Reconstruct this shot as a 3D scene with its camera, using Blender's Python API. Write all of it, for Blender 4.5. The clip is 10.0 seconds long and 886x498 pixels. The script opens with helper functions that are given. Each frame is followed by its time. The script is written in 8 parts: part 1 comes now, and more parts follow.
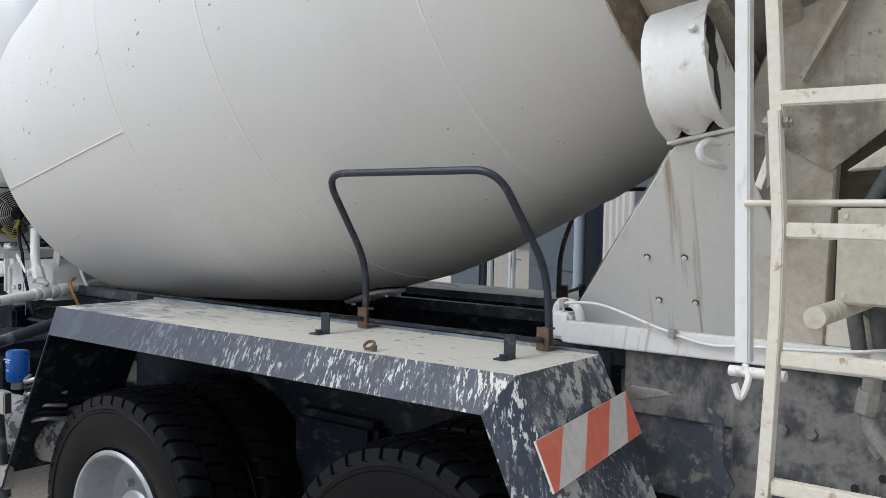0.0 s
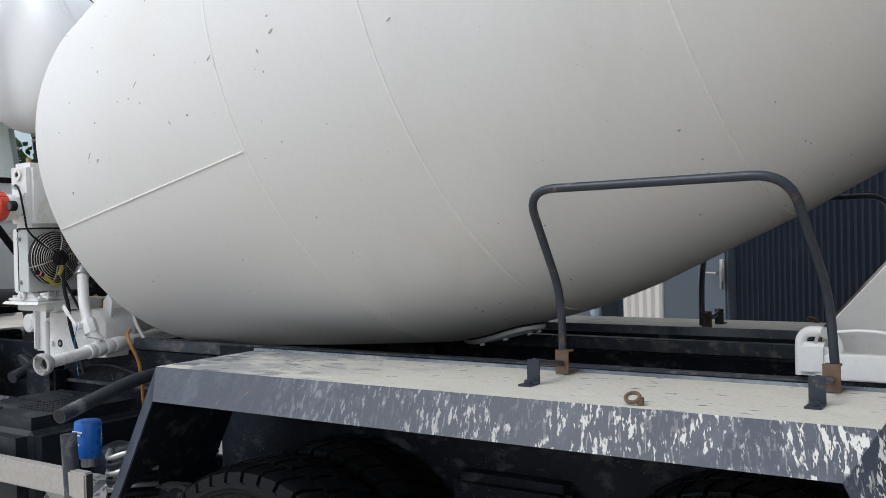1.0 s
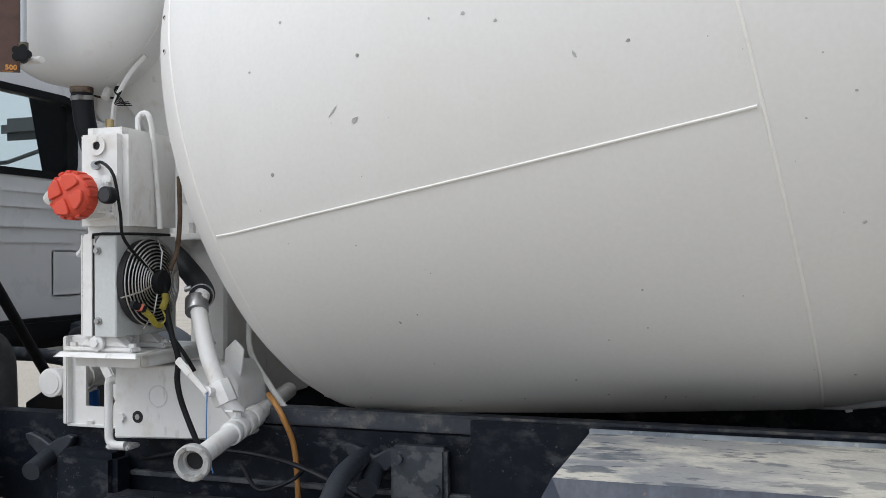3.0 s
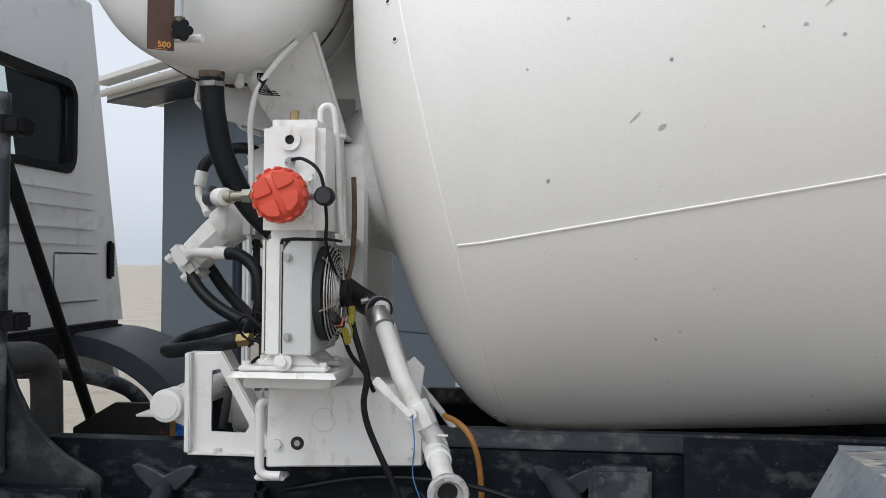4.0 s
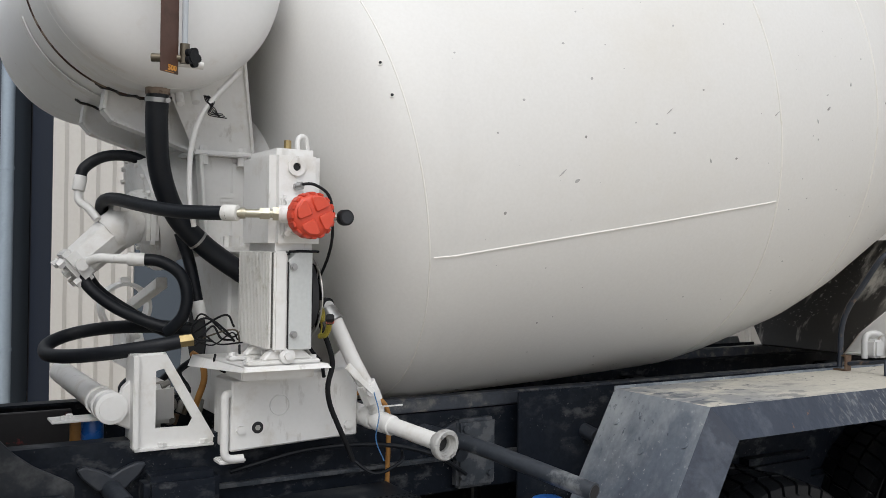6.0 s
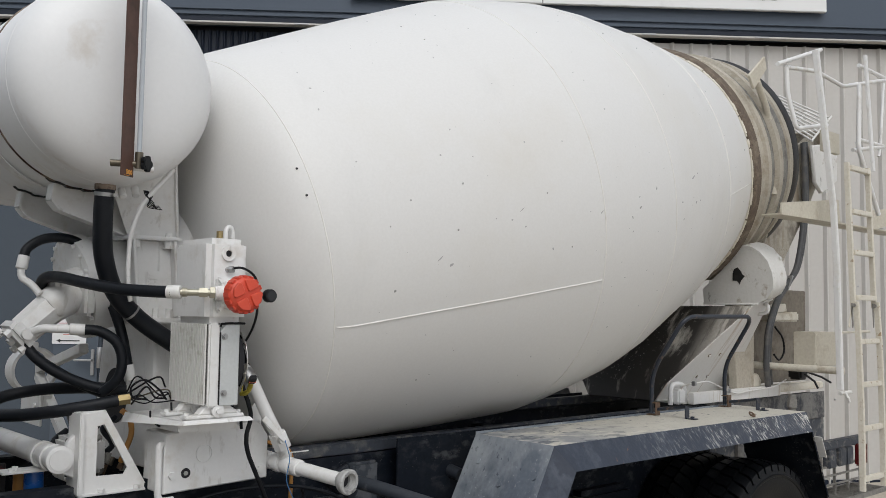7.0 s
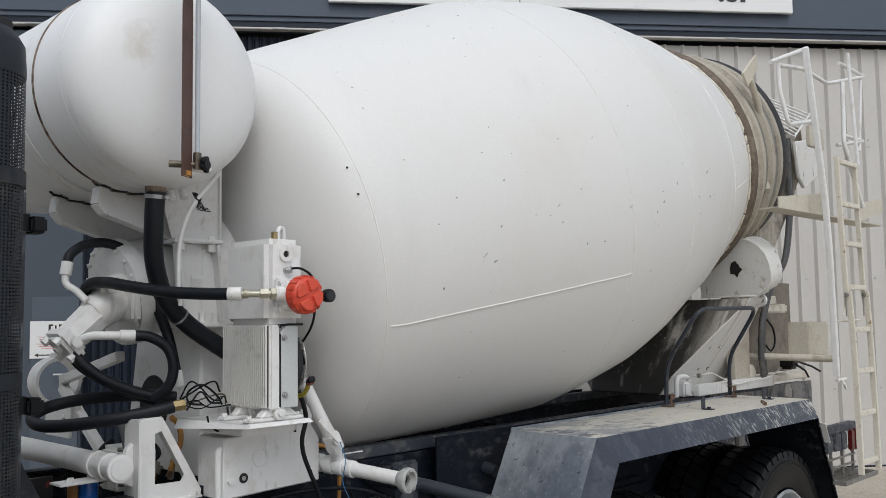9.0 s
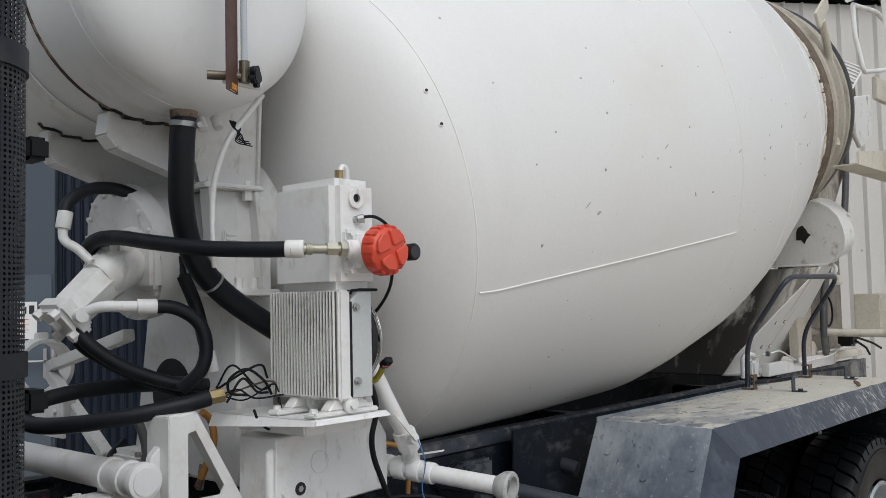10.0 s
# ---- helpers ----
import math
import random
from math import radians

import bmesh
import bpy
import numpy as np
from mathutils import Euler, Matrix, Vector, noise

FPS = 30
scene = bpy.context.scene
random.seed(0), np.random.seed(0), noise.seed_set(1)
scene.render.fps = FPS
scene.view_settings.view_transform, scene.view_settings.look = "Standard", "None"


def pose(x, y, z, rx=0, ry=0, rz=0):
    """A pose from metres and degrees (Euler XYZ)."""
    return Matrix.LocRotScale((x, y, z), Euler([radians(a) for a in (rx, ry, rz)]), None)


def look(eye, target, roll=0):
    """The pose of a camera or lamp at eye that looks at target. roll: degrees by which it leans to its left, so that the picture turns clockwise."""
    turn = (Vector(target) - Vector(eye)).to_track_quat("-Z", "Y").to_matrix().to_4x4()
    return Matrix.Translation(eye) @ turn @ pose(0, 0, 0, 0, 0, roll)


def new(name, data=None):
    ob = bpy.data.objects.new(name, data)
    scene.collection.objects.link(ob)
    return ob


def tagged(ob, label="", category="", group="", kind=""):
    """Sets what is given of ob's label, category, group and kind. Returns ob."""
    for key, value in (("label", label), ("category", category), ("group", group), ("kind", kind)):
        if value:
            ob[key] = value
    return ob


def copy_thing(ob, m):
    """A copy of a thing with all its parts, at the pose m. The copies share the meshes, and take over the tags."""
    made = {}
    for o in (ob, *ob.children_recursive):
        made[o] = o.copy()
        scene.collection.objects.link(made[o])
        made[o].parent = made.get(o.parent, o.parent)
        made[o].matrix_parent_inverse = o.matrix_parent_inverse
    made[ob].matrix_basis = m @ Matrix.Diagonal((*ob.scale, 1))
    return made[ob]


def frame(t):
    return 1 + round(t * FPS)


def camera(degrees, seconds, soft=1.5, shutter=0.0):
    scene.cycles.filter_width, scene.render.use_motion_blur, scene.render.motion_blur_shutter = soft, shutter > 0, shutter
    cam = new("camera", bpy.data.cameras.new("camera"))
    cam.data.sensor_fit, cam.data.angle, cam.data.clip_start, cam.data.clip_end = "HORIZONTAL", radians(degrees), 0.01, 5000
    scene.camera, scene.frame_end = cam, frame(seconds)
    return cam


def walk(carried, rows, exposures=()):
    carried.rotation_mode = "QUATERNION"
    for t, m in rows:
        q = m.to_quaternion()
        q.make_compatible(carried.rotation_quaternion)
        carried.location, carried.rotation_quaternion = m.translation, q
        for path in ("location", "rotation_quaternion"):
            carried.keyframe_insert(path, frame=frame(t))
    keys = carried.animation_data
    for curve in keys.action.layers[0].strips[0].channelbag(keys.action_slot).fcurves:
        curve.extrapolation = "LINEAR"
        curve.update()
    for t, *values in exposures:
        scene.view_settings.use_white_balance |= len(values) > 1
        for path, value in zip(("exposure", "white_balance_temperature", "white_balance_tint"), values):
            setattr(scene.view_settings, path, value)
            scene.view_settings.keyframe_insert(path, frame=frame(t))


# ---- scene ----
cam = camera(52.3, 10.0, 0.7)
PATH = [
    (0, (-0.048, 0.102, 1.773), (-1.254, 1.695, 1.685), 1.1),
    (0.5, (-0.539, 0.028, 1.796), (-1.694, 1.658, 1.71), 0.0),
    (1, (-1.065, 0.051, 1.755), (-2.151, 1.73, 1.732), -1.3),
    (1.5, (-1.585, 0.177, 1.724), (-2.603, 1.898, 1.755), -1.3),
    (2, (-2.155, 0.095, 1.777), (-2.951, 1.93, 1.804), -1.6),
    (2.5, (-2.658, 0.357, 1.741), (-3.45, 2.193, 1.787), -1.6),
    (3, (-3.249, 0.366, 1.768), (-3.869, 2.267, 1.789), -0.4),
    (3.2, (-3.455, 0.374, 1.788), (-4.03, 2.289, 1.795), -0.5),
    (4.3, (-4.683, 0.251, 1.779), (-4.682, 2.251, 1.819), 1.0),
    (4.5, (-4.879, 0.265, 1.756), (-4.735, 2.259, 1.792), 1.1),
    (5, (-5.3, 0.328, 1.787), (-4.729, 2.245, 1.806), 0.2),
    (5.5, (-5.723, 0.238, 1.818), (-4.908, 2.064, 1.771), 0.5),
    (6, (-5.984, -0.011, 1.838), (-4.939, 1.694, 1.852), 0.8),
    (6.2, (-6.096, -0.114, 1.876), (-4.981, 1.545, 1.948), 0.7),
    (7.3, (-6.686, -0.548, 1.899), (-5.309, 0.896, 2.042), 0.9),
    (7.5, (-6.737, -0.633, 1.894), (-5.355, 0.805, 2.043), 0.9),
    (8, (-6.825, -0.674, 1.902), (-5.435, 0.756, 2.054), 0.8),
    (8.5, (-6.87, -0.453, 1.876), (-5.466, 0.964, 2.029), 0.3),
    (9, (-6.873, -0.133, 1.86), (-5.438, 1.252, 2.012), -0.8),
    (9.5, (-6.741, 0.242, 1.842), (-5.275, 1.595, 1.986), -1.0),
    (10, (-6.638, 0.683, 1.807), (-5.146, 2.009, 1.923), -1.3),
]
walk(cam, [(t, look(eye, target, roll)) for t, eye, target, roll in PATH],
     [(0, 0.27, 6200, 10), (0.5, 0.42, 6200, 10), (1, 0.3, 6250, 10), (1.5, 0.08, 6300, 10), (2, 0.02, 6300, 10), (3, 0.22, 6350, 10), (4.5, 0.17, 6500, 10), (5, 0.17, 6500, 10), (5.5, 0.32, 6550, 10),
      (6, 0.18, 6650, 10), (7.5, -0.07, 6550, 10), (10, 0.0, 6450, 10)])

# ---- world and light: a bright, thinly overcast day ----
world = bpy.data.worlds.new("world")
scene.world = world
world.use_nodes = True
wn, wl = world.node_tree.nodes, world.node_tree.links
wn.clear()
sky = wn.new("ShaderNodeTexSky")
sky.sky_type = "NISHITA"
sky.sun_disc = False
sky.sun_elevation = radians(55)
sky.sun_rotation = radians(228)
sky.air_density, sky.dust_density = 1.0, 4.0
hsv = wn.new("ShaderNodeHueSaturation")
hsv.inputs["Saturation"].default_value = 0.10
veil = wn.new("ShaderNodeMix")          # the cloud veil evens the sky out
veil.data_type = "RGBA"
veil.inputs["Factor"].default_value = 0.6
veil.inputs[7].default_value = (5.2, 5.7, 6.5, 1)
bg = wn.new("ShaderNodeBackground")
bg.inputs["Strength"].default_value = 0.15
wo = wn.new("ShaderNodeOutputWorld")
wl.new(sky.outputs[0], hsv.inputs["Color"])
wl.new(hsv.outputs[0], veil.inputs[6])
wl.new(veil.outputs[2], bg.inputs["Color"])
wl.new(bg.outputs[0], wo.inputs["Surface"])

sun = new("sun", bpy.data.lights.new("sun", "SUN"))
sun.data.energy, sun.data.angle, sun.data.color = 1.0, radians(40), (1.0, 0.99, 0.975)
sun.matrix_world = look((-9, -9.5, 15), (-2, 3, 0))


# ---- materials ----
def mat(name, color, rough=0.6, metal=0.0, grain=0.0, grain_scale=40.0, var=0.0, var_scale=3.0, second=None,
        bump=0.0, spec=0.5, coat=0.0, isle=0.0, streak=False, edge=0.22):
    """Paint, steel, rubber and the like: a base colour that drifts to a second one in blotches, fine grain and relief."""
    m = bpy.data.materials.new(name)
    m.use_nodes = True
    nt = m.node_tree
    b = nt.nodes["Principled BSDF"]
    b.inputs["Roughness"].default_value = rough
    b.inputs["Metallic"].default_value = metal
    b.inputs["Specular IOR Level"].default_value = spec
    b.inputs["Coat Weight"].default_value = coat
    tc = nt.nodes.new("ShaderNodeTexCoord")
    mp = nt.nodes.new("ShaderNodeMapping")
    if streak:
        mp.inputs["Scale"].default_value = (1.0, 1.0, 0.18)
    nt.links.new(tc.outputs["Object"], mp.inputs["Vector"])
    n1 = nt.nodes.new("ShaderNodeTexNoise")
    n1.inputs["Scale"].default_value, n1.inputs["Detail"].default_value = var_scale, 6.0
    n1.inputs["Roughness"].default_value = 0.65
    n2 = nt.nodes.new("ShaderNodeTexNoise")
    n2.inputs["Scale"].default_value, n2.inputs["Detail"].default_value = grain_scale, 4.0
    nt.links.new(mp.outputs[0], n1.inputs["Vector"])
    nt.links.new(tc.outputs["Object"], n2.inputs["Vector"])
    ramp = nt.nodes.new("ShaderNodeValToRGB")
    lo = max(0.0, 0.62 - var)
    ramp.color_ramp.elements[0].position, ramp.color_ramp.elements[1].position = lo, min(1.0, lo + edge)
    ramp.color_ramp.elements[0].color = (*color, 1)
    ramp.color_ramp.elements[1].color = (*(second or [c * 0.8 for c in color]), 1)
    nt.links.new(n1.outputs["Fac"], ramp.inputs["Fac"])
    mix = nt.nodes.new("ShaderNodeMix")
    mix.data_type, mix.blend_type = "RGBA", "OVERLAY"
    mix.inputs["Factor"].default_value = grain
    nt.links.new(ramp.outputs["Color"], mix.inputs[6])
    nt.links.new(n2.outputs["Fac"], mix.inputs[7])
    last = mix.outputs[2]
    if isle:
        gi = nt.nodes.new("ShaderNodeNewGeometry")
        mr = nt.nodes.new("ShaderNodeMapRange")
        mr.inputs[3].default_value, mr.inputs[4].default_value = 1 - isle, 1 + isle
        nt.links.new(gi.outputs["Random Per Island"], mr.inputs[0])
        m2 = nt.nodes.new("ShaderNodeMix")
        m2.data_type, m2.blend_type = "RGBA", "MULTIPLY"
        m2.inputs["Factor"].default_value = 1
        nt.links.new(last, m2.inputs[6])
        nt.links.new(mr.outputs[0], m2.inputs[7])
        last = m2.outputs[2]
    nt.links.new(last, b.inputs["Base Color"])
    rr = nt.nodes.new("ShaderNodeMapRange")
    rr.inputs[3].default_value, rr.inputs[4].default_value = max(0.0, rough - 0.12), min(1.0, rough + 0.12)
    nt.links.new(n1.outputs["Fac"], rr.inputs[0])
    nt.links.new(rr.outputs[0], b.inputs["Roughness"])
    if bump:
        bp = nt.nodes.new("ShaderNodeBump")
        bp.inputs["Strength"].default_value, bp.inputs["Distance"].default_value = bump, 0.004
        nt.links.new(n2.outputs["Fac"], bp.inputs["Height"])
        nt.links.new(bp.outputs[0], b.inputs["Normal"])
    return m


M_DRUM = mat("drum_white_paint", (0.695, 0.687, 0.668), 0.5, grain=0.10, grain_scale=90, var=0.0, var_scale=1.4, second=(0.655, 0.635, 0.60), bump=0.05)
M_WHITE = mat("white_paint", (0.74, 0.735, 0.72), 0.4, grain=0.12, grain_scale=60, var=0.02, var_scale=7, second=(0.62, 0.58, 0.50), bump=0.08)
M_CREAM = mat("dirty_cream_paint", (0.66, 0.62, 0.53), 0.55, grain=0.2, grain_scale=70, var=0.12, var_scale=9, second=(0.42, 0.35, 0.25), bump=0.15)
M_FRAME = mat("chassis_blue_black_paint", (0.008, 0.011, 0.017), 0.5, grain=0.3, grain_scale=50, var=0.10, var_scale=6, second=(0.022, 0.026, 0.032), bump=0.2, spec=0.15)
M_TAILEND = mat("flaked_navy_paint", (0.05, 0.06, 0.08), 0.45, grain=0.3, grain_scale=60, var=0.14, var_scale=5, second=(0.15, 0.165, 0.19), bump=0.25)
M_FENDER = mat("worn_fender_paint", (0.11, 0.13, 0.16), 0.5, grain=0.25, grain_scale=60, var=0.14, var_scale=5, second=(0.19, 0.21, 0.235), bump=0.2)
M_BLACK = mat("black_rubber", (0.007, 0.0075, 0.009), 0.55, grain=0.2, grain_scale=120, var=0.05, var_scale=8, second=(0.025, 0.025, 0.026), bump=0.15, spec=0.22)
M_TYRE = mat("tyre_rubber", (0.0045, 0.005, 0.006), 0.36, grain=0.3, grain_scale=90, var=0.06, var_scale=9, second=(0.008, 0.0085, 0.0095), bump=0.2, spec=0.14)
M_STEEL = mat("bare_steel", (0.42, 0.42, 0.42), 0.38, 0.9, grain=0.2, var=0.05, var_scale=20)
M_RIM = mat("silver_rim_paint", (0.36, 0.38, 0.40), 0.42, 0.4, grain=0.2, var=0.1, var_scale=10, second=(0.22, 0.22, 0.22))
M_RED = mat("red_plastic", (0.62, 0.07, 0.035), 0.42, grain=0.15, var=0.05, var_scale=20, second=(0.5, 0.09, 0.06))
M_BLUE = mat("blue_filter_paint", (0.012, 0.11, 0.42), 0.3, var=0.03, second=(0.01, 0.08, 0.3))
M_WALL = mat("grey_blue_render", (0.062, 0.078, 0.098), 0.8, grain=0.12, grain_scale=200, var=0.0, var_scale=0.8, second=(0.055, 0.069, 0.088), bump=0.2)
M_RIB = mat("ribbed_white_sheet", (0.53, 0.51, 0.48), 0.45, grain=0.06, grain_scale=30, var=0.0, var_scale=0.9, second=(0.52, 0.49, 0.45))
M_NAVY = mat("navy_sheet", (0.010, 0.015, 0.027), 0.45, spec=0.3, var=0.0, second=(0.018, 0.024, 0.04))
M_FASCIA = mat("slate_blue_fascia", (0.055, 0.075, 0.105), 0.5, grain=0.08, var=0.0, var_scale=1.0, second=(0.065, 0.085, 0.115))
M_BOARD = mat("white_board", (0.75, 0.75, 0.74), 0.4, var=0.0)
M_INK = mat("black_ink", (0.02, 0.02, 0.022), 0.5)
M_GROUND = mat("old_concrete_ground", (0.42, 0.375, 0.31), 0.85, grain=0.35, grain_scale=30, var=0.1, var_scale=1.2, second=(0.29, 0.255, 0.215), bump=0.4)
# near black painted in for the unlit inside of rooms, holes and bores
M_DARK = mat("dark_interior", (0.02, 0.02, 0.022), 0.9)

M_NECK = mat("dusty_neck_paint", (0.44, 0.40, 0.33), 0.6, grain=0.25, grain_scale=60, var=0.12, var_scale=7, second=(0.30, 0.25, 0.18), bump=0.2)
M_RING = mat("brown_ring_rust", (0.115, 0.085, 0.062), 0.75, grain=0.4, grain_scale=60, var=0.14, var_scale=16, second=(0.21, 0.17, 0.125), bump=0.35)
M_SEAM = mat("seam_paint", (0.76, 0.745, 0.71), 0.4, grain=0.1, var=0.05, var_scale=8, second=(0.55, 0.50, 0.42))
M_SCUFF = mat("scuffed_grey_primer", (0.40, 0.40, 0.39), 0.6, grain=0.3, var=0.1, var_scale=30, second=(0.14, 0.13, 0.12))
M_FTOP = mat("dust_caked_paint", (0.50, 0.475, 0.415), 0.85, grain=0.2, grain_scale=95, var=0.05, var_scale=5, second=(0.38, 0.36, 0.32), bump=0.3)
M_FLIP = mat("scraped_navy_paint", (0.026, 0.034, 0.052), 0.42, spec=0.4, grain=0.3, grain_scale=60, var=0.10, var_scale=4, second=(0.07, 0.082, 0.105), bump=0.25)
M_BOARDW = mat("white_reflector", (0.62, 0.60, 0.56), 0.35, grain=0.25, var=0.08, var_scale=12, second=(0.42, 0.40, 0.36))
M_ORANGE = mat("faded_red_reflector", (0.70, 0.17, 0.11), 0.35, grain=0.2, var=0.1, var_scale=14, second=(0.72, 0.24, 0.16))
M_RAIL = mat("chipped_black_tube", (0.020, 0.026, 0.038), 0.4, grain=0.3, grain_scale=60, var=0.05, var_scale=22, second=(0.13, 0.09, 0.065), edge=0.1, bump=0.2)
M_RUST2 = mat("light_rust", (0.13, 0.085, 0.055), 0.8, grain=0.4, var=0.15, var_scale=25, second=(0.09, 0.05, 0.03), bump=0.4)
M_RUSTSEAM = mat("rusty_sealant", (0.22, 0.17, 0.13), 0.8, grain=0.4, var=0.18, var_scale=11, second=(0.05, 0.02, 0.015), bump=0.5, edge=0.08)
M_GAUGE = mat("brown_oxide_strip", (0.085, 0.042, 0.030), 0.6, grain=0.3, var=0.1, var_scale=12, second=(0.05, 0.028, 0.02))
M_TUBE = mat("milky_tube", (0.42, 0.45, 0.48), 0.2, var=0.05, var_scale=20)
M_BRONZE = mat("dark_brass", (0.14, 0.12, 0.09), 0.45, 0.8, grain=0.2, var=0.1, var_scale=30)
M_AMBER = mat("amber_print", (0.65, 0.30, 0.06), 0.5)
M_HOSE = mat("hose_rubber", (0.006, 0.0078, 0.0112), 0.5, spec=0.3, grain=0.2, grain_scale=150, var=0.08, var_scale=9, second=(0.024, 0.025, 0.028), bump=0.1)
M_BRASS = mat("brass", (0.36, 0.28, 0.14), 0.45, 0.9, grain=0.2, var=0.1, var_scale=30, second=(0.3, 0.2, 0.08))
M_BRASSY = mat("yellow_zinc", (0.44, 0.42, 0.34), 0.38, 0.8, grain=0.2, var=0.1, var_scale=30, second=(0.32, 0.28, 0.2))
M_OCHRE = mat("ochre_plastic", (0.40, 0.19, 0.05), 0.5, grain=0.2, var=0.1, var_scale=15, second=(0.28, 0.13, 0.04))
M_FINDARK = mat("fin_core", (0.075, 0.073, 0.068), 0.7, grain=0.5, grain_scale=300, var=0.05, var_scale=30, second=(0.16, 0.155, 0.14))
M_FIN = mat("fin_white", (0.66, 0.65, 0.62), 0.45, grain=0.2, grain_scale=120, var=0.08, var_scale=18, second=(0.45, 0.43, 0.38))
M_GALV = mat("galvanised_sheet", (0.56, 0.58, 0.575), 0.45, 0.25, grain=0.15, grain_scale=90, var=0.05, var_scale=6, second=(0.48, 0.5, 0.49))
M_DARKGLASS = mat("dark_gloss", (0.02, 0.02, 0.022), 0.08)
M_CHROME = mat("chromed_wire", (0.55, 0.54, 0.52), 0.3, 0.9, grain=0.2, var=0.1, var_scale=40, second=(0.3, 0.28, 0.25))
M_YELLOW = mat("yellow_sleeve", (0.42, 0.35, 0.05), 0.5, var=0.1, var_scale=40, second=(0.3, 0.24, 0.04))
M_WORNWHITE = mat("worn_white_paint", (0.70, 0.69, 0.66), 0.45, grain=0.2, grain_scale=60, var=0.02, var_scale=11, second=(0.40, 0.35, 0.28), bump=0.12, edge=0.12)
M_BLUEW = mat("blue_wire", (0.05, 0.16, 0.35), 0.5)
M_FRAME2 = mat("scuffed_black_casting", (0.035, 0.042, 0.052), 0.5, grain=0.35, grain_scale=60, var=0.14, var_scale=14, second=(0.085, 0.09, 0.098), bump=0.3, edge=0.06)
M_BOXPL = mat("dusty_black_plastic", (0.011, 0.014, 0.019), 0.45, grain=0.3, grain_scale=70, var=0.06, var_scale=5, second=(0.06, 0.062, 0.064), bump=0.15, edge=0.14, spec=0.3)
M_TUBEBK = mat("scuffed_black_tube", (0.028, 0.034, 0.044), 0.5, grain=0.3, grain_scale=60, var=0.10, var_scale=8, second=(0.14, 0.15, 0.16), bump=0.2, edge=0.1)
M_CASTING = mat("dusty_black_casting", (0.022, 0.027, 0.036), 0.55, grain=0.3, grain_scale=60, var=0.1, var_scale=10, second=(0.05, 0.054, 0.06), bump=0.3)
M_ALU2 = mat("dull_aluminium", (0.40, 0.38, 0.35), 0.5, 0.3, grain=0.2, grain_scale=60, var=0.08, var_scale=6, second=(0.30, 0.28, 0.25))
M_MIRROR = mat("grey_mirror_housing", (0.10, 0.105, 0.11), 0.35, grain=0.1, var=0.05, var_scale=8, second=(0.16, 0.165, 0.17))
M_PALE = mat("pale_print", (0.5, 0.6, 0.75), 0.4)
M_OLDGREY = mat("flaking_grey_paint", (0.34, 0.34, 0.33), 0.6, grain=0.3, var=0.12, var_scale=12, second=(0.06, 0.065, 0.075), bump=0.3, edge=0.05)
M_AMBERL = mat("amber_lens", (0.7, 0.2, 0.05), 0.25)
M_GUARD = mat("black_guard_paint", (0.012, 0.015, 0.020), 0.5, spec=0.3, grain=0.3, var=0.08, var_scale=7, second=(0.055, 0.05, 0.045), bump=0.1)
M_REDSPLASH = mat("peeling_red_paint", (0.012, 0.011, 0.012), 0.55, grain=0.3, var=0.0, var_scale=12, second=(0.22, 0.03, 0.03), edge=0.06)
M_CAB = mat("cab_white_paint", (0.88, 0.88, 0.88), 0.3, grain=0.05, var=0.03, var_scale=4, second=(0.55, 0.55, 0.55), coat=0.3)
M_PED = mat("stained_white_paint", (0.70, 0.69, 0.665), 0.5, grain=0.15, grain_scale=50, var=0.04, var_scale=5.0, second=(0.55, 0.50, 0.42), bump=0.1, streak=True)
M_BLACKSTAIN = mat("greasy_plate", (0.52, 0.49, 0.44), 0.5, grain=0.3, grain_scale=40, var=0.12, var_scale=6, second=(0.40, 0.36, 0.30), bump=0.2)
# grease and sealant; also the painted dark gap behind the drum neck
M_GREASE_SHADE = mat("black_grease_and_shade", (0.012, 0.011, 0.011), 0.4, grain=0.3, var=0.1, var_scale=20, second=(0.04, 0.03, 0.025), bump=0.4)
M_HOPPER = mat("concrete_spattered_steel", (0.40, 0.37, 0.31), 0.7, grain=0.25, grain_scale=34, var=0.06, var_scale=6, second=(0.46, 0.41, 0.33), bump=0.25)
M_CREAM2 = mat("beige_paint", (0.55, 0.51, 0.42), 0.55, grain=0.2, grain_scale=60, var=0.08, var_scale=7, second=(0.40, 0.34, 0.25), bump=0.1)
# brown that carries the shadow behind the chute in its colour
M_SHADEBACK = mat("brown_shaded_plate", (0.20, 0.175, 0.14), 0.8, grain=0.35, grain_scale=40, var=0.14, var_scale=6, second=(0.11, 0.09, 0.07), bump=0.3)
M_GREYHOSE = mat("grey_hose", (0.075, 0.077, 0.08), 0.55, grain=0.25, var=0.12, var_scale=9, second=(0.15, 0.14, 0.125), bump=0.1)
M_LADDER = mat("chipped_cream_ladder", (0.64, 0.60, 0.51), 0.5, grain=0.25, grain_scale=60, var=0.02, var_scale=22, second=(0.34, 0.25, 0.15), bump=0.2, edge=0.08)
M_TAIL = mat("concrete_stained_steel", (0.045, 0.052, 0.066), 0.6, grain=0.35, grain_scale=50, var=0.14, var_scale=11, second=(0.15, 0.147, 0.14), bump=0.4, edge=0.2)
# grimy steel parts; also the painted shade of the neck grooves
M_TAIL2 = mat("grimy_and_shaded_grey", (0.24, 0.23, 0.21), 0.65, grain=0.35, grain_scale=60, var=0.14, var_scale=12, second=(0.12, 0.11, 0.10), bump=0.3)
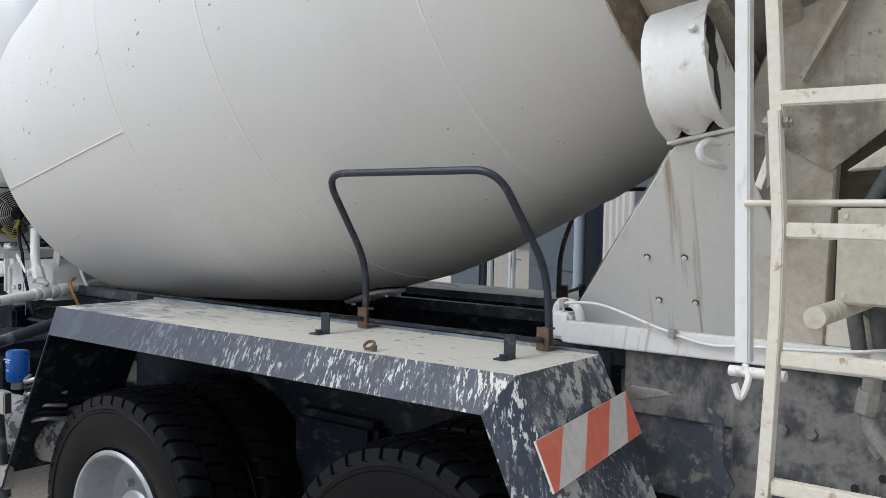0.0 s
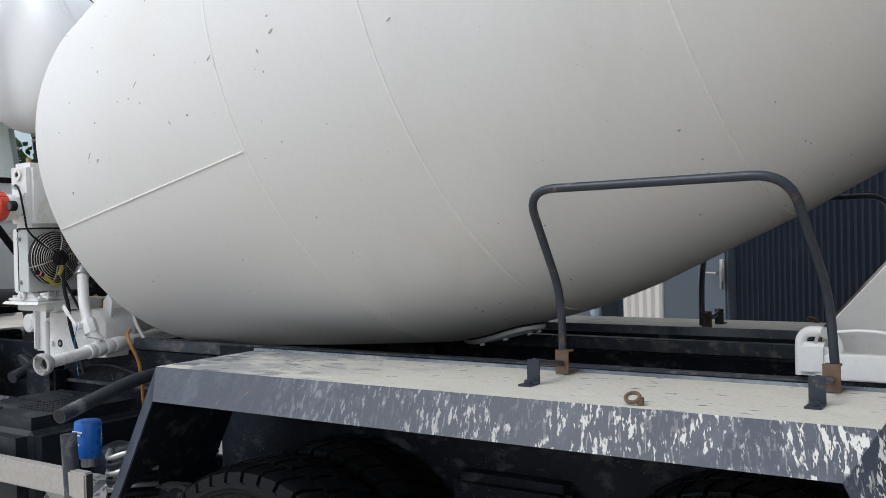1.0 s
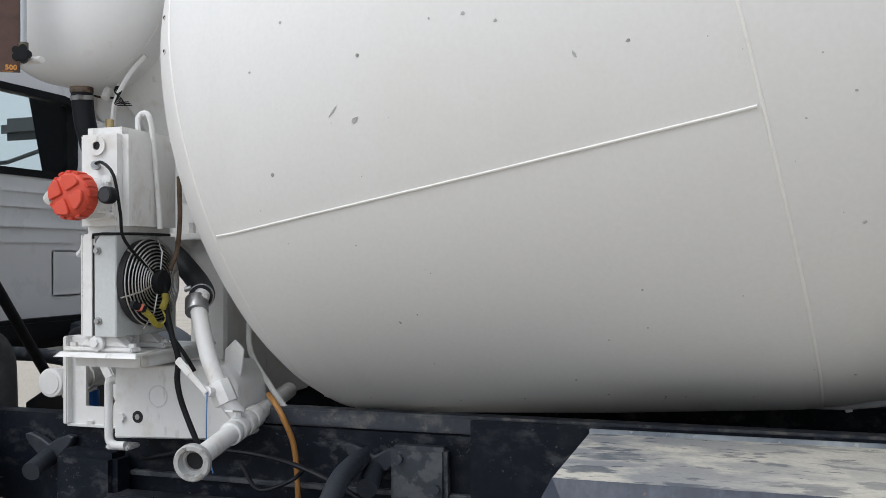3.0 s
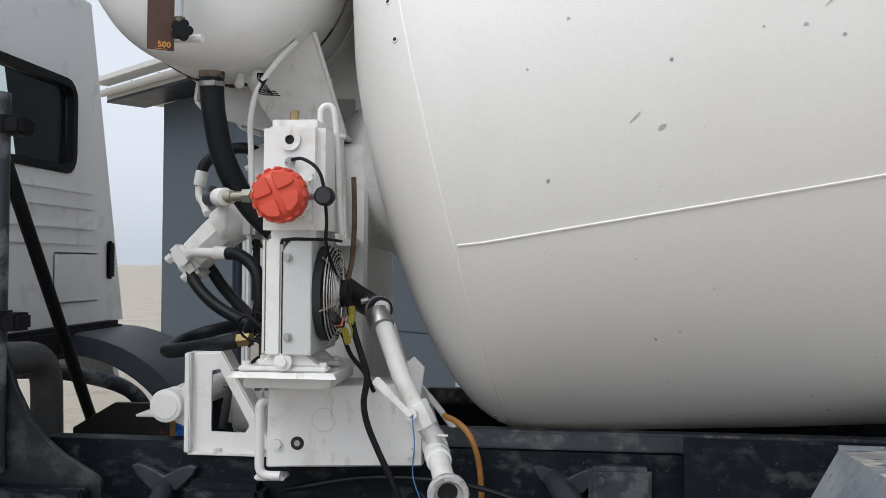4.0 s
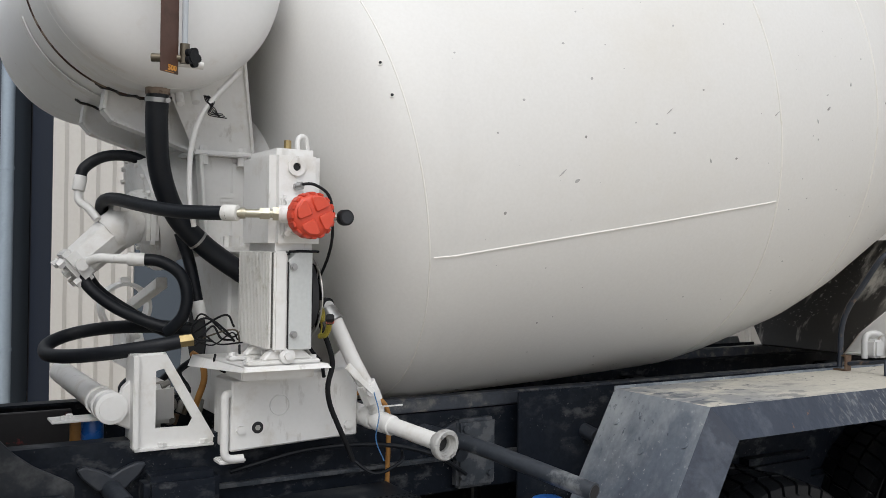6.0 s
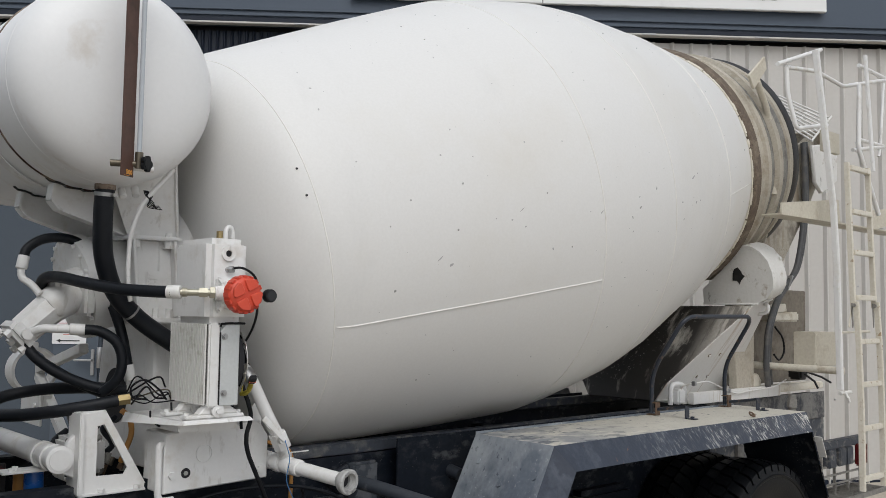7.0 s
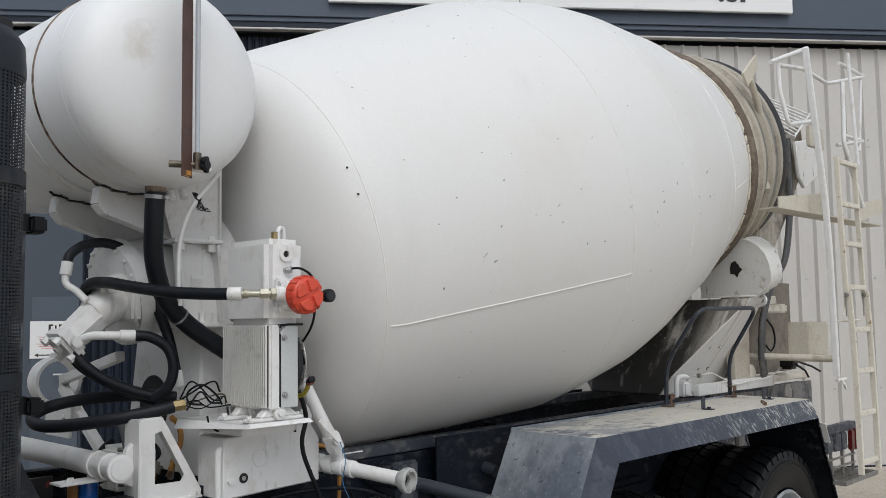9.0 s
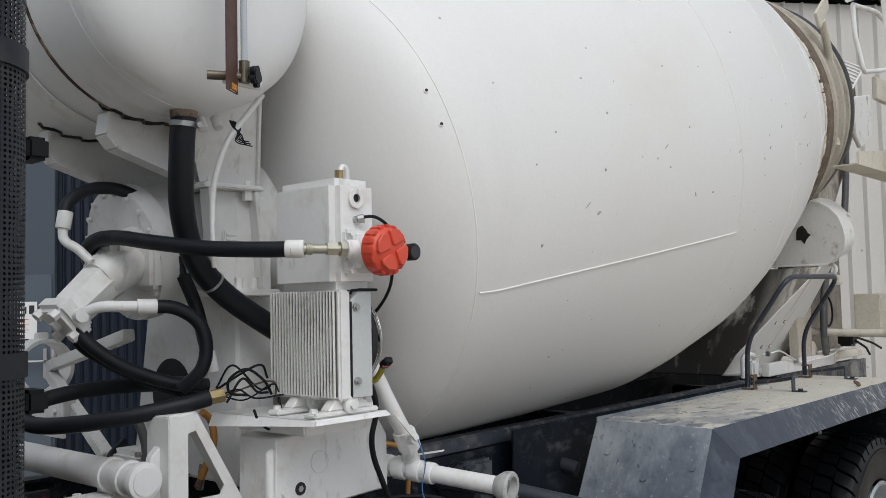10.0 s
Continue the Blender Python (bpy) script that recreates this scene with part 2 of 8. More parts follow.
M_TAIL3 = mat("dust_caked_steel", (0.18, 0.175, 0.165), 0.7, grain=0.4, grain_scale=60, var=0.14, var_scale=12, second=(0.055, 0.055, 0.06), bump=0.4, edge=0.15)
M_LAMP = mat("dark_red_lens", (0.10, 0.012, 0.012), 0.2)
M_UPVC = mat("white_door_profile", (0.44, 0.45, 0.46), 0.35, grain=0.03, var=0.02, var_scale=3)
M_PAPER = mat("white_paper", (0.75, 0.75, 0.74), 0.6, var=0.0)
M_GREYINK = mat("grey_ink", (0.16, 0.16, 0.17), 0.6)
M_REDINK = mat("red_ink", (0.55, 0.07, 0.05), 0.5)
M_NAVYINK = mat("navy_ink", (0.03, 0.045, 0.08), 0.5)
M_WALL2 = mat("grey_blue_steel_door", (0.075, 0.095, 0.12), 0.5, grain=0.05, var=0.02, var_scale=2)
M_DOWN = mat("pale_blue_zinc", (0.30, 0.36, 0.42), 0.45, 0.3, grain=0.1, var=0.05, var_scale=4)
M_ROOF = mat("pale_roof_sheet", (0.52, 0.52, 0.50), 0.5, grain=0.1, var=0.05, var_scale=2, second=(0.42, 0.42, 0.4))


def layer(m, color, scale, lo, hi, amount=1.0, stretch=(1, 1, 1), turn=(0, 0, 0), mask=None):
    """Lay a stain over a paint: a noise from lo to hi lets the colour through; mask (scale, lo, hi) keeps it to some areas, ("x", a, b) to one end."""
    nt = m.node_tree
    b = nt.nodes["Principled BSDF"]
    last = b.inputs["Base Color"].links[0].from_socket
    tc = nt.nodes.new("ShaderNodeTexCoord")

    def field(sc, a, z, top, st, tn):
        mp = nt.nodes.new("ShaderNodeMapping")
        mp.inputs["Scale"].default_value = st
        mr = nt.nodes.new("ShaderNodeMapping")
        mr.inputs["Rotation"].default_value = [radians(q) for q in tn]
        nz = nt.nodes.new("ShaderNodeTexNoise")
        nz.inputs["Scale"].default_value, nz.inputs["Detail"].default_value, nz.inputs["Roughness"].default_value = sc, 6.0, 0.62
        rg_ = nt.nodes.new("ShaderNodeMapRange")
        rg_.inputs[1].default_value, rg_.inputs[2].default_value, rg_.inputs[4].default_value = a, z, top
        nt.links.new(tc.outputs["Object"], mr.inputs["Vector"])
        nt.links.new(mr.outputs[0], mp.inputs["Vector"])
        nt.links.new(mp.outputs[0], nz.inputs["Vector"])
        nt.links.new(nz.outputs["Fac"], rg_.inputs[0])
        return rg_.outputs[0]

    fac = field(scale, lo, hi, amount, stretch, turn)
    if mask:
        mu = nt.nodes.new("ShaderNodeMath")
        mu.operation = "MULTIPLY"
        nt.links.new(fac, mu.inputs[0])
        if mask[0] in ("x", "y"):
            se = nt.nodes.new("ShaderNodeSeparateXYZ")
            ru = nt.nodes.new("ShaderNodeMapRange")
            ru.inputs[1].default_value, ru.inputs[2].default_value = mask[1], mask[2]
            nt.links.new(tc.outputs["Object"], se.inputs[0])
            nt.links.new(se.outputs[mask[0].upper()], ru.inputs[0])
            nt.links.new(ru.outputs[0], mu.inputs[1])
        else:
            nt.links.new(field(mask[0], mask[1], mask[2], 1.0, (1, 1, 1), (0, 0, 0)), mu.inputs[1])
        fac = mu.outputs[0]
    mix = nt.nodes.new("ShaderNodeMix")
    mix.data_type = "RGBA"
    nt.links.new(fac, mix.inputs["Factor"])
    nt.links.new(last, mix.inputs[6])
    mix.inputs[7].default_value = (*color, 1)
    nt.links.new(mix.outputs[2], b.inputs["Base Color"])


layer(M_DRUM, (0.62, 0.585, 0.51), 0.9, 0.5, 0.72, 0.4)
layer(M_DRUM, (0.50, 0.50, 0.49), 2.5, 0.56, 0.78, 0.3, (1, .4, .4))
layer(M_DRUM, (0.30, 0.27, 0.23), 70, 0.72, 0.76, 0.5, mask=(1.3, 0.45, 0.65))
layer(M_WHITE, (0.42, 0.36, 0.27), 8, 0.54, 0.76, 0.5)
layer(M_WHITE, (0.36, 0.33, 0.29), 22, 0.60, 0.68, 0.4, (1, 1, .3))
layer(M_WHITE, (0.20, 0.12, 0.07), 50, 0.70, 0.75, 0.6, mask=(6, 0.5, 0.62))
layer(M_CAB, (0.60, 0.59, 0.57), 5, 0.55, 0.8, 0.3, (1, 1, .3))
layer(M_FLIP, (0.13, 0.145, 0.17), 12, 0.52, 0.68, 0.30, (1, .3, .3))
layer(M_FLIP, (0.40, 0.40, 0.39), 75, 0.58, 0.66, 0.5, (1.6, .2, .2), (0, 12, 0), mask=("x", -3.0, -2.0))
layer(M_FLIP, (0.55, 0.54, 0.50), 62, 0.545, 0.575, 0.95, (1.3, .38, .38), (0, 14, 0), mask=("x", -3.1, -1.7))
layer(M_FLIP, (0.16, 0.085, 0.05), 40, 0.66, 0.70, 0.7)
layer(M_FLIP, (0.026, 0.033, 0.05), 7, 0.50, 0.56, 0.85)
layer(M_FTOP, (0.17, 0.185, 0.21), 5, 0.40, 0.52, 0.85, (.8, 1.2, 1), mask=("x", -2.7, -3.5))
layer(M_FTOP, (0.065, 0.08, 0.105), 11, 0.54, 0.59, 0.85, (.6, 1.3, 1), mask=("x", -2.5, -3.4))
layer(M_FTOP, (0.06, 0.07, 0.09), 24, 0.61, 0.635, 0.9, (.5, 1.3, 1), mask=(3, 0.42, 0.55))
layer(M_FTOP, (0.60, 0.58, 0.52), 7, 0.54, 0.70, 0.5, (.6, 1.2, 1))
layer(M_TAILEND, (0.46, 0.455, 0.43), 26, 0.50, 0.53, 0.95, (1, .8, .5), mask=(3.2, 0.44, 0.54))
layer(M_TAILEND, (0.52, 0.51, 0.48), 90, 0.60, 0.63, 0.8, (1, 1, .5))
layer(M_FENDER, (0.34, 0.365, 0.385), 2.6, 0.42, 0.60, 0.9, (1, 1, .5))
layer(M_FENDER, (0.045, 0.056, 0.08), 3.2, 0.55, 0.66, 0.7, (1, 1, .4))
layer(M_FENDER, (0.028, 0.036, 0.055), 44, 0.62, 0.66, 0.7, (1, 1, .6), mask=(3, 0.5, 0.62))
layer(M_FENDER, (0.50, 0.49, 0.46), 60, 0.63, 0.66, 0.6, mask=(4, 0.45, 0.58))
layer(M_PED, (0.33, 0.23, 0.13), 13, 0.58, 0.68, 0.75, (1.5, .05, .05), (0, -8, 0))
layer(M_PED, (0.50, 0.42, 0.31), 5, 0.54, 0.74, 0.5, (1.2, .10, .10), (0, -8, 0))
layer(M_PED, (0.12, 0.08, 0.05), 40, 0.68, 0.72, 0.7, mask=(4, 0.5, 0.6))
layer(M_BLACKSTAIN, (0.10, 0.09, 0.08), 9, 0.50, 0.62, 0.8, (.2, 1.6, .2))
layer(M_BLACKSTAIN, (0.036, 0.033, 0.03), 7, 0.30, 0.42, 1.0, (.3, .9, .3), mask=("y", 2.70, 2.90))
layer(M_BLACKSTAIN, (0.50, 0.48, 0.44), 46, 0.60, 0.64, 0.8, mask=(4, 0.5, 0.6))
layer(M_WORNWHITE, (0.10, 0.08, 0.06), 12, 0.62, 0.68, 0.7, (1, 1, .5))
layer(M_HOPPER, (0.20, 0.16, 0.12), 55, 0.60, 0.64, 0.75, (1, 1, 1.6), mask=(4, 0.4, 0.55))
layer(M_HOPPER, (0.20, 0.145, 0.09), 11, 0.50, 0.66, 0.75, (1, 1, .14))
layer(M_HOPPER, (0.09, 0.07, 0.055), 3, 0.52, 0.62, 0.6)
layer(M_TYRE, (0.06, 0.058, 0.055), 46, 0.64, 0.70, 0.5, mask=(8, 0.5, 0.6))
layer(M_RIB, (0.45, 0.42, 0.38), 4, 0.52, 0.75, 0.4, (1, 1, .2))
layer(M_BOXPL, (0.09, 0.095, 0.10), 5, 0.5, 0.72, 0.25)
M_TANK = mat("tank_white_paint", (0.73, 0.73, 0.725), 0.38, grain=0.08, grain_scale=60, var=0.0, var_scale=3, second=(0.66, 0.64, 0.60), bump=0.04)
layer(M_TANK, (0.42, 0.34, 0.25), 7, 0.60, 0.76, 0.45, (.5, 1.5, .4))
layer(M_TANK, (0.22, 0.11, 0.06), 40, 0.71, 0.75, 0.6, mask=(5, 0.5, 0.62))
layer(M_TAIL3, (0.030, 0.035, 0.046), 5, 0.50, 0.58, 0.85, (1, 1, .6))
layer(M_TAIL3, (0.22, 0.205, 0.18), 16, 0.56, 0.66, 0.6, (1.2, 1, .16))
layer(M_TAIL, (0.30, 0.28, 0.25), 22, 0.55, 0.62, 0.5, mask=(3, 0.4, 0.55))
layer(M_FRAME, (0.10, 0.105, 0.11), 18, 0.54, 0.66, 0.6, (.6, 1, 1), mask=(2, 0.40, 0.58))
layer(M_FRAME, (0.20, 0.20, 0.195), 70, 0.64, 0.68, 0.6, mask=(4, 0.45, 0.6))


def glass(name, tint, rough=0.02, head_on=0.04):
    m = bpy.data.materials.new(name)
    m.use_nodes = True
    nt = m.node_tree
    nt.nodes.clear()
    out = nt.nodes.new("ShaderNodeOutputMaterial")
    mx = nt.nodes.new("ShaderNodeMixShader")
    lw = nt.nodes.new("ShaderNodeLayerWeight")
    pw = nt.nodes.new("ShaderNodeMath")
    pw.operation = "POWER"
    pw.inputs[1].default_value = 4.0
    rg_ = nt.nodes.new("ShaderNodeMapRange")
    rg_.inputs[3].default_value, rg_.inputs[4].default_value = head_on, 0.9
    tr = nt.nodes.new("ShaderNodeBsdfTransparent")
    tr.inputs["Color"].default_value = (*tint, 1)
    gl = nt.nodes.new("ShaderNodeBsdfGlossy")
    gl.inputs["Roughness"].default_value = rough
    nt.links.new(lw.outputs["Facing"], pw.inputs[0])
    nt.links.new(pw.outputs[0], rg_.inputs[0])
    nt.links.new(rg_.outputs[0], mx.inputs[0])
    nt.links.new(tr.outputs[0], mx.inputs[1])
    nt.links.new(gl.outputs[0], mx.inputs[2])
    nt.links.new(mx.outputs[0], out.inputs[0])
    return m


M_GLASS = glass("cab_glass", (0.8, 0.85, 0.84))
M_GLASSM = glass("door_glass", (0.12, 0.13, 0.14), 0.01, 0.72)

# ---- mesh helpers ----
YC = 3.27          # the truck's middle line
AX0 = Vector((-3.2, 3.232, 2.448))
ALPHA = radians(13.2)
AXIS = Matrix.Translation(AX0) @ Matrix.Rotation(-ALPHA, 4, "Y")    # drum frame: x along the axis to the rear


def part(name, bm, material, parent=None, label="", smooth=35.0, kind="", m=None):
    """Link a bmesh, built in world space, as one mesh object under its thing or part."""
    me = bpy.data.meshes.new(name)
    bmesh.ops.recalc_face_normals(bm, faces=bm.faces)
    bm.to_mesh(me)
    bm.free()
    if smooth:
        me.polygons.foreach_set("use_smooth", [True] * len(me.polygons))
        me.set_sharp_from_angle(angle=radians(smooth))
    mats = material if isinstance(material, (list, tuple)) else [material]
    for one in mats:
        me.materials.append(one)
    ob = new(name, me)
    if m is not None:
        ob.matrix_world = m
    if parent is not None:
        ob.parent = parent
        ob.matrix_parent_inverse = world_of(parent).inverted()
    if label or kind:
        tagged(ob, label, kind=kind)
    return ob


def world_of(ob):
    m = ob.matrix_basis.copy()
    while ob.parent is not None:
        m = ob.parent.matrix_basis @ ob.matrix_parent_inverse @ m
        ob = ob.parent
    return m


def thing(name, at, label, category, group="", kind=""):
    ob = new(name)
    ob.empty_display_size = 0.2
    ob.matrix_world = Matrix.Translation(at)
    return tagged(ob, label, category, group, kind)


def bevelled(bm, geom_edges, w, seg=2):
    if w > 0:
        bmesh.ops.bevel(bm, geom=geom_edges, offset=w, segments=seg, affect="EDGES", clamp_overlap=True)


def box(x0, x1, y0, y1, z0, z1, bevel=0.006, bm=None, m=None, seg=2):
    out = bm or bmesh.new()
    tmp = bmesh.new()
    mm = Matrix.Translation(((x0 + x1) / 2, (y0 + y1) / 2, (z0 + z1) / 2)) @ Matrix.Diagonal((abs(x1 - x0), abs(y1 - y0), abs(z1 - z0), 1))
    bmesh.ops.create_cube(tmp, size=1, matrix=mm)
    bevelled(tmp, tmp.edges[:], bevel, seg)
    return join(out, tmp, m)


def join(out, tmp, m=None):
    if m is not None:
        tmp.transform(m)
    table = {v: out.verts.new(v.co) for v in tmp.verts}
    for f in tmp.faces:
        nf = out.faces.new([table[v] for v in f.verts])
        nf.material_index = f.material_index
    tmp.free()
    return out


def frame_of(d):
    d = Vector(d).normalized()
    up = Vector((0, 0, 1)) if abs(d.z) < 0.95 else Vector((1, 0, 0))
    a = d.cross(up).normalized()
    return a, a.cross(d).normalized()


def cyl(p0, p1, r0, r1=None, n=20, bm=None, bevel=0.0, m=None):
    """A closed round bar from p0 to p1, its end rims rounded by bevel."""
    p0, p1 = Vector(p0), Vector(p1)
    r1 = r0 if r1 is None else r1
    ln = (p1 - p0).length
    prof = [(0, 0)]
    if bevel:
        prof += [(0, r0 - bevel), (bevel * 0.3, r0 - bevel * 0.3), (bevel, r0), (ln - bevel, r1), (ln - bevel * 0.3, r1 - bevel * 0.3), (ln, r1 - bevel)]
    else:
        prof += [(0, r0), (ln, r1)]
    prof += [(ln, 0)]
    a, b = frame_of(p1 - p0)
    d = (p1 - p0).normalized()
    mm = Matrix(((d.x, a.x, b.x, p0.x), (d.y, a.y, b.y, p0.y), (d.z, a.z, b.z, p0.z), (0, 0, 0, 1)))
    return lathe(prof, n, bm, (m @ mm) if m is not None else mm)


def lathe(prof, n=48, bm=None, m=None, a0=0.0, a1=None):
    """Turn a profile of (along, radius) round the local x axis."""
    out = bm or bmesh.new()
    tmp = bmesh.new()
    full = a1 is None
    steps = n if full else n + 1
    rings = []
    for s, r in prof:
        if r < 1e-6:
            rings.append([tmp.verts.new((s, 0, 0))])
        else:
            ring = []
            for k in range(steps):
                a = a0 + (2 * math.pi if full else (a1 - a0)) * k / n
                ring.append(tmp.verts.new((s, r * math.cos(a), r * math.sin(a))))
            rings.append(ring)
    for q, w in zip(rings, rings[1:]):
        for k in range(n):
            k2 = (k + 1) % steps
            if len(q) == 1 and len(w) == 1:
                continue
            if len(q) == 1:
                tmp.faces.new((q[0], w[k], w[k2]))
            elif len(w) == 1:
                tmp.faces.new((q[k], w[0], q[k2]))
            else:
                tmp.faces.new((q[k], w[k], w[k2], q[k2]))
    return join(out, tmp, m)


def curve_points(pts, per=8):
    """A smooth run (Catmull-Rom) through the points."""
    p = [Vector(v) for v in pts]
    p = [p[0] * 2 - p[1]] + p + [p[-1] * 2 - p[-2]]
    out = []
    for i in range(1, len(p) - 2):
        for k in range(per):
            t = k / per
            out.append(0.5 * ((2 * p[i]) + (p[i + 1] - p[i - 1]) * t + (2 * p[i - 1] - 5 * p[i] + 4 * p[i + 1] - p[i + 2]) * t * t
                              + (3 * p[i] - p[i - 1] - 3 * p[i + 1] + p[i + 2]) * t ** 3))
    out.append(p[-2])
    return out


def fillet(pts, r, per=6):
    """A polyline with its inner corners rounded by r."""
    p = [Vector(v) for v in pts]
    out = [p[0]]
    for a, b, c in zip(p, p[1:], p[2:]):
        u, w = (a - b).normalized(), (c - b).normalized()
        k = min(r, (a - b).length * 0.49, (c - b).length * 0.49)
        s, e = b + u * k, b + w * k
        for i in range(per + 1):
            t = i / per
            out.append(s * (1 - t) ** 2 + b * 2 * t * (1 - t) + e * t * t)
    out.append(p[-1])
    return out


def tube(pts, r, n=12, bm=None, cap=True, hole=0.0):
    """A round tube swept along the points; r may be one radius or one a point."""
    out = bm or bmesh.new()
    tmp = bmesh.new()
    pts = [Vector(v) for v in pts]
    rad = r if isinstance(r, (list, tuple)) else [r] * len(pts)
    a = frame_of(pts[1] - pts[0])[0]
    rings = []
    for i, p in enumerate(pts):
        d = (pts[min(i + 1, len(pts) - 1)] - pts[max(i - 1, 0)]).normalized()
        a = (a - d * a.dot(d)).normalized()
        b = a.cross(d)
        rings.append([tmp.verts.new(p + (a * math.cos(2 * math.pi * k / n) + b * math.sin(2 * math.pi * k / n)) * rad[i]) for k in range(n)])
    for q, w in zip(rings, rings[1:]):
        for k in range(n):
            tmp.faces.new((q[k], q[(k + 1) % n], w[(k + 1) % n], w[k]))
    if cap:
        tmp.faces.new(rings[0])
        tmp.faces.new(rings[-1][::-1])
    return join(out, tmp)


def prism(pts, d, bm=None, bevel=0.0, m=None):
    """A flat plate: the outline pts (3D, in one plane) pushed by the vector d."""
    out = bm or bmesh.new()
    tmp = bmesh.new()
    v = [tmp.verts.new(p) for p in pts]
    f = tmp.faces.new(v)
    g = bmesh.ops.extrude_face_region(tmp, geom=[f])
    bmesh.ops.translate(tmp, vec=d, verts=[e for e in g["geom"] if isinstance(e, bmesh.types.BMVert)])
    if bevel:
        bevelled(tmp, tmp.edges[:], bevel, 1)
    return join(out, tmp, m)


def bolt(p, d, r=0.012, h=0.01, bm=None):
    d = Vector(d).normalized()
    return cyl(p, Vector(p) + d * h, r, n=6, bm=bm)


# ================= the setting =================
WALL = Matrix.Translation((0.4, 4.9, 0)) @ Matrix.Rotation(radians(-39.5), 4, "Z")   # x along the wall, y into it


def wbox(s0, s1, d0, d1, z0, z1, bevel=0.004, bm=None):
    return box(s0, s1, d0, d1, z0, z1, bevel, bm, WALL)


def structure(name, bm, material, label, category, smooth=30.0):
    return tagged(part(name, bm, material, None, label, smooth), label, category, kind="structure")


# ground: level under the truck, rising a little along the big doors
gm = bmesh.new()
inv = WALL.inverted()
N = 60
grid = {}
for i in range(N + 1):
    for j in range(N + 1):
        u, w = (i / N * 2 - 1), (j / N * 2 - 1)
        x, y = -2 + 400 * u * abs(u) ** 1.5, 3 + 400 * w * abs(w) ** 1.5
        sl = (inv @ Vector((x, y, 0)))
        k = min(1, max(0, (sl.x + 0.5) / 3.0))
        k2 = min(1, max(0, (sl.y + 3.0) / 2.5))
        grid[i, j] = gm.verts.new((x, y, 0.32 * k * k * (3 - 2 * k) * k2))
for i in range(N):
    for j in range(N):
        gm.faces.new((grid[i, j], grid[i + 1, j], grid[i + 1, j + 1], grid[i, j + 1]))
structure("ground", gm, M_GROUND, "worn sandy grey concrete yard", "ground")

wb = bmesh.new()
wbox(-13.4, -11.42, 0, 0.3, -0.2, 4.17, bm=wb)
wbox(-11.42, -8.98, 0, 0.3, 2.36, 4.17, bm=wb)
wbox(-8.98, -7.02, 0, 0.3, -0.2, 4.17, bm=wb)
wbox(-7.3, -7.02, 0, 0.3, 4.17, 4.67, bm=wb)
structure("wall_north", wb, M_WALL, "smooth grey-blue rendered wall", "wall")
fb = bmesh.new()
wbox(-7.02, 9, 0.0, 0.3, 4.67, 7.2, bm=fb)
structure("wall_fascia", fb, M_FASCIA, "slate-blue sheet fascia over the big doors", "fascia")
tr = bmesh.new()
wbox(-7.02, 9, -0.03, 0.05, 4.605, 4.624, bm=tr)
structure("trim_door_track", tr, M_RIB, "pale metal track cover over the sliding doors", "trim")
# navy stands in for the shade on the fascia just above the track
structure("trim_shade_band", wbox(-7.02, 9, -0.02, 0.05, 4.626, 4.667), M_NAVY, "navy band painted as the shaded foot of the fascia", "trim")
# added backing walls and lid, coloured near black as an unlit inside
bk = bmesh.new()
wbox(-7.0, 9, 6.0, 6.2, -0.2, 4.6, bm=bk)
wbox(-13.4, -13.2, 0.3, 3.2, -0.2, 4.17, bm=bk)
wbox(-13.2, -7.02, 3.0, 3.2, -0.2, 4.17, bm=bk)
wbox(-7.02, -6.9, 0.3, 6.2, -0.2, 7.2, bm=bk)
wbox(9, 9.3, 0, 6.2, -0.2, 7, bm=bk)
structure("wall_backing", bk, M_DARK, "added near-black wall closing off the unlit workshop", "wall")
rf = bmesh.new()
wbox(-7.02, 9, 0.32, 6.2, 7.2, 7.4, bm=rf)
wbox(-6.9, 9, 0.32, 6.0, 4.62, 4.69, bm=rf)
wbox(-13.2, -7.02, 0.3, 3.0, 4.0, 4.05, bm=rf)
structure("ceiling", rf, M_DARK, "added near-black lid closing off the unlit workshop", "ceiling")


def ribbed(s0, s1, z0, z1, d, pitch, material, name, label, rib=0.035, flat=0.75):
    """A sheet of trapezoidal ribs, standing, with thickness."""
    bm = bmesh.new()
    prof = []
    s = s0
    while s < s1 - 1e-6:
        e = min(s + pitch, s1)
        w = pitch * flat
        prof += [(s, d), (min(s + w, e), d), (min(s + w + 0.02, e), d - rib), (min(e, s + pitch - 0.02), d - rib)]
        s = e
    prof.append((s1, d))
    lo = [bm.verts.new((a, b, z0)) for a, b in prof]
    hi = [bm.verts.new((a, b, z1)) for a, b in prof]
    lo2 = [bm.verts.new((a, b + 0.02, z0)) for a, b in prof]
    hi2 = [bm.verts.new((a, b + 0.02, z1)) for a, b in prof]
    for k in range(len(prof) - 1):
        bm.faces.new((lo[k], lo[k + 1], hi[k + 1], hi[k]))
        bm.faces.new((lo2[k], hi2[k], hi2[k + 1], lo2[k + 1]))
        bm.faces.new((lo[k], lo2[k], lo2[k + 1], lo[k + 1]))
        bm.faces.new((hi[k], hi[k + 1], hi2[k + 1], hi2[k]))
    bmesh.ops.remove_doubles(bm, verts=bm.verts, dist=1e-5)
    bm.transform(WALL)
    return structure(name, bm, material, label, "door", 0)


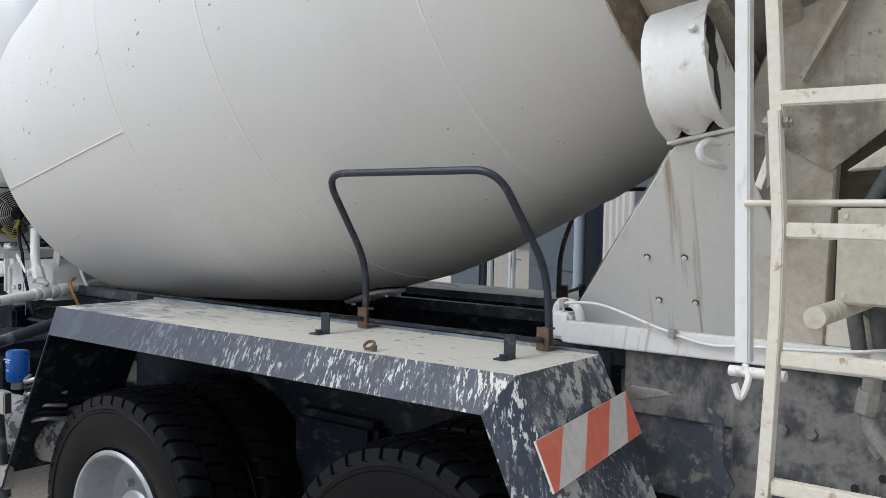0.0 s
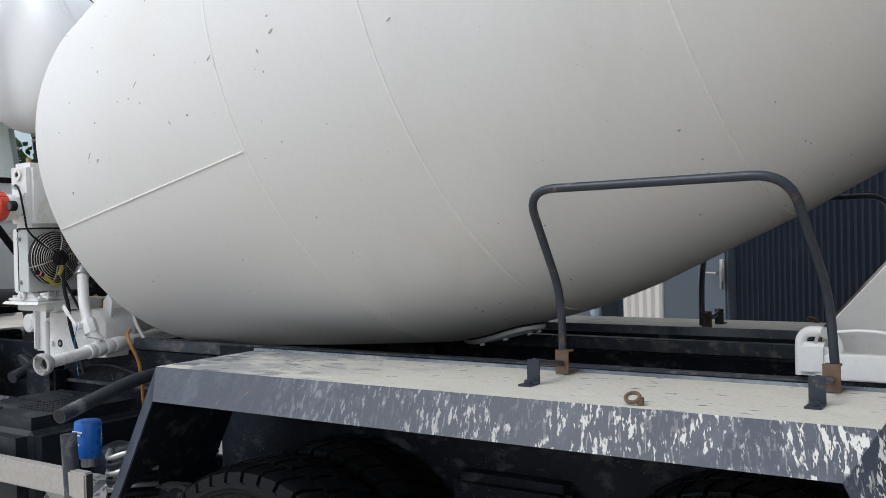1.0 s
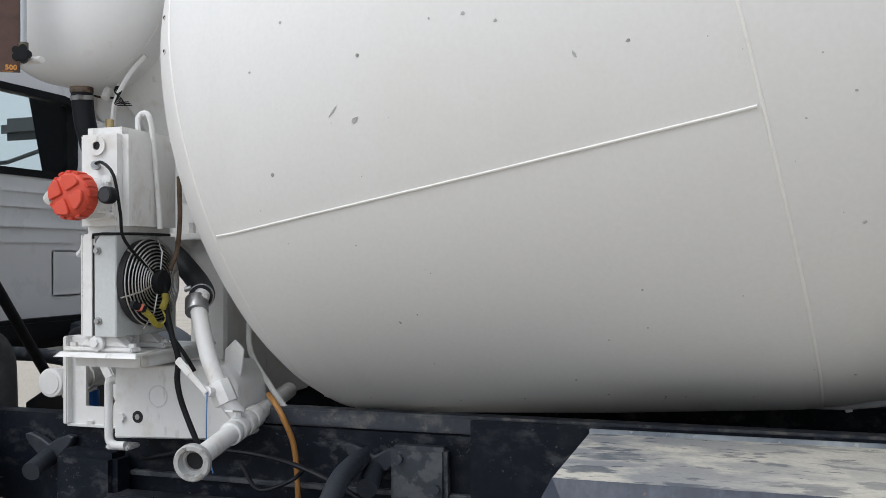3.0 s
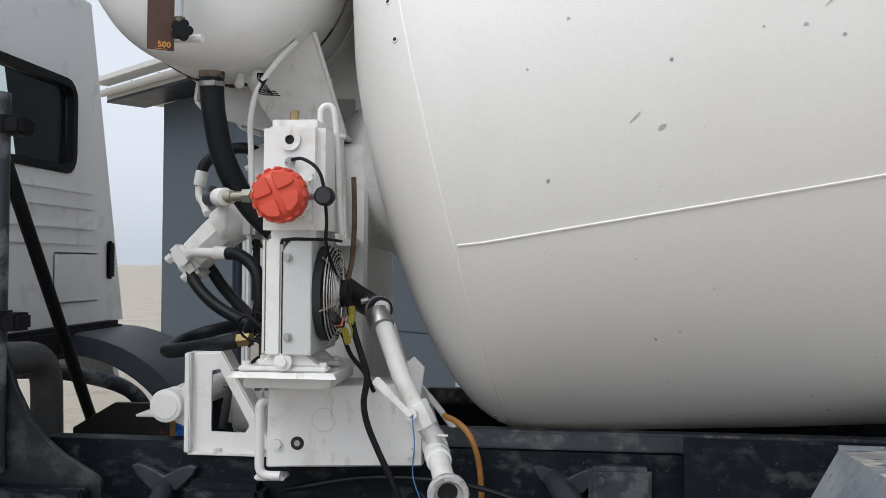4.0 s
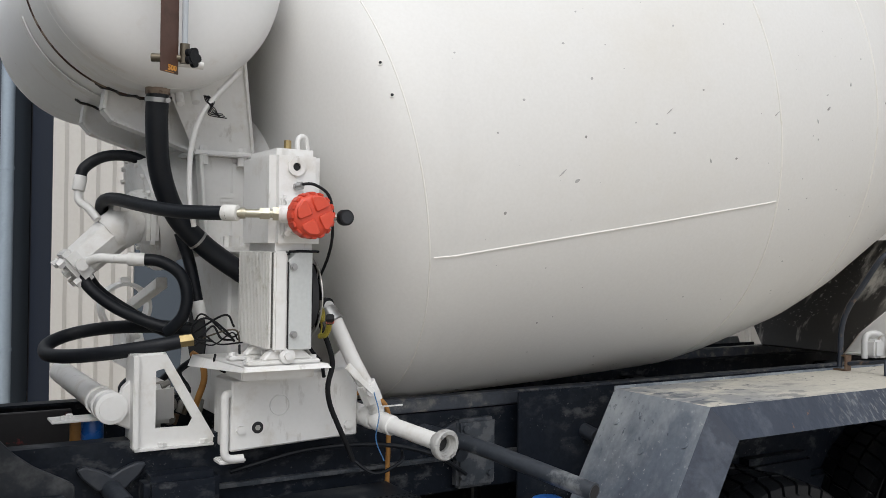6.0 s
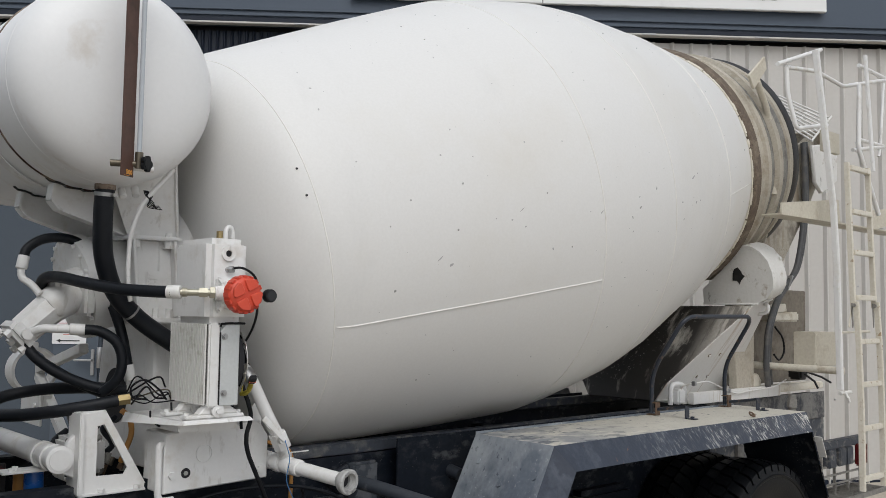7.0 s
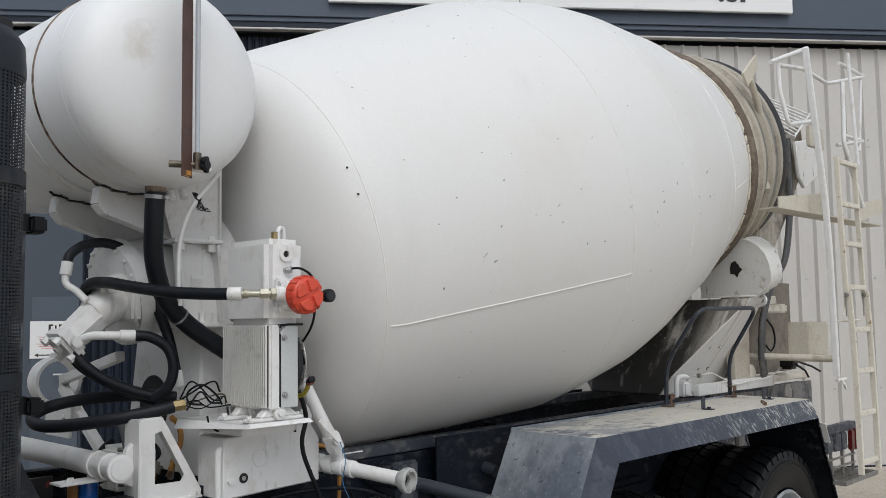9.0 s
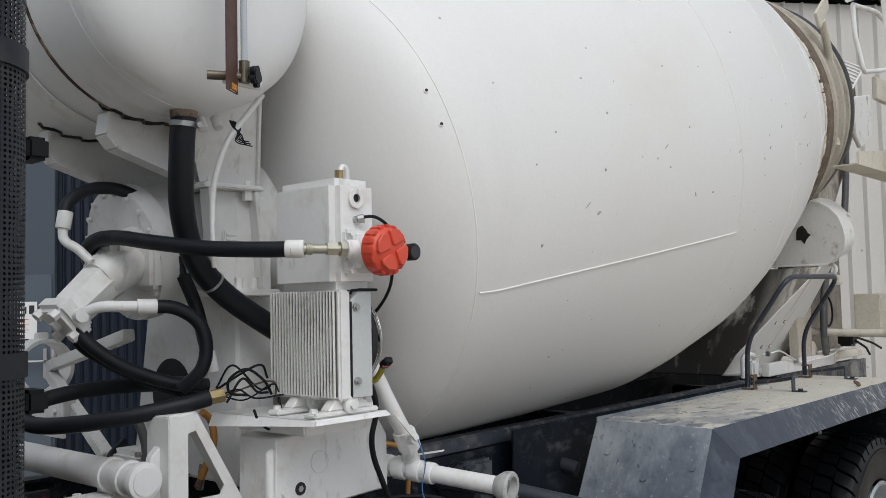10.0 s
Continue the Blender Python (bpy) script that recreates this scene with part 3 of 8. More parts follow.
ribbed(-1.6, 8.9, 0.30, 4.57, 0.10, 0.19, M_RIB, "door_1", "tall sliding door of pale ribbed metal sheet")
ribbed(-6.64, -5.80, 0.02, 4.57, 0.06, 0.16, M_RIB, "door_2", "narrow panel of white ribbed metal sheet")
ribbed(-4.75, -2.94, 0.02, 4.57, 0.12, 0.07, M_NAVY, "door_3", "dark navy corrugated folding door", 0.025, 0.5)
pb = bmesh.new()
wbox(-5.80, -4.75, 0.04, 0.16, -0.2, 4.57, bm=pb)
structure("wall_panel", pb, M_WALL, "grey-blue panel with a plain door beside the gate", "wall")
nv = bmesh.new()
wbox(-6.88, -6.64, 0.1, 0.25, -0.2, 4.57, bm=nv)
structure("trim_gap", nv, M_NAVY, "dark navy strip beside the downpipe", "trim")

# ================= the truck =================
truck = thing("concrete_mixer_truck", (-3.0, YC, 0), "white blue-black concrete mixer truck, dusty and scraped, parked", "mixer truck")


def axial(s, r, phi, lift=0.0):
    """A place on the drum: s along the axis, phi up from the near side."""
    a = radians(phi)
    return AXIS @ Vector((s, -(r + lift) * math.cos(a), (r + lift) * math.sin(a)))


# ---- drum: a body of revolution on the tilted axis ----
PROFILE = [(-1.69, 0.0), (-1.675, 0.30), (-1.645, 0.50), (-1.605, 0.65), (-1.58, 0.715), (-1.555, 0.763), (-1.53, 0.80), (-1.50, 0.833), (-1.465, 0.86), (-1.425, 0.881), (-1.38, 0.897),
           (-1.20, 0.930), (-0.65, 1.032), (-0.15, 1.116), (-0.04, 1.127), (0.10, 1.131), (0.45, 1.122), (0.60, 1.108), (0.76, 1.084), (1.34, 0.957), (1.60, 0.887), (1.84, 0.815), (1.90, 0.80)]



def drum_r(s):
    for (a, ra), (b, rb_) in zip(PROFILE, PROFILE[1:]):
        if a <= s <= b + 1e-9:
            return ra + (rb_ - ra) * (s - a) / (b - a)
    return PROFILE[-1][1]


drum = part("drum", lathe(PROFILE, 144, m=AXIS), M_DRUM, truck, "cream-white painted steel mixing drum with fine weld seams", 25)
part("drum_neck", lathe([(1.895, 0.76), (1.905, 0.80), (2.06, 0.79), (2.07, 0.808), (2.12, 0.804), (2.13, 0.778), (2.22, 0.768), (2.235, 0.80), (2.30, 0.793), (2.31, 0.762), (2.45, 0.745),
                         (2.46, 0.762), (2.52, 0.754), (2.53, 0.735), (2.60, 0.72), (2.60, 0.68), (2.2, 0.70), (1.92, 0.74)], 96, m=AXIS), M_NECK, drum, "dusty cream neck with raised bands", 25)
part("running_ring", lathe([(1.832, 0.80), (1.832, 0.832), (1.842, 0.842), (1.900, 0.846), (1.910, 0.838), (1.910, 0.78)], 120, m=AXIS), M_RING, drum, "dull brown rusty running ring", 40)
# darker rings paint in the shade between neck and hopper
part("neck_shade_band", lathe([(2.13, 0.76), (2.13, 0.7815), (2.22, 0.7715), (2.22, 0.75)], 96, m=AXIS), M_TAIL2, drum, "grey band of the neck, painted as a shaded groove")
part("neck_shade_band", lathe([(2.31, 0.75), (2.31, 0.766), (2.45, 0.749), (2.45, 0.73)], 96, m=AXIS), M_TAIL2, drum, "grey band of the neck, painted as a shaded groove")
part("neck_gap", lathe([(2.525, 0.72), (2.53, 0.752), (2.56, 0.758), (2.61, 0.752), (2.62, 0.71)], 96, m=AXIS), M_GREASE_SHADE, drum, "black ring painted as the dark gap to the hopper")
rg = random.Random(4)
gb = bmesh.new()
for k in range(150):
    ph = k * 2.4 + rg.uniform(-1, 1)
    p, q = axial(1.822, 0.826, ph), axial(1.822, 0.826, ph + rg.uniform(2, 5))
    tube([p, (p + q) / 2 + Vector((0, 0, rg.uniform(-.004, .004))), q], rg.uniform(0.004, 0.011), 6, gb)
part("dried_mortar", gb, M_CREAM, drum, "crust of dried mortar along the ring", kind="stuff")


def seam(pts, r=0.0035):
    return part("weld_seam", tube(pts, r, 6), M_SEAM, drum)


def hoop(s, r=0.003):
    return part("weld_seam", lathe([(s - r * 1.6, drum_r(s) - 0.002), (s - r, drum_r(s) + r * .7), (s, drum_r(s) + r), (s + r, drum_r(s) + r * .7), (s + r * 1.6, drum_r(s) - 0.002)], 144, m=AXIS), M_SEAM, drum)


TURN = -22.7                                      # how far the drum stands turned
hoop(-1.45, 0.002)
hoop(-0.09, 0.003)
hoop(0.503, 0.0032)
hoop(1.306, 0.0035)
seam([axial(s, drum_r(s), 2.8 + TURN, 0.001) for s in np.linspace(-1.44, -0.10, 24)], 0.0032)
seam([axial(s, drum_r(s), 122 + TURN, 0.001) for s in np.linspace(-0.09, 0.503, 12)], .0025)
seam([axial(s, drum_r(s), -110 + TURN, 0.001) for s in np.linspace(0.503, 1.306, 12)], .0025)
seam([axial(s, drum_r(s), 13.0 + TURN, 0.001) for s in np.linspace(1.306, 1.80, 14)], 0.003)
# bolt heads at the front rim
for ph in (37.6, 45.0, 127, 135, 217, 225, 307, 315):
    p = axial(-1.478, drum_r(-1.478), ph + TURN)
    d = (p - AXIS @ Vector((-1.478 + 0.45, 0, 0))).normalized()
    bm = cyl(p - d * 0.004, p + d * 0.003, 0.0085, n=12)
    part("rim_bolt", bm, M_WORNWHITE, drum, "small round plug in the drum rim")
    part("bolt_bore", cyl(p + d * 0.0028, p + d * 0.0034, 0.005, n=10), M_DARK, drum)
# scuffs: small scraped flakes in the paint
rg = random.Random(11)


def flake(s, ph, w, h, turn):
    """A thin chip of bare paint lying on the drum skin."""
    bm = bmesh.new()
    n = rg.randint(5, 8)
    vs = []
    for k in range(n):
        a = 2 * math.pi * k / n
        u, v = w * math.cos(a) * rg.uniform(.5, 1), h * math.sin(a) * rg.uniform(.5, 1)
        du, dv = u * math.cos(turn) - v * math.sin(turn), u * math.sin(turn) + v * math.cos(turn)
        vs.append(bm.verts.new(axial(s + du, drum_r(s + du), ph + math.degrees(dv / drum_r(s)), 0.0012)))
    f = bm.faces.new(vs)
    ex = bmesh.ops.extrude_face_region(bm, geom=[f])
    c = AXIS @ Vector((s, 0, 0))
    for e in ex["geom"]:
        if isinstance(e, bmesh.types.BMVert):
            e.co += (c - e.co).normalized() * 0.003
    return bm


all_flakes = bmesh.new()
for s, ph, w, h, tn in ((-0.99, 15.8, .026, .005, .6), (-0.94, 13.8, .018, .012, .4), (-.56, 23.5, .030, .004, .5), (-.41, 13, .006, .015, .3), (-.30, 12.6, .008, .009, 0), (-.11, 19.3, .025, .004, .5),
                        (.178, 18.3, .022, .012, .5), (.107, 16.4, .007, .018, .2), (.107, 13, .008, .008, 0), (.33, 21.9, .007, .018, -.2), (.176, 20.9, .012, .005, .4), (.72, 22.5, .028, .010, .4),
                        (.736, 15.5, .016, .012, .2), (.57, 16.8, .010, .010, 0), (.584, 12.2, .013, .005, .4), (.777, 23.2, .012, .004, .6), (1.70, 27.4, .012, .008, 0), (-.66, -34.5, .006, .006, 0)):
    join(all_flakes, flake(s, ph + TURN, w * .75, h * .6, tn))
for _ in range(260):
    s = rg.uniform(-1.3, 1.75)
    k = rg.random() ** 3
    join(all_flakes, flake(s, rg.uniform(-80, 75), 0.0014 + 0.0045 * k, 0.0014 + 0.0055 * k, rg.uniform(0, 3)))
part("paint_chips", all_flakes, M_SCUFF, drum, "small grey paint chips and scrapes", 0, "stuff")

# inspection hatch on the underside
HR, HS = -72 + TURN, 0.05
hb = bmesh.new()


def hatch_at(u, v, lift):
    s = HS + u
    return axial(s, drum_r(s), HR + 26 * u + math.degrees(v / 1.12), lift)


rings = []
for q, lift in ((1.0, -.004), (1.0, .020), (.94, .026), (.6, .027), (.25, .027)):
    rings.append([hb.verts.new(hatch_at(q * .235 * math.copysign(abs(math.cos(a)) ** .8, math.cos(a)), q * .15 * math.copysign(abs(math.sin(a)) ** .8, math.sin(a)), lift)) for a in np.linspace(0, 2 * math.pi, 40, endpoint=False)])
for q, w in zip(rings, rings[1:]):
    for k in range(40):
        hb.faces.new((q[k], q[(k + 1) % 40], w[(k + 1) % 40], w[k]))
hb.faces.new(rings[-1])
hatch = part("hatch", hb, M_DRUM, drum, "oval bolted hatch cover", 30)
gk = bmesh.new()
rings = []
for q, lift in ((1.07, -.004), (1.07, .006), (.95, .006)):
    rings.append([gk.verts.new(hatch_at(q * .235 * math.copysign(abs(math.cos(a)) ** .8, math.cos(a)), q * .15 * math.copysign(abs(math.sin(a)) ** .8, math.sin(a)), lift)) for a in np.linspace(0, 2 * math.pi, 40, endpoint=False)])
for q, w in zip(rings, rings[1:]):
    for k in range(40):
        gk.faces.new((q[k], q[(k + 1) % 40], w[(k + 1) % 40], w[k]))
part("gasket", gk, M_BLACK, hatch, "black rubber gasket edge", 30)
for a in np.linspace(0.3, 2 * math.pi + .3, 8, endpoint=False):
    p = hatch_at(.20 * math.cos(a), .122 * math.sin(a), .026)
    c = AXIS @ Vector((HS, 0, 0))
    d = (p - c).normalized()
    part("hatch_bolt", cyl(p, p + d * .010, .011, n=6), M_WHITE, hatch)

# ---- chassis ----
for side in (-1, 1):
    y = YC + side * 0.41
    y0, y1 = (y - 0.035, y + 0.035)
    prof = [(y0, .965), (y1, .965), (y1, .974), (y0 + .009, .974), (y0 + .009, 1.253), (y1, 1.253), (y1, 1.262), (y0, 1.262)]
    if side > 0:
        prof = [(y0 + y1 - a, b) for a, b in prof]
    front = -7.6 if side < 0 else -5.72
    bm = prism([(front, a, b) for a, b in prof], (0.35 - front, 0, 0))
    if side > 0:
        part("chassis_rail", box(-7.6, -5.722, y0, y1, .78, 1.02, .006), M_FRAME, truck, "blue-black chassis rail")
    rail = part("chassis_rail", bm, M_FRAME, truck, "blue-black chassis rail")
    sub = bmesh.new()
    box(-4.75, 0.30, y0 + 0.004, y1 - 0.004, 1.266, 1.318, 0.006, sub)
    part("subframe_rail", sub, M_TAIL, truck, "scraped blue-black subframe rail")
for x in (-6.9, -4.4, -2.55, -0.9, 0.2):
    part("cross_member", box(x - 0.05, x + 0.05, YC - 0.40, YC + 0.40, 1.0, 1.2, 0.01), M_FRAME, truck)
# rear-axle housings and a dark driveline
for x in (-3.22, -1.84):
    part("axle_housing", cyl((x, 2.5, 0.5), (x, 2 * YC - 2.5, 0.5), 0.11, n=20), M_FRAME, truck)
    part("differential", lathe([(-0.2, 0), (-0.17, .12), (-.08, .2), (.08, .2), (.17, .12), (.2, 0)], 24, m=Matrix.Translation((x, YC, 0.52))), M_FRAME, truck)
    for yy in (YC - 0.52, YC + 0.52):
        part("leaf_spring", box(-3.9, -1.2, yy - 0.045, yy + 0.045, 0.72, 0.84, 0.02) if x < -3 else box(-2.75, -2.3, yy - 0.09, yy + 0.09, 0.55, 0.95, 0.03), M_FRAME, truck)
part("bogie_beam", box(-3.95, -1.1, 3.02, 3.08, .36, .96, .02), M_FRAME, truck, "black bogie beam")
part("bogie_beam", box(-3.95, -1.1, 2 * YC - 3.08, 2 * YC - 3.02, .36, .96, .02), M_FRAME, truck, "black bogie beam")
for x in (-2.62, -2.48, -3.6, -1.4):
    part("brake_chamber", cyl((x, 2.66, .68), (x, 2.90, .70), .085, n=20, bevel=.015), M_FRAME, truck, "black brake chamber")
part("drive_shaft", cyl((-6.8, YC, 0.75), (-3.3, YC, 0.55), 0.06, n=16), M_FRAME, truck)

# added black panels stop bright ground showing through behind the wheels
for sg in (-1, 1):
    y = YC + sg * (YC - 2.75)
    part("shade_panel", box(-3.95, -1.36, y - .005, y + .005, .62, 1.325, .002), M_FRAME, truck, "added black panel filling in the dark behind the wheels")

# ---- fenders over the rear axles ----
FP = [(-4.03, 0.55), (-3.60, 1.335), (-1.325, 1.335), (-0.94, 0.55)]


def inset(prof, k):
    """The open outline moved inwards (to the wheels) by k, corners mitred."""
    nr = []
    for (a, b), (c, d) in zip(prof, prof[1:]):
        v = Vector((c - a, d - b)).normalized()
        nr.append(Vector((v.y, -v.x)))
    out = []
    for i, p in enumerate(prof):
        if i == 0:
            m = nr[0]
        elif i == len(prof) - 1:
            m = nr[-1]
        else:
            m = (nr[i - 1] + nr[i])
            m = m / m.dot(nr[i])
        out.append((p[0] + m.x * k, p[1] + m.y * k))
    return out


def fender(sg):
    def yy(d):
        return YC - sg * (YC - d)
    outer, low = FP, inset(FP, 0.105)
    rows = [[(x, yy(2.60), z) for x, z in outer], [(x, yy(2.125), z) for x, z in outer], [(x, yy(2.055), z) for x, z in low]]
    t = 0.008
    inner = [[(x, yy(2.60), z) for x, z in inset(FP, t)], [(x, yy(2.128), z) for x, z in inset(FP, t)], [(x, yy(2.063), z) for x, z in low]]
    top = bmesh.new()
    lip = bmesh.new()
    ends = bmesh.new()

    def shell(bm, k0, i0, i1):
        """One sheet between two rows, from joint i0 to i1, with its inner side and edges."""
        o0 = [bm.verts.new(p) for p in rows[k0][i0:i1 + 1]]
        o1 = [bm.verts.new(p) for p in rows[k0 + 1][i0:i1 + 1]]
        n0 = [bm.verts.new(p) for p in inner[k0][i0:i1 + 1]]
        n1 = [bm.verts.new(p) for p in inner[k0 + 1][i0:i1 + 1]]
        for k in range(i1 - i0):
            bm.faces.new((o0[k], o0[k + 1], o1[k + 1], o1[k]))
            bm.faces.new((n0[k], n1[k], n1[k + 1], n0[k + 1])).material_index = 1
            bm.faces.new((o0[k], n0[k], n0[k + 1], o0[k + 1]))
            bm.faces.new((o1[k], o1[k + 1], n1[k + 1], n1[k]))
        bm.faces.new((o0[0], o1[0], n1[0], n0[0]))
        bm.faces.new((o0[-1], n0[-1], n1[-1], o1[-1]))

    shell(top, 0, 1, 2)
    shell(lip, 1, 0, 3)
    tail_end = bmesh.new()
    shell(ends, 0, 0, 1)
    shell(tail_end, 0, 2, 3)
    f = part("fender", top, [M_FTOP, M_FRAME], truck, "flat steel fender caked with pale dust over the rear axles", 0)
    part("edge_strip", lip, [M_FLIP, M_FRAME], f, "slanted edge strip with scraped paint", 0)
    part("end_plate", ends, [M_FENDER, M_FRAME], f, "sloping worn blue end plate", 0)
    part("end_plate", tail_end, [M_TAILEND, M_FRAME], f, "sloping worn blue end plate", 0)
    # inner wall against the chassis and hanging mud flap
    part("inner_flange", box(-3.60, -1.33, yy(2.60) - 0.004, yy(2.60) + 0.004, 1.25, 1.345, 0.001), M_FENDER, f)
    return f


near_fender = fender(1)
far_fender = fender(-1)
for k, (x, y, z, d) in enumerate([(-3.672, 2.172, 1.205, 0), (-3.70, 2.35, 1.16, 0), (-3.66, 2.52, 1.24, 0), (-3.80, 2.2, 0.98, 0)]):
    n = Vector((-0.877, 0, 0.48))
    zz = 1.335 - (-3.60 - x) / 0.43 * 0.785
    part("rivet", cyl(Vector((x, y, zz)) - n * .004, Vector((x, y, zz)) + n * 0.006, 0.013, n=10), M_FENDER, near_fender)

# striped marker board on the rear slope
sl = Vector((0.385, 0, -0.785)).normalized()
nn = Vector((0.785, 0, 0.385)).normalized()


def on_slope(y, d, lift):
    p = Vector((-1.325, y, 1.335)) + sl * d + nn * lift
    return p


board = part("marker_board", prism([on_slope(2.074, .176, .010), on_slope(2.634, .129, .010), on_slope(2.634, .262, .010), on_slope(2.074, .314, .010)], nn * 0.006), M_BOARDW, truck,
             "reflective red and white striped warning board")
BOARD = lambda a, d: on_slope(2.075 + .558 * a, .177 - .047 * a + (.136 - .005 * a) * d, .0165)
for pts in ([(0, 0), (.27, 0), (.04, 1), (0, 1)], [(.54, 0), (.80, 0), (.57, 1), (.31, 1)], [(1, 0), (1, 1), (.82, 1)]):
    part("red_stripe", prism([BOARD(a, d) for a, d in pts], nn * 0.001), M_ORANGE, board)

# tube rails, brackets and lugs on both fenders
def rail_set(sg):
    def q(x, y, z):
        return (x, YC - sg * (YC - y), z)
    f = near_fender if sg > 0 else far_fender
    pts = fillet([q(-2.262, 2.565, 1.35), q(-2.262, 2.56, 1.575), q(-2.262, 2.345, 1.888), q(-1.545, 2.34, 1.894), q(-1.497, 2.56, 1.585), q(-1.484, 2.567, 1.35)], 0.09, 8)
    part("guard_rail", tube(pts, 0.0125, 12), M_RAIL, f, "bent black tube rail, chipped to rust")
    for x in (-2.25, -1.49):
        bm = box(x - .022, x + .022, *sorted((q(0, 2.535, 0)[1], q(0, 2.595, 0)[1])), 1.337, 1.342, 0.001)
        box(x - .022, x + .022, *sorted((q(0, 2.530, 0)[1], q(0, 2.536, 0)[1])), 1.337, 1.41, 0.001, bm)
        box(x - .020, x + .020, *sorted((q(0, 2.536, 0)[1], q(0, 2.575, 0)[1])), 1.402, 1.408, 0.001, bm)
        part("rail_foot", bm, M_RUST2, f, "rusty angle foot")
        bm = box(x - .02, x + .02, *sorted((q(0, 2.285, 0)[1], q(0, 2.345, 0)[1])), 1.336, 1.341, 0.001)
        box(x - .02, x + .02, *sorted((q(0, 2.341, 0)[1], q(0, 2.346, 0)[1])), 1.336, 1.405, 0.001, bm)
        tube([q(x, 2.345, 1.40), q(x + .01, 2.42, 1.385), q(x, 2.53, 1.37)], 0.009, 8, bm)
        bolt(q(x, 2.31, 1.341), (0, 0, 1), 0.012, 0.01, bm)
        part("lug", bm, M_RAIL, f, "bent strap lug with a bolt")
    bm = bmesh.new()
    tube([q(-1.885 + .018 * math.cos(a), 2.164 + .012 * math.sin(a), 1.353 + .010 * math.sin(a)) for a in np.linspace(0, 2 * math.pi, 14)], 0.005, 8, bm)
    cyl(q(-1.865, 2.164, 1.337), q(-1.865, 2.164, 1.355), 0.009, n=10, bm=bm)
    part("eyebolt", bm, M_RUST2, f, "rusty eyebolt")


rail_set(1)
rail_set(-1)


# ---- wheels ----
def tyre_mesh(w=0.30, nb=42):
    """A block-tread tyre in one skin, its axle along local x, the outer side at x = 0."""
    low = 0.486
    rows = [(0.03, 0.285, 0, 0), (0.012, 0.30, 0, 0), (0.0, 0.34, 0, 0), (-0.004, 0.40, 0, 0), (0.0, 0.432, 0, 0), (-0.005, 0.437, 0, 0), (-0.005, 0.446, 0, 0), (0.001, 0.450, 0, 0),
            (0.004, 0.462, 0, 0), (0.005, 0.468, 1, -.25), (0.012, 0.498, 1, -.2), (0.030, 0.508, 1, -.1), (0.098, 0.513, 1, .25), (0.101, low, 0, .25), (0.107, low, 0, .5), (0.110, 0.514, 1, .5), (w / 2, 0.515, 1, .62)]
    rows += [(w - x, r, g, (1.24 - sh) if g or r == low else 0) for x, r, g, sh in rows[-2::-1]]
    bm = bmesh.new()
    ring = []
    for x, r, lug, sh in rows:
        vs = []
        for k in range(nb):
            for f, up in ((0.0, 0), (0.03, 1), (0.83, 1), (0.86, 0)):
                a = 2 * math.pi * (k + f + sh) / nb
                q = r if (up or not lug) else min(r, low - (0.012 if r < 0.5 else 0))
                vs.append(bm.verts.new((x + (0.010 if lug and not up and x < 0.02 else 0), q * math.cos(a), q * math.sin(a))))
        ring.append(vs)
    n = nb * 4
    for p, q in zip(ring, ring[1:]):
        for k in range(n):
            bm.faces.new((p[k], p[(k + 1) % n], q[(k + 1) % n], q[k]))
    bmesh.ops.scale(bm, vec=(1, 1.03, 1.03), verts=bm.verts)
    return bm


def rim_mesh():
    bm = lathe([(0.006, 0.298), (-0.004, 0.290), (-0.002, 0.280), (0.01, 0.272), (0.03, 0.268), (0.12, 0.262), (0.15, 0.245), (0.165, 0.21), (0.165, 0.14), (0.15, 0.12), (0.15, 0.0)], 64)
    return bm


def hub_mesh():
    bm = lathe([(0.15, 0.125), (0.10, 0.12), (0.09, 0.11), (0.085, 0.0)], 32)
    for k in range(10):
        a = 2 * math.pi * k / 10
        cyl((0.165, 0.167 * math.cos(a), 0.167 * math.sin(a)), (0.135, 0.167 * math.cos(a), 0.167 * math.sin(a)), 0.016, n=6, bm=bm)
    return bm


tyre_me = rim_me = hub_me = None


def wheel(x, y, z, flip, dark=False, lone=False):
    global tyre_me, rim_me, hub_me
    w = new("wheel")
    turn = Matrix.Rotation(radians(90 if not flip else -90), 4, "Z") @ Matrix.Rotation(radians(x * 77), 4, "X")
    w.matrix_world = Matrix.Translation((x, y, z)) @ turn
    wm = w.matrix_world.copy()
    w.parent = truck
    w.matrix_parent_inverse = truck.matrix_basis.inverted()
    for name, get, material in (("tyre", tyre_mesh, M_TYRE), ("rim", rim_mesh, M_RIM), ("hub", hub_mesh, M_RIM)):
        key = name
        if key not in shared:
            ob = part(name, get(), material, None, "", 30)
            shared[key] = ob.data
        else:
            ob = new(name, shared[key])
        ob.parent = w
    return w


shared = {}
for x, z in ((-3.18, 0.50), (-1.715, 0.548)):      # the bogie stands a little tilted
    wheel(x, 2.125, z, False)
    wheel(x, 2.465, z, False)
    wheel(x, 2 * YC - 2.125, z, True)
    wheel(x, 2 * YC - 2.465, z, True)
for x in (-6.2, -7.9):
    wheel(x, 2.16, 0.505, False)
    wheel(x, 2 * YC - 2.16, 0.505, True)

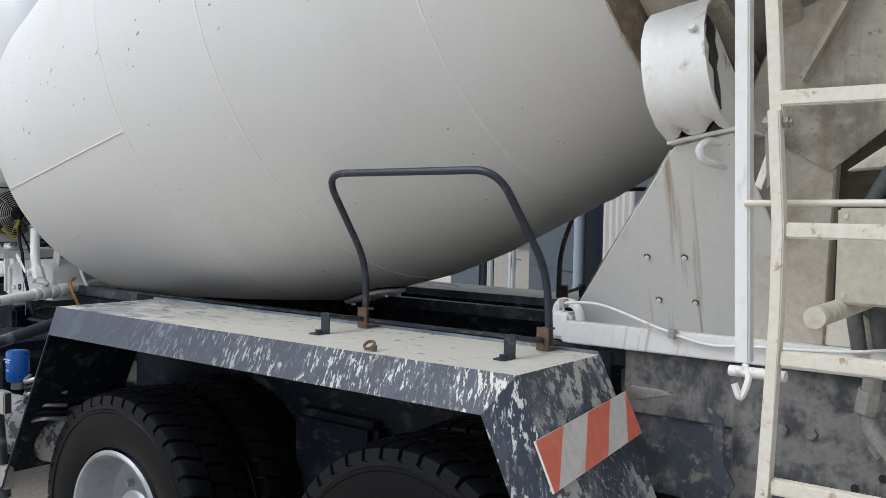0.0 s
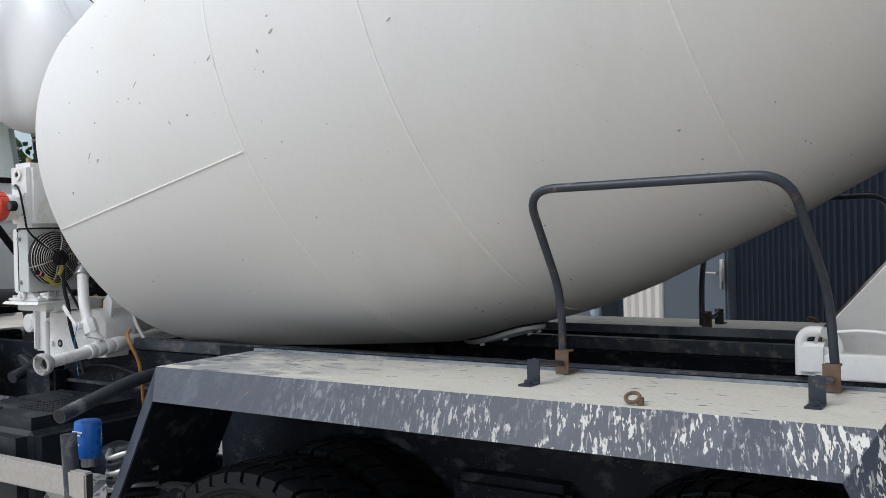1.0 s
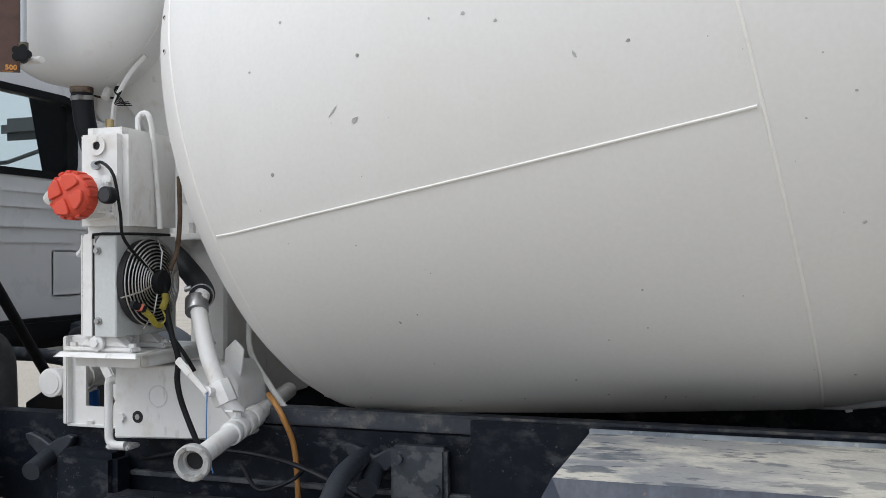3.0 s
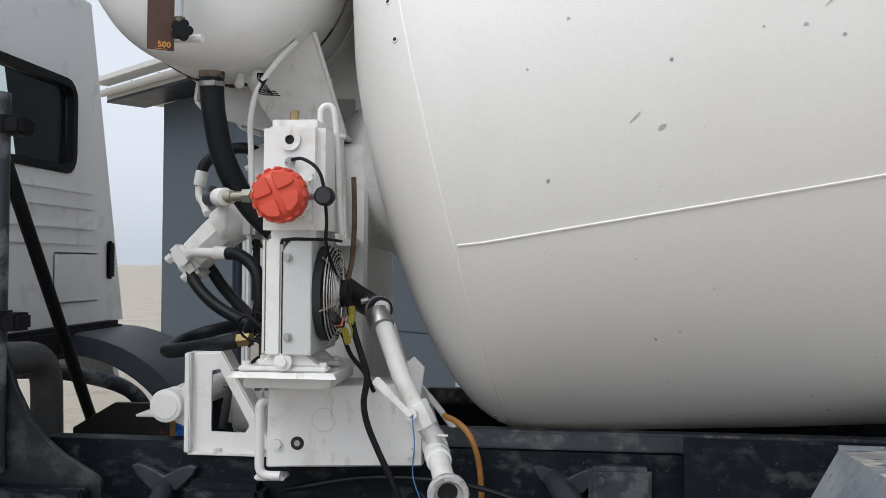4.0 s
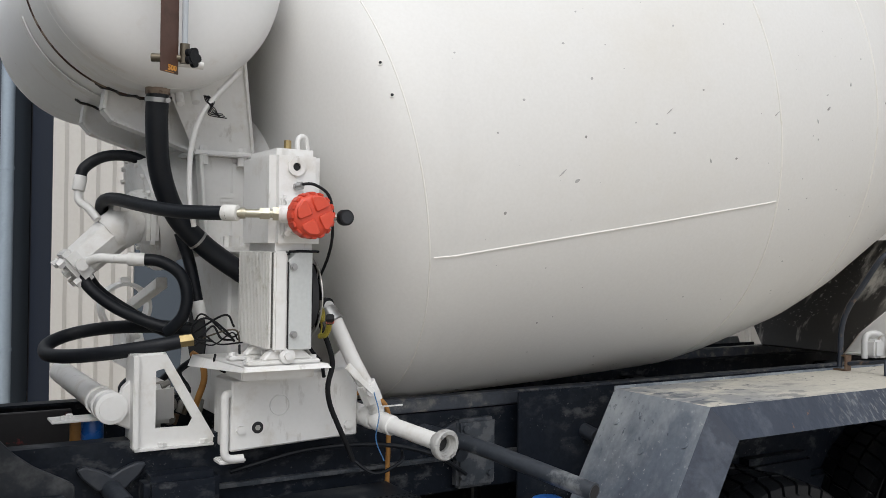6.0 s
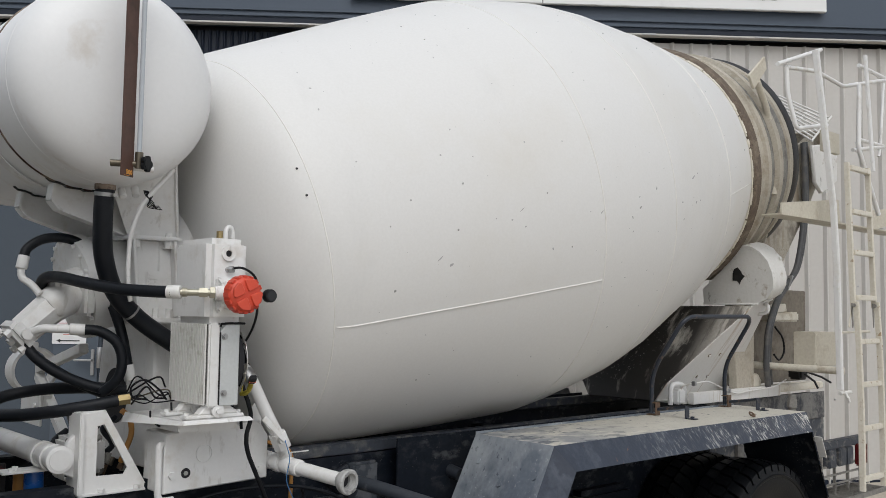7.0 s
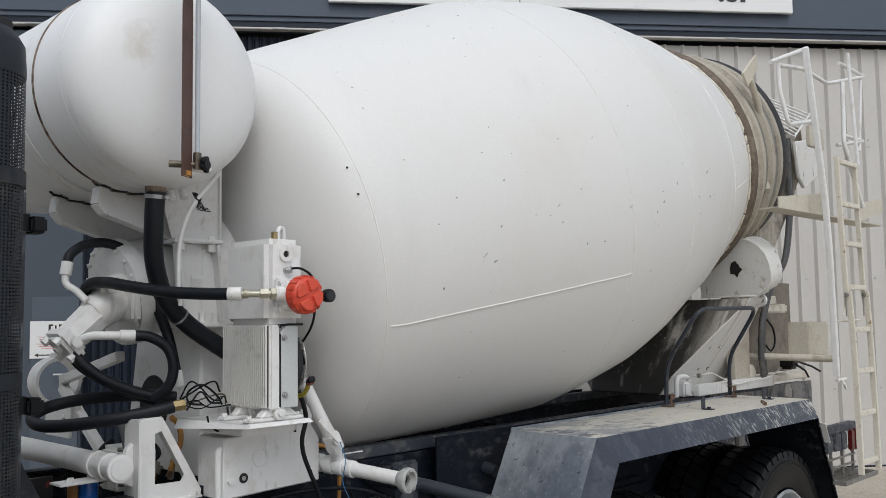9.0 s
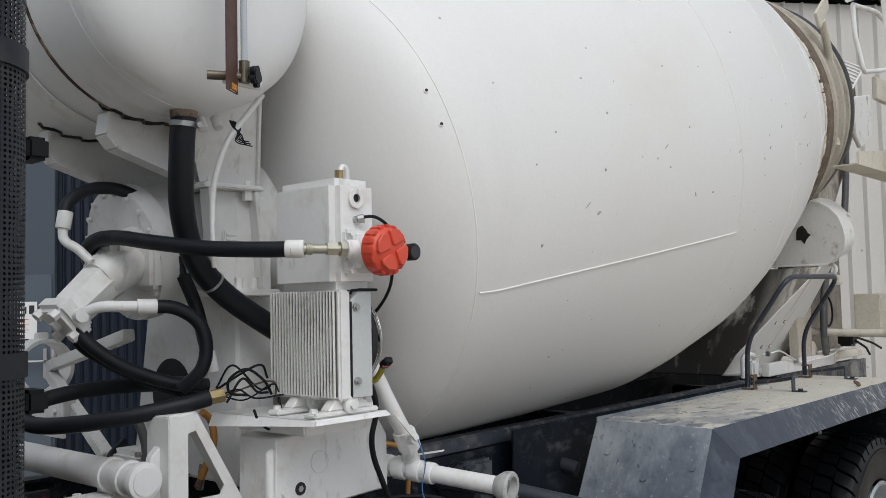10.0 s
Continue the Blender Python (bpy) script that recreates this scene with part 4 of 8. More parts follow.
# ---- water tank across the truck behind the cab ----
TANK = Matrix.Translation((-5.285, 2.652, 2.706)) @ Matrix.Diagonal((1.016, 1, 1.016, 1)) @ Matrix.Rotation(radians(90), 4, "Z")
tank = part("water_tank", lathe([(-0.028, 0), (-0.026, 0.08), (-0.020, 0.155), (-0.008, 0.225), (0.012, 0.285), (0.04, 0.328), (0.075, 0.353), (0.12, 0.364), (1.18, 0.364), (1.24, 0.358),
                                 (1.30, 0.336), (1.4, 0.235), (1.45, 0.0)], 96, m=TANK), M_TANK, truck, "white cylindrical water tank with rust along its seam", 30)
part("seam", lathe([(0.331, 0.362), (0.333, 0.367), (0.338, 0.3685), (0.343, 0.367), (0.345, 0.362)], 96, m=TANK), M_RUSTSEAM, tank, "sealed seam weeping rust")
part("seam", lathe([(0.125, 0.362), (0.128, 0.3652), (0.131, 0.362)], 96, m=TANK), M_WHITE, tank)
gauge = part("level_gauge", box(-5.365, -5.297, 2.452, 2.456, 2.352, 3.05, 0.0005), M_GAUGE, truck, "rusty brown level strip")
part("sight_tube", cyl((-5.285, 2.44, 2.42), (-5.285, 2.44, 3.03), 0.0085, n=14), M_TUBE, gauge, "milky sight tube")
bm = cyl((-5.285, 2.44, 2.385), (-5.285, 2.44, 2.44), 0.014, n=12)
cyl((-5.285, 2.44, 2.40), (-5.305, 2.47, 2.40), 0.010, n=12, bm=bm)
cyl((-5.300, 2.46, 2.40), (-5.33, 2.52, 2.40), 0.012, n=12, bm=bm)
box(-5.297, -5.273, 2.428, 2.452, 2.39, 2.425, 0.004, bm)
part("valve", bm, M_BRONZE, gauge, "dark brass valve")
bm = cyl((-5.285, 2.428, 2.40), (-5.285, 2.405, 2.40), 0.006, n=10)
for k in range(5):
    a = 2 * math.pi * k / 5
    cyl((-5.285 + .017 * math.cos(a), 2.404, 2.40 + .017 * math.sin(a)), (-5.285 + .017 * math.cos(a), 2.416, 2.40 + .017 * math.sin(a)), 0.012, n=12, bm=bm)
cyl((-5.285, 2.402, 2.40), (-5.285, 2.418, 2.40), 0.02, n=18, bm=bm)
part("knob", bm, M_BLACK, gauge, "black star knob")
bm = cyl((-5.285, 2.44, 3.03), (-5.285, 2.44, 3.09), 0.013, n=12)
cyl((-5.285, 2.43, 3.06), (-5.285, 2.40, 3.06), 0.022, n=16, bm=bm)
cyl((-5.285, 2.44, 3.07), (-5.33, 2.60, 3.07), 0.010, n=10, bm=bm)
part("knob", bm, M_BLACK, gauge, "black star knob")
part("stub", cyl((-5.325, 2.57, 2.375), (-5.225, 2.56, 2.372), 0.011, n=12), M_WHITE, tank)


def lettering(text, size, m, material, parent, name="lettering", middle="CENTER"):
    cu = bpy.data.curves.new(name, "FONT")
    cu.body, cu.size, cu.extrude, cu.align_x, cu.align_y = text, size, 0.0006, "CENTER", middle
    cu.offset, cu.space_character = size * 0.035, 1.08
    cu.materials.append(material)
    ob = new(name, cu)
    ob.matrix_world = m
    if parent is not None:
        ob.parent = parent
        ob.matrix_parent_inverse = world_of(parent).inverted()
    return ob


lettering("500", 0.021, Matrix.Translation((-5.322, 2.4508, 2.366)) @ Matrix.Rotation(radians(90), 4, "X"), M_AMBER, gauge)
part("line", box(-5.348, -5.316, 2.4512, 2.452, 2.354, 2.3555, 0), M_AMBER, gauge)
gauge.matrix_basis = Matrix.Translation((-5.328, 2.535, -0.015)) @ Matrix.Rotation(radians(32), 4, "Z") @ Matrix.Translation((5.331, -2.454, 0))   # the gauge stands askew before the tank end
# saddle under the tank
for y in (3.02, 3.385):
    prof = [(-5.40, 2.350), (-5.408, 2.290), (-5.380, 2.258), (-5.12, 2.178), (-4.98, 2.168), (-4.98, 2.36), (-5.3, 2.37)]
    bm = prism([(x, y, z) for x, z in prof], (0, 0.012, 0), None, .003)
    edge = [Vector((x, y + .006, z)) for x, z in prof[:5]]
    for a, b in zip(edge, edge[1:]):
        d = (b - a)
        n = Vector((-d.z, 0, d.x)).normalized() * .008
        prism([a - n + Vector((0, -.03, 0)), b - n + Vector((0, -.03, 0)), b + n * .2 + Vector((0, -.03, 0)), a + n * .2 + Vector((0, -.03, 0))], (0, .06, 0), bm)
    part("tank_saddle", bm, M_WHITE, truck, "dusty white channel carrying the tank")
    crack = [TANK @ Vector((y - 2.652 - .03, -.3655 * math.sin(a), -.3655 * math.cos(a))) for a in np.linspace(-.42, .35, 15)]
    part("sealant_line", tube([p + Vector((0, .018 * math.sin(k * 1.9), 0)) for k, p in enumerate(crack)], .0062, 6), M_GREASE_SHADE, tank, "dark cracked sealant line")
part("saddle_strap", lathe([(0.48, 0.366), (0.48, 0.370), (0.55, 0.370), (0.55, 0.366)], 64, m=TANK, a0=radians(200), a1=radians(340)), M_WHITE, truck, "white steel tank strap")
# tank outlet and the fat hose to the water pipe
part("outlet_collar", cyl((-5.29, 2.81, 2.318), (-5.29, 2.81, 2.35), 0.037, n=24, bevel=.004), M_RUSTSEAM, tank, "rust-stained outlet stub")
fat = curve_points([(-5.29, 2.81, 2.33), (-5.288, 2.825, 2.22), (-5.265, 2.862, 2.08), (-5.20, 2.905, 1.95), (-5.10, 2.925, 1.855), (-4.99, 2.905, 1.775), (-4.88, 2.85, 1.70), (-4.80, 2.76, 1.665), (-4.765, 2.69, 1.66)], 8)
part("water_hose", tube(fat, 0.0345, 20), M_HOSE, truck, "thick black rubber water hose")
for p, d in ((fat[2], fat[3] - fat[1]), (fat[-3], fat[-2] - fat[-4])):
    d = d.normalized()
    bm = cyl(p - d * .007, p + d * .007, 0.0372, n=28)
    a, b = frame_of(d)
    cyl(p + a * .03 + b * .025, p + a * .05 + b * .02, .008, n=8, bm=bm)
    part("hose_clamp", bm, M_STEEL, truck, "steel hose clamp")
p, d = fat[30], (fat[31] - fat[29]).normalized()
bm = cyl(p - d * .004, p + d * .004, 0.0365, n=28)
part("cable_tie", bm, M_STEEL, truck)

# ---- front pedestal and drum gearbox ----
PX = -5.0
bm = prism([(PX, 2.98, 1.262), (PX, 3.60, 1.262), (PX, 3.50, 1.80), (PX, 3.38, 2.02), (PX, 3.30, 2.15), (PX, 2.99, 2.15)], (0.14, 0, 0), None, .010)
ped = part("front_pedestal", bm, M_WHITE, truck, "welded white pedestal carrying drum gearbox and tank")
bm = box(-5.135, -4.92, 2.945, 3.15, 2.160, 2.176, 0.004)
for x in (-5.10, -4.965):
    bolt((x, 2.972, 2.176), (0, 0, 1), 0.015, 0.016, bm)
    cyl((x, 2.972, 2.160), (x, 2.972, 2.130), 0.018, n=6, bm=bm)
part("bolted_flange", bm, M_WHITE, ped, "bolted white flange")
bm = prism([(-5.115, 2.995, 2.16), (-4.94, 2.995, 2.16), (-4.915, 2.995, 1.858), (-5.09, 2.995, 1.858)], (0, .012, 0), None, .002)
prism([(-5.118, 2.95, 2.16), (-5.106, 2.95, 2.16), (-5.081, 2.95, 1.858), (-5.093, 2.95, 1.858)], (0, .05, 0), bm, .003)
prism([(-4.952, 2.95, 2.16), (-4.938, 2.95, 2.16), (-4.912, 2.95, 1.858), (-4.926, 2.95, 1.858)], (0, .05, 0), bm, .003)
box(-5.12, -4.88, 2.92, 3.08, 1.835, 1.857, .004, bm)
for x in (-5.02, -4.965):
    cyl((x, 2.945, 1.857), (x, 2.945, 1.892), 0.014, n=6, bm=bm)
part("side_bracket", bm, M_WHITE, ped, "ribbed white bracket with bolts")
bm = box(-5.045, -4.985, 2.985, 2.994, 1.965, 2.04, .004)
for k in range(4):
    box(-5.035, -4.995, 2.981, 2.9848, 1.98 + .014 * k, 1.986 + .014 * k, 0, bm)
part("cast_badge", bm, M_WHITE, ped)
plate4 = [Vector((-4.928, 2.975, 2.176)), Vector((-5.0, 2.862, 2.462)), Vector((-5.23, 2.90, 2.345)), Vector((-5.133, 2.975, 2.176))]
bm = prism(plate4, (0.002, .008, .003))
tube([plate4[0] + Vector((0, -.004, 0)), plate4[1] + Vector((0, -.004, 0))], .007, 8, bm)
part("tank_bracket", bm, M_WHITE, ped, "white plate leaning up to the tank")
part("drain_hole", cyl((PX - .004, 3.345, 1.525), (PX + .03, 3.345, 1.525), 0.115, n=36), M_DARK, ped, "round dark opening")
# gearbox round the drum's axis
bm = lathe([(-2.10, 0), (-2.10, .12), (-2.09, 0.205), (-2.07, 0.21), (-2.035, 0.21), (-2.03, 0.185), (-1.80, 0.2), (-1.72, 0.24), (-1.66, 0.30)], 48, m=AXIS)
gear = part("gearbox", bm, M_WHITE, truck, "white drum gearbox with a bolted round flange")
for k in range(18):
    a = 2 * math.pi * k / 18
    p, q = AXIS @ Vector((-2.08, .188 * math.cos(a), .188 * math.sin(a))), AXIS @ Vector((-2.104, .188 * math.cos(a), .188 * math.sin(a)))
    part("flange_bolt", cyl(p, q, 0.0095, n=6), M_WHITE, gear)
# bent-axis hydraulic motor
bm = cyl((-5.15, 3.16, 1.985), (-5.285, 3.13, 1.955), 0.095, 0.085, n=28, bevel=.012)
cyl((-5.27, 3.13, 1.955), (-5.37, 3.125, 1.885), 0.078, 0.066, n=24, bm=bm, bevel=.01)
cyl((-5.34, 3.125, 1.905), (-5.455, 3.125, 1.80), 0.066, 0.058, n=8, bm=bm, bevel=.006)
box(-5.36, -5.27, 3.06, 3.20, 1.95, 2.02, .02, bm)
box(-5.265, -5.225, 3.02, 3.24, 1.86, 2.03, .012, bm)
motor = part("hydraulic_motor", bm, M_WHITE, truck, "white bent-axis hydraulic motor")
hd = Vector((-0.115, 0, -0.105)).normalized()
HM = Matrix.Translation((-5.462, 3.125, 1.792)) @ hd.to_track_quat("X", "Z").to_matrix().to_4x4()
bm = box(-.02, .035, -.068, .068, -.06, .06, .014, m=HM)
for y, z in ((-.045, -.04), (.045, -.04), (-.045, .04), (.045, .04), (0, 0)):
    cyl((.03, y, z), (.052, y, z), .016, n=6, bm=bm, m=HM)
cyl((0, -.06, 0), (0.0, -.10, 0.01), .024, n=12, bm=bm, m=HM)
cyl((0, .06, 0), (0, .09, 0), .02, n=12, bm=bm, m=HM)
part("port_block", bm, M_WHITE, motor, "white port block with bolt heads")
part("elbow", tube(fillet([(-5.405, 3.10, 1.94), (-5.43, 3.13, 1.98), (-5.458, 3.16, 2.0), (-5.456, 3.162, 2.05)], 0.03), 0.0135, 12), M_WHITE, motor)
part("ferrule", cyl((-5.457, 3.162, 2.035), (-5.448, 3.163, 2.085), 0.021, n=16, bevel=.003), M_WHITE, motor)
part("elbow", tube(fillet([(-5.445, 3.05, 1.80), (-5.42, 3.02, 1.815), (-5.37, 2.995, 1.813), (-5.30, 2.965, 1.812)], 0.02), 0.0155, 12), M_WHITE, motor)
part("ferrule", cyl((-5.335, 2.978, 1.812), (-5.285, 2.958, 1.811), 0.0215, n=16, bevel=.003), M_WHITE, motor)


def hose(pts, r=0.02, material=None, label="black rubber hydraulic hose", name="hydraulic_hose"):
    return part(name, tube(curve_points(pts, 8), r, 14), material or M_HOSE, truck, label)


hose([(-5.452, 3.163, 2.07), (-5.435, 3.167, 2.115), (-5.37, 3.165, 2.155), (-5.28, 3.15, 2.155), (-5.20, 3.12, 2.10), (-5.165, 3.08, 2.0), (-5.15, 3.05, 1.9)], 0.0185)
hose([(-5.155, 2.517, 1.951), (-5.20, 2.60, 1.953), (-5.265, 2.74, 1.962), (-5.325, 2.90, 1.985), (-5.365, 3.03, 2.005), (-5.385, 3.12, 2.0), (-5.375, 3.18, 1.965), (-5.34, 3.2, 1.92)], 0.0215)
hose([(-5.30, 2.964, 1.812), (-5.24, 2.935, 1.805), (-5.185, 2.91, 1.765), (-5.165, 2.90, 1.70), (-5.175, 2.91, 1.63), (-5.215, 2.95, 1.575)], 0.0195)
hose([(-5.455, 3.09, 1.765), (-5.43, 3.07, 1.715), (-5.36, 3.04, 1.655), (-5.27, 3.01, 1.61), (-5.19, 2.98, 1.585), (-5.12, 2.96, 1.58)], 0.0195)
hose([(-5.43, 3.19, 1.77), (-5.38, 3.19, 1.70), (-5.29, 3.13, 1.63), (-5.20, 3.04, 1.575), (-5.12, 3.0, 1.55)], 0.0195)
hose([(-5.155, 3.03, 1.90), (-5.13, 3.0, 1.80), (-5.108, 2.98, 1.67)], 0.02)
part("ferrule", cyl((-5.108, 2.98, 1.675), (-5.098, 2.974, 1.615), 0.0225, n=16, bevel=.003), M_WHITE, motor)
hose([(-5.205, 2.828, 1.557), (-5.28, 2.848, 1.543), (-5.40, 2.92, 1.52), (-5.50, 3.03, 1.503), (-5.545, 3.15, 1.50), (-5.53, 3.25, 1.522), (-5.45, 3.29, 1.55), (-5.34, 3.24, 1.572), (-5.22, 3.13, 1.582), (-5.12, 3.03, 1.58)], 0.0225)
part("brass_fitting", cyl((-5.215, 2.831, 1.556), (-5.165, 2.82, 1.562), 0.021, n=6), M_BRASS, truck, "brass hose fitting")
rg = random.Random(5)
for k in range(6):
    a = Vector((-5.17 + rg.uniform(-.02, .02), 2.82 + rg.uniform(-.02, .05), 1.56 + rg.uniform(-.02, .03)))
    b = Vector((-5.04 + rg.uniform(-.02, .02), 2.72 + rg.uniform(-.03, .05), 1.57 + rg.uniform(-.02, .04)))
    m1 = a.lerp(b, .35) + Vector((rg.uniform(-.03, .03), rg.uniform(-.04, .02), rg.uniform(-.04, .06)))
    m2 = a.lerp(b, .7) + Vector((rg.uniform(-.03, .03), rg.uniform(-.04, .02), rg.uniform(-.04, .06)))
    hose([a, m1, m2, b], rg.uniform(.002, .004), M_BLACK if k != 4 else M_BRONZE, "thin tangled cable", "cable")
hose([(-5.06, 2.74, 1.56), (-5.10, 2.72, 1.60), (-5.15, 2.73, 1.635), (-5.185, 2.76, 1.61), (-5.17, 2.78, 1.57), (-5.12, 2.77, 1.56)], .0038, M_BLACK, "looped black cable", "cable")
hose([(-5.12, 2.74, 1.52), (-5.13, 2.71, 1.50), (-5.10, 2.70, 1.47), (-5.06, 2.70, 1.50), (-5.05, 2.72, 1.55)], .0038, M_BLACK, "looped black cable", "cable")

# ---- oil cooler with its header tank, filter head and fan ----
cooler = part("oil_cooler", box(-5.040, -4.880, 2.488, 2.755, 1.845, 2.148, 0.022, seg=4), M_WHITE, truck, "white oil cooler with a header tank")
part("core_frame", box(-5.026, -4.984, 2.490, 2.786, 1.548, 1.8445, 0.006), M_WHITE, cooler)
# flat dark grey sheet that fills the gaps between the white fins
part("core", box(-5.030, -5.0265, 2.500, 2.776, 1.560, 1.840, 0.0), M_FINDARK, cooler, "dark grey core sheet behind the fins")
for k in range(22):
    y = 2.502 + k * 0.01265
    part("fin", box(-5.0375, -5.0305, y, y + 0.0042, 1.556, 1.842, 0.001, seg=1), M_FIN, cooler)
part("side_plate", prism([(-4.982, 2.489, 1.552), (-4.907, 2.489, 1.552), (-4.907, 2.489, 1.842), (-4.962, 2.489, 1.842), (-4.982, 2.489, 1.815)], (0, .285, 0), None, .003), M_GALV, cooler, "galvanised side plate")
part("black_joint", tube([(-4.985, 2.490, 1.832), (-4.982, 2.4865, 1.842), (-4.95, 2.4865, 1.8445), (-4.89, 2.488, 1.8435), (-4.878, 2.55, 1.8445), (-4.878, 2.70, 1.8445)], .0042, 8), M_BLACK, cooler, "smeared black joint sealant")
part("side_edge", box(-4.9835, -4.9825, 2.4875, 2.60, 1.556, 1.812, 0), M_DARK, cooler)
for x, z in ((-4.966, 1.598), (-4.968, 1.797)):
    bm = cyl((x + .0, 2.492, z), (x + .0, 2.484, z), 0.0115, n=16)
    cyl((x + .0, 2.486, z), (x + .0, 2.477, z), 0.008, n=6, bm=bm)
    part("bolt", bm, M_STEEL, cooler)
bm = lathe([(0, .012), (0, .020), (.006, .027), (.012, .027), (.012, .012)], 24, m=Matrix.Translation((-4.965, 2.492, 2.093)) @ Matrix.Rotation(radians(-90), 4, "Z"))
part("plug", bm, M_WHITE, cooler)
part("plug_hole", cyl((-4.965, 2.494, 2.093), (-4.965, 2.486, 2.093), .012, n=14), M_DARK, cooler)
bm = cyl((-4.965, 2.494, 2.035), (-4.965, 2.472, 2.035), .010, n=10)
cyl((-4.965, 2.475, 2.035), (-4.955, 2.462, 2.037), .012, n=8, bm=bm)
part("sensor", bm, M_STEEL, cooler, "small steel sensor plug")
bm = cyl((-4.97, 2.545, 2.148), (-4.97, 2.545, 2.176), .012, n=8)
part("breather", bm, M_BRASS, cooler, "brass breather")
part("vent_tube", tube(curve_points([(-4.915, 2.60, 2.148), (-4.915, 2.60, 2.185), (-4.90, 2.605, 2.20), (-4.882, 2.61, 2.185), (-4.875, 2.62, 2.10), (-4.868, 2.63, 1.95), (-4.862, 2.63, 1.86)], 6), .008, 10), M_WHITE, cooler)
for k in range(3):
    bm = box(-5.0365, -5.034, 2.548 + .028 * k, 2.562 + .028 * k, 2.02, 2.034, 0.001)
    part("cast_mark", bm, M_WHITE, cooler)
# filter head
bm = box(-5.012, -4.897, 2.470, 2.495, 1.882, 2.008, 0.008)
cyl((-4.957, 2.475, 1.945), (-4.957, 2.402, 1.945), 0.056, n=36, bm=bm, bevel=.004)
for x, z in ((-5.0, 1.895), (-5.0, 1.995), (-4.909, 1.895), (-4.909, 1.995)):
    cyl((x, 2.472, z), (x, 2.458, z), .010, n=6, bm=bm)
for k in range(4):
    box(-5.005, -4.91, 2.43 + .012 * k, 2.433 + .012 * k, 1.90, 1.99, .001, bm)
cyl((-4.99, 2.44, 1.95), (-5.03, 2.455, 1.95), .026, n=20, bm=bm)
head_ = part("filter_head", bm, M_WHITE, cooler, "white filter head")
bm = lathe([(0, 0), (0, .040), (.003, .050), (.012, .060), (.02, .0645), (.05, .0655), (.054, .062), (.054, 0)], 64, m=Matrix.Translation((-4.96, 2.352, 1.946)) @ Matrix.Rotation(radians(90), 4, "Z"))
CM = Matrix.Translation((-4.96, 2.352, 1.946)) @ Matrix.Rotation(radians(90), 4, "Z") @ Matrix.Rotation(radians(20), 4, "X")
for k in range(4):
    a = math.pi / 2 * k
    wedge = [(0, r * math.cos(a + d), r * math.sin(a + d)) for r, d in ((.012, -.2), (.030, -.56), (.050, -.62), (.0555, -.45), (.0575, 0), (.0555, .45), (.050, .62), (.030, .56), (.012, .2))]
    prism([(-.007, y, z) for _, y, z in wedge], (.012, 0, 0), bm, .0025, CM)
cap = part("filler_cap", bm, M_RED, truck, "scuffed red plastic filler cap")
for k in range(16):
    a = 2 * math.pi * k / 16
    part("grip_rib", box(.010, .050, -.0085, .0085, .060, .0672, .002, None, CM @ Matrix.Rotation(a, 4, "X")), M_RED, cap)
bm = cyl((-4.852, 2.40, 1.944), (-4.852, 2.372, 1.944), .0235, n=28, bevel=.003)
part("pressure_gauge", bm, M_BLACK, cooler, "small black pressure gauge")
part("dial", cyl((-4.852, 2.3735, 1.944), (-4.852, 2.3705, 1.944), .018, n=24), M_DARKGLASS, cooler)
part("gauge_pipe", cyl((-4.90, 2.42, 1.945), (-4.86, 2.395, 1.944), .009, n=12), M_STEEL, cooler)
bm = cyl((-5.025, 2.455, 1.951), (-5.045, 2.463, 1.951), .022, n=6)
cyl((-5.045, 2.463, 1.951), (-5.145, 2.508, 1.951), .0125, n=14, bm=bm)
cyl((-5.052, 2.466, 1.951), (-5.078, 2.478, 1.951), .0185, n=6, bm=bm)
cyl((-5.115, 2.495, 1.951), (-5.13, 2.501, 1.951), .0165, n=14, bm=bm)
part("hose_union", bm, M_BRASSY, cooler, "yellow-plated steel hose union")
part("ferrule", cyl((-5.135, 2.500, 1.951), (-5.168, 2.535, 1.952), .0235, n=18, bevel=.003), M_WORNWHITE, cooler)
# fan and wire guard on the drum side
FC = Vector((-4.885, 2.613, 1.705))
fan = part("fan", cyl(FC + Vector((-.02, 0, 0)), FC + Vector((.0, 0, 0)), .125, n=40), M_DARK, truck, "dark fan ring")
for k in range(11):
    r = .026 + .0102 * k
    pts = [FC + Vector((.028 - .018 * (k / 10) ** 3, r * math.cos(a), r * math.sin(a))) for a in np.linspace(0, 2 * math.pi, 41)]
    part("guard_ring", tube(pts, .0021, 6, cap=False), M_CHROME, fan)
for k in range(6):
    a = 2 * math.pi * k / 6 + .3
    part("guard_spoke", tube([FC + Vector((.031, .02 * math.cos(a), .02 * math.sin(a))), FC + Vector((.028, .09 * math.cos(a), .09 * math.sin(a))), FC + Vector((.0, .138 * math.cos(a), .138 * math.sin(a)))], .0026, 6), M_CHROME, fan)
for k in range(7):
    a = 2 * math.pi * k / 7
    bm = prism([FC + Vector((.006, .03 * math.cos(a), .03 * math.sin(a))), FC + Vector((.006, .118 * math.cos(a), .118 * math.sin(a))), FC + Vector((.014, .118 * math.cos(a + .5), .118 * math.sin(a + .5))), FC + Vector((.014, .03 * math.cos(a + .9), .03 * math.sin(a + .9)))], (.002, 0, 0))
    part("fan_blade", bm, M_BLACK, fan)
bm = cyl(FC + Vector((-.01, 0, 0)), FC + Vector((.05, 0, 0)), .036, n=24, bevel=.006)
part("fan_motor", bm, M_BLACK, fan, "black fan motor")
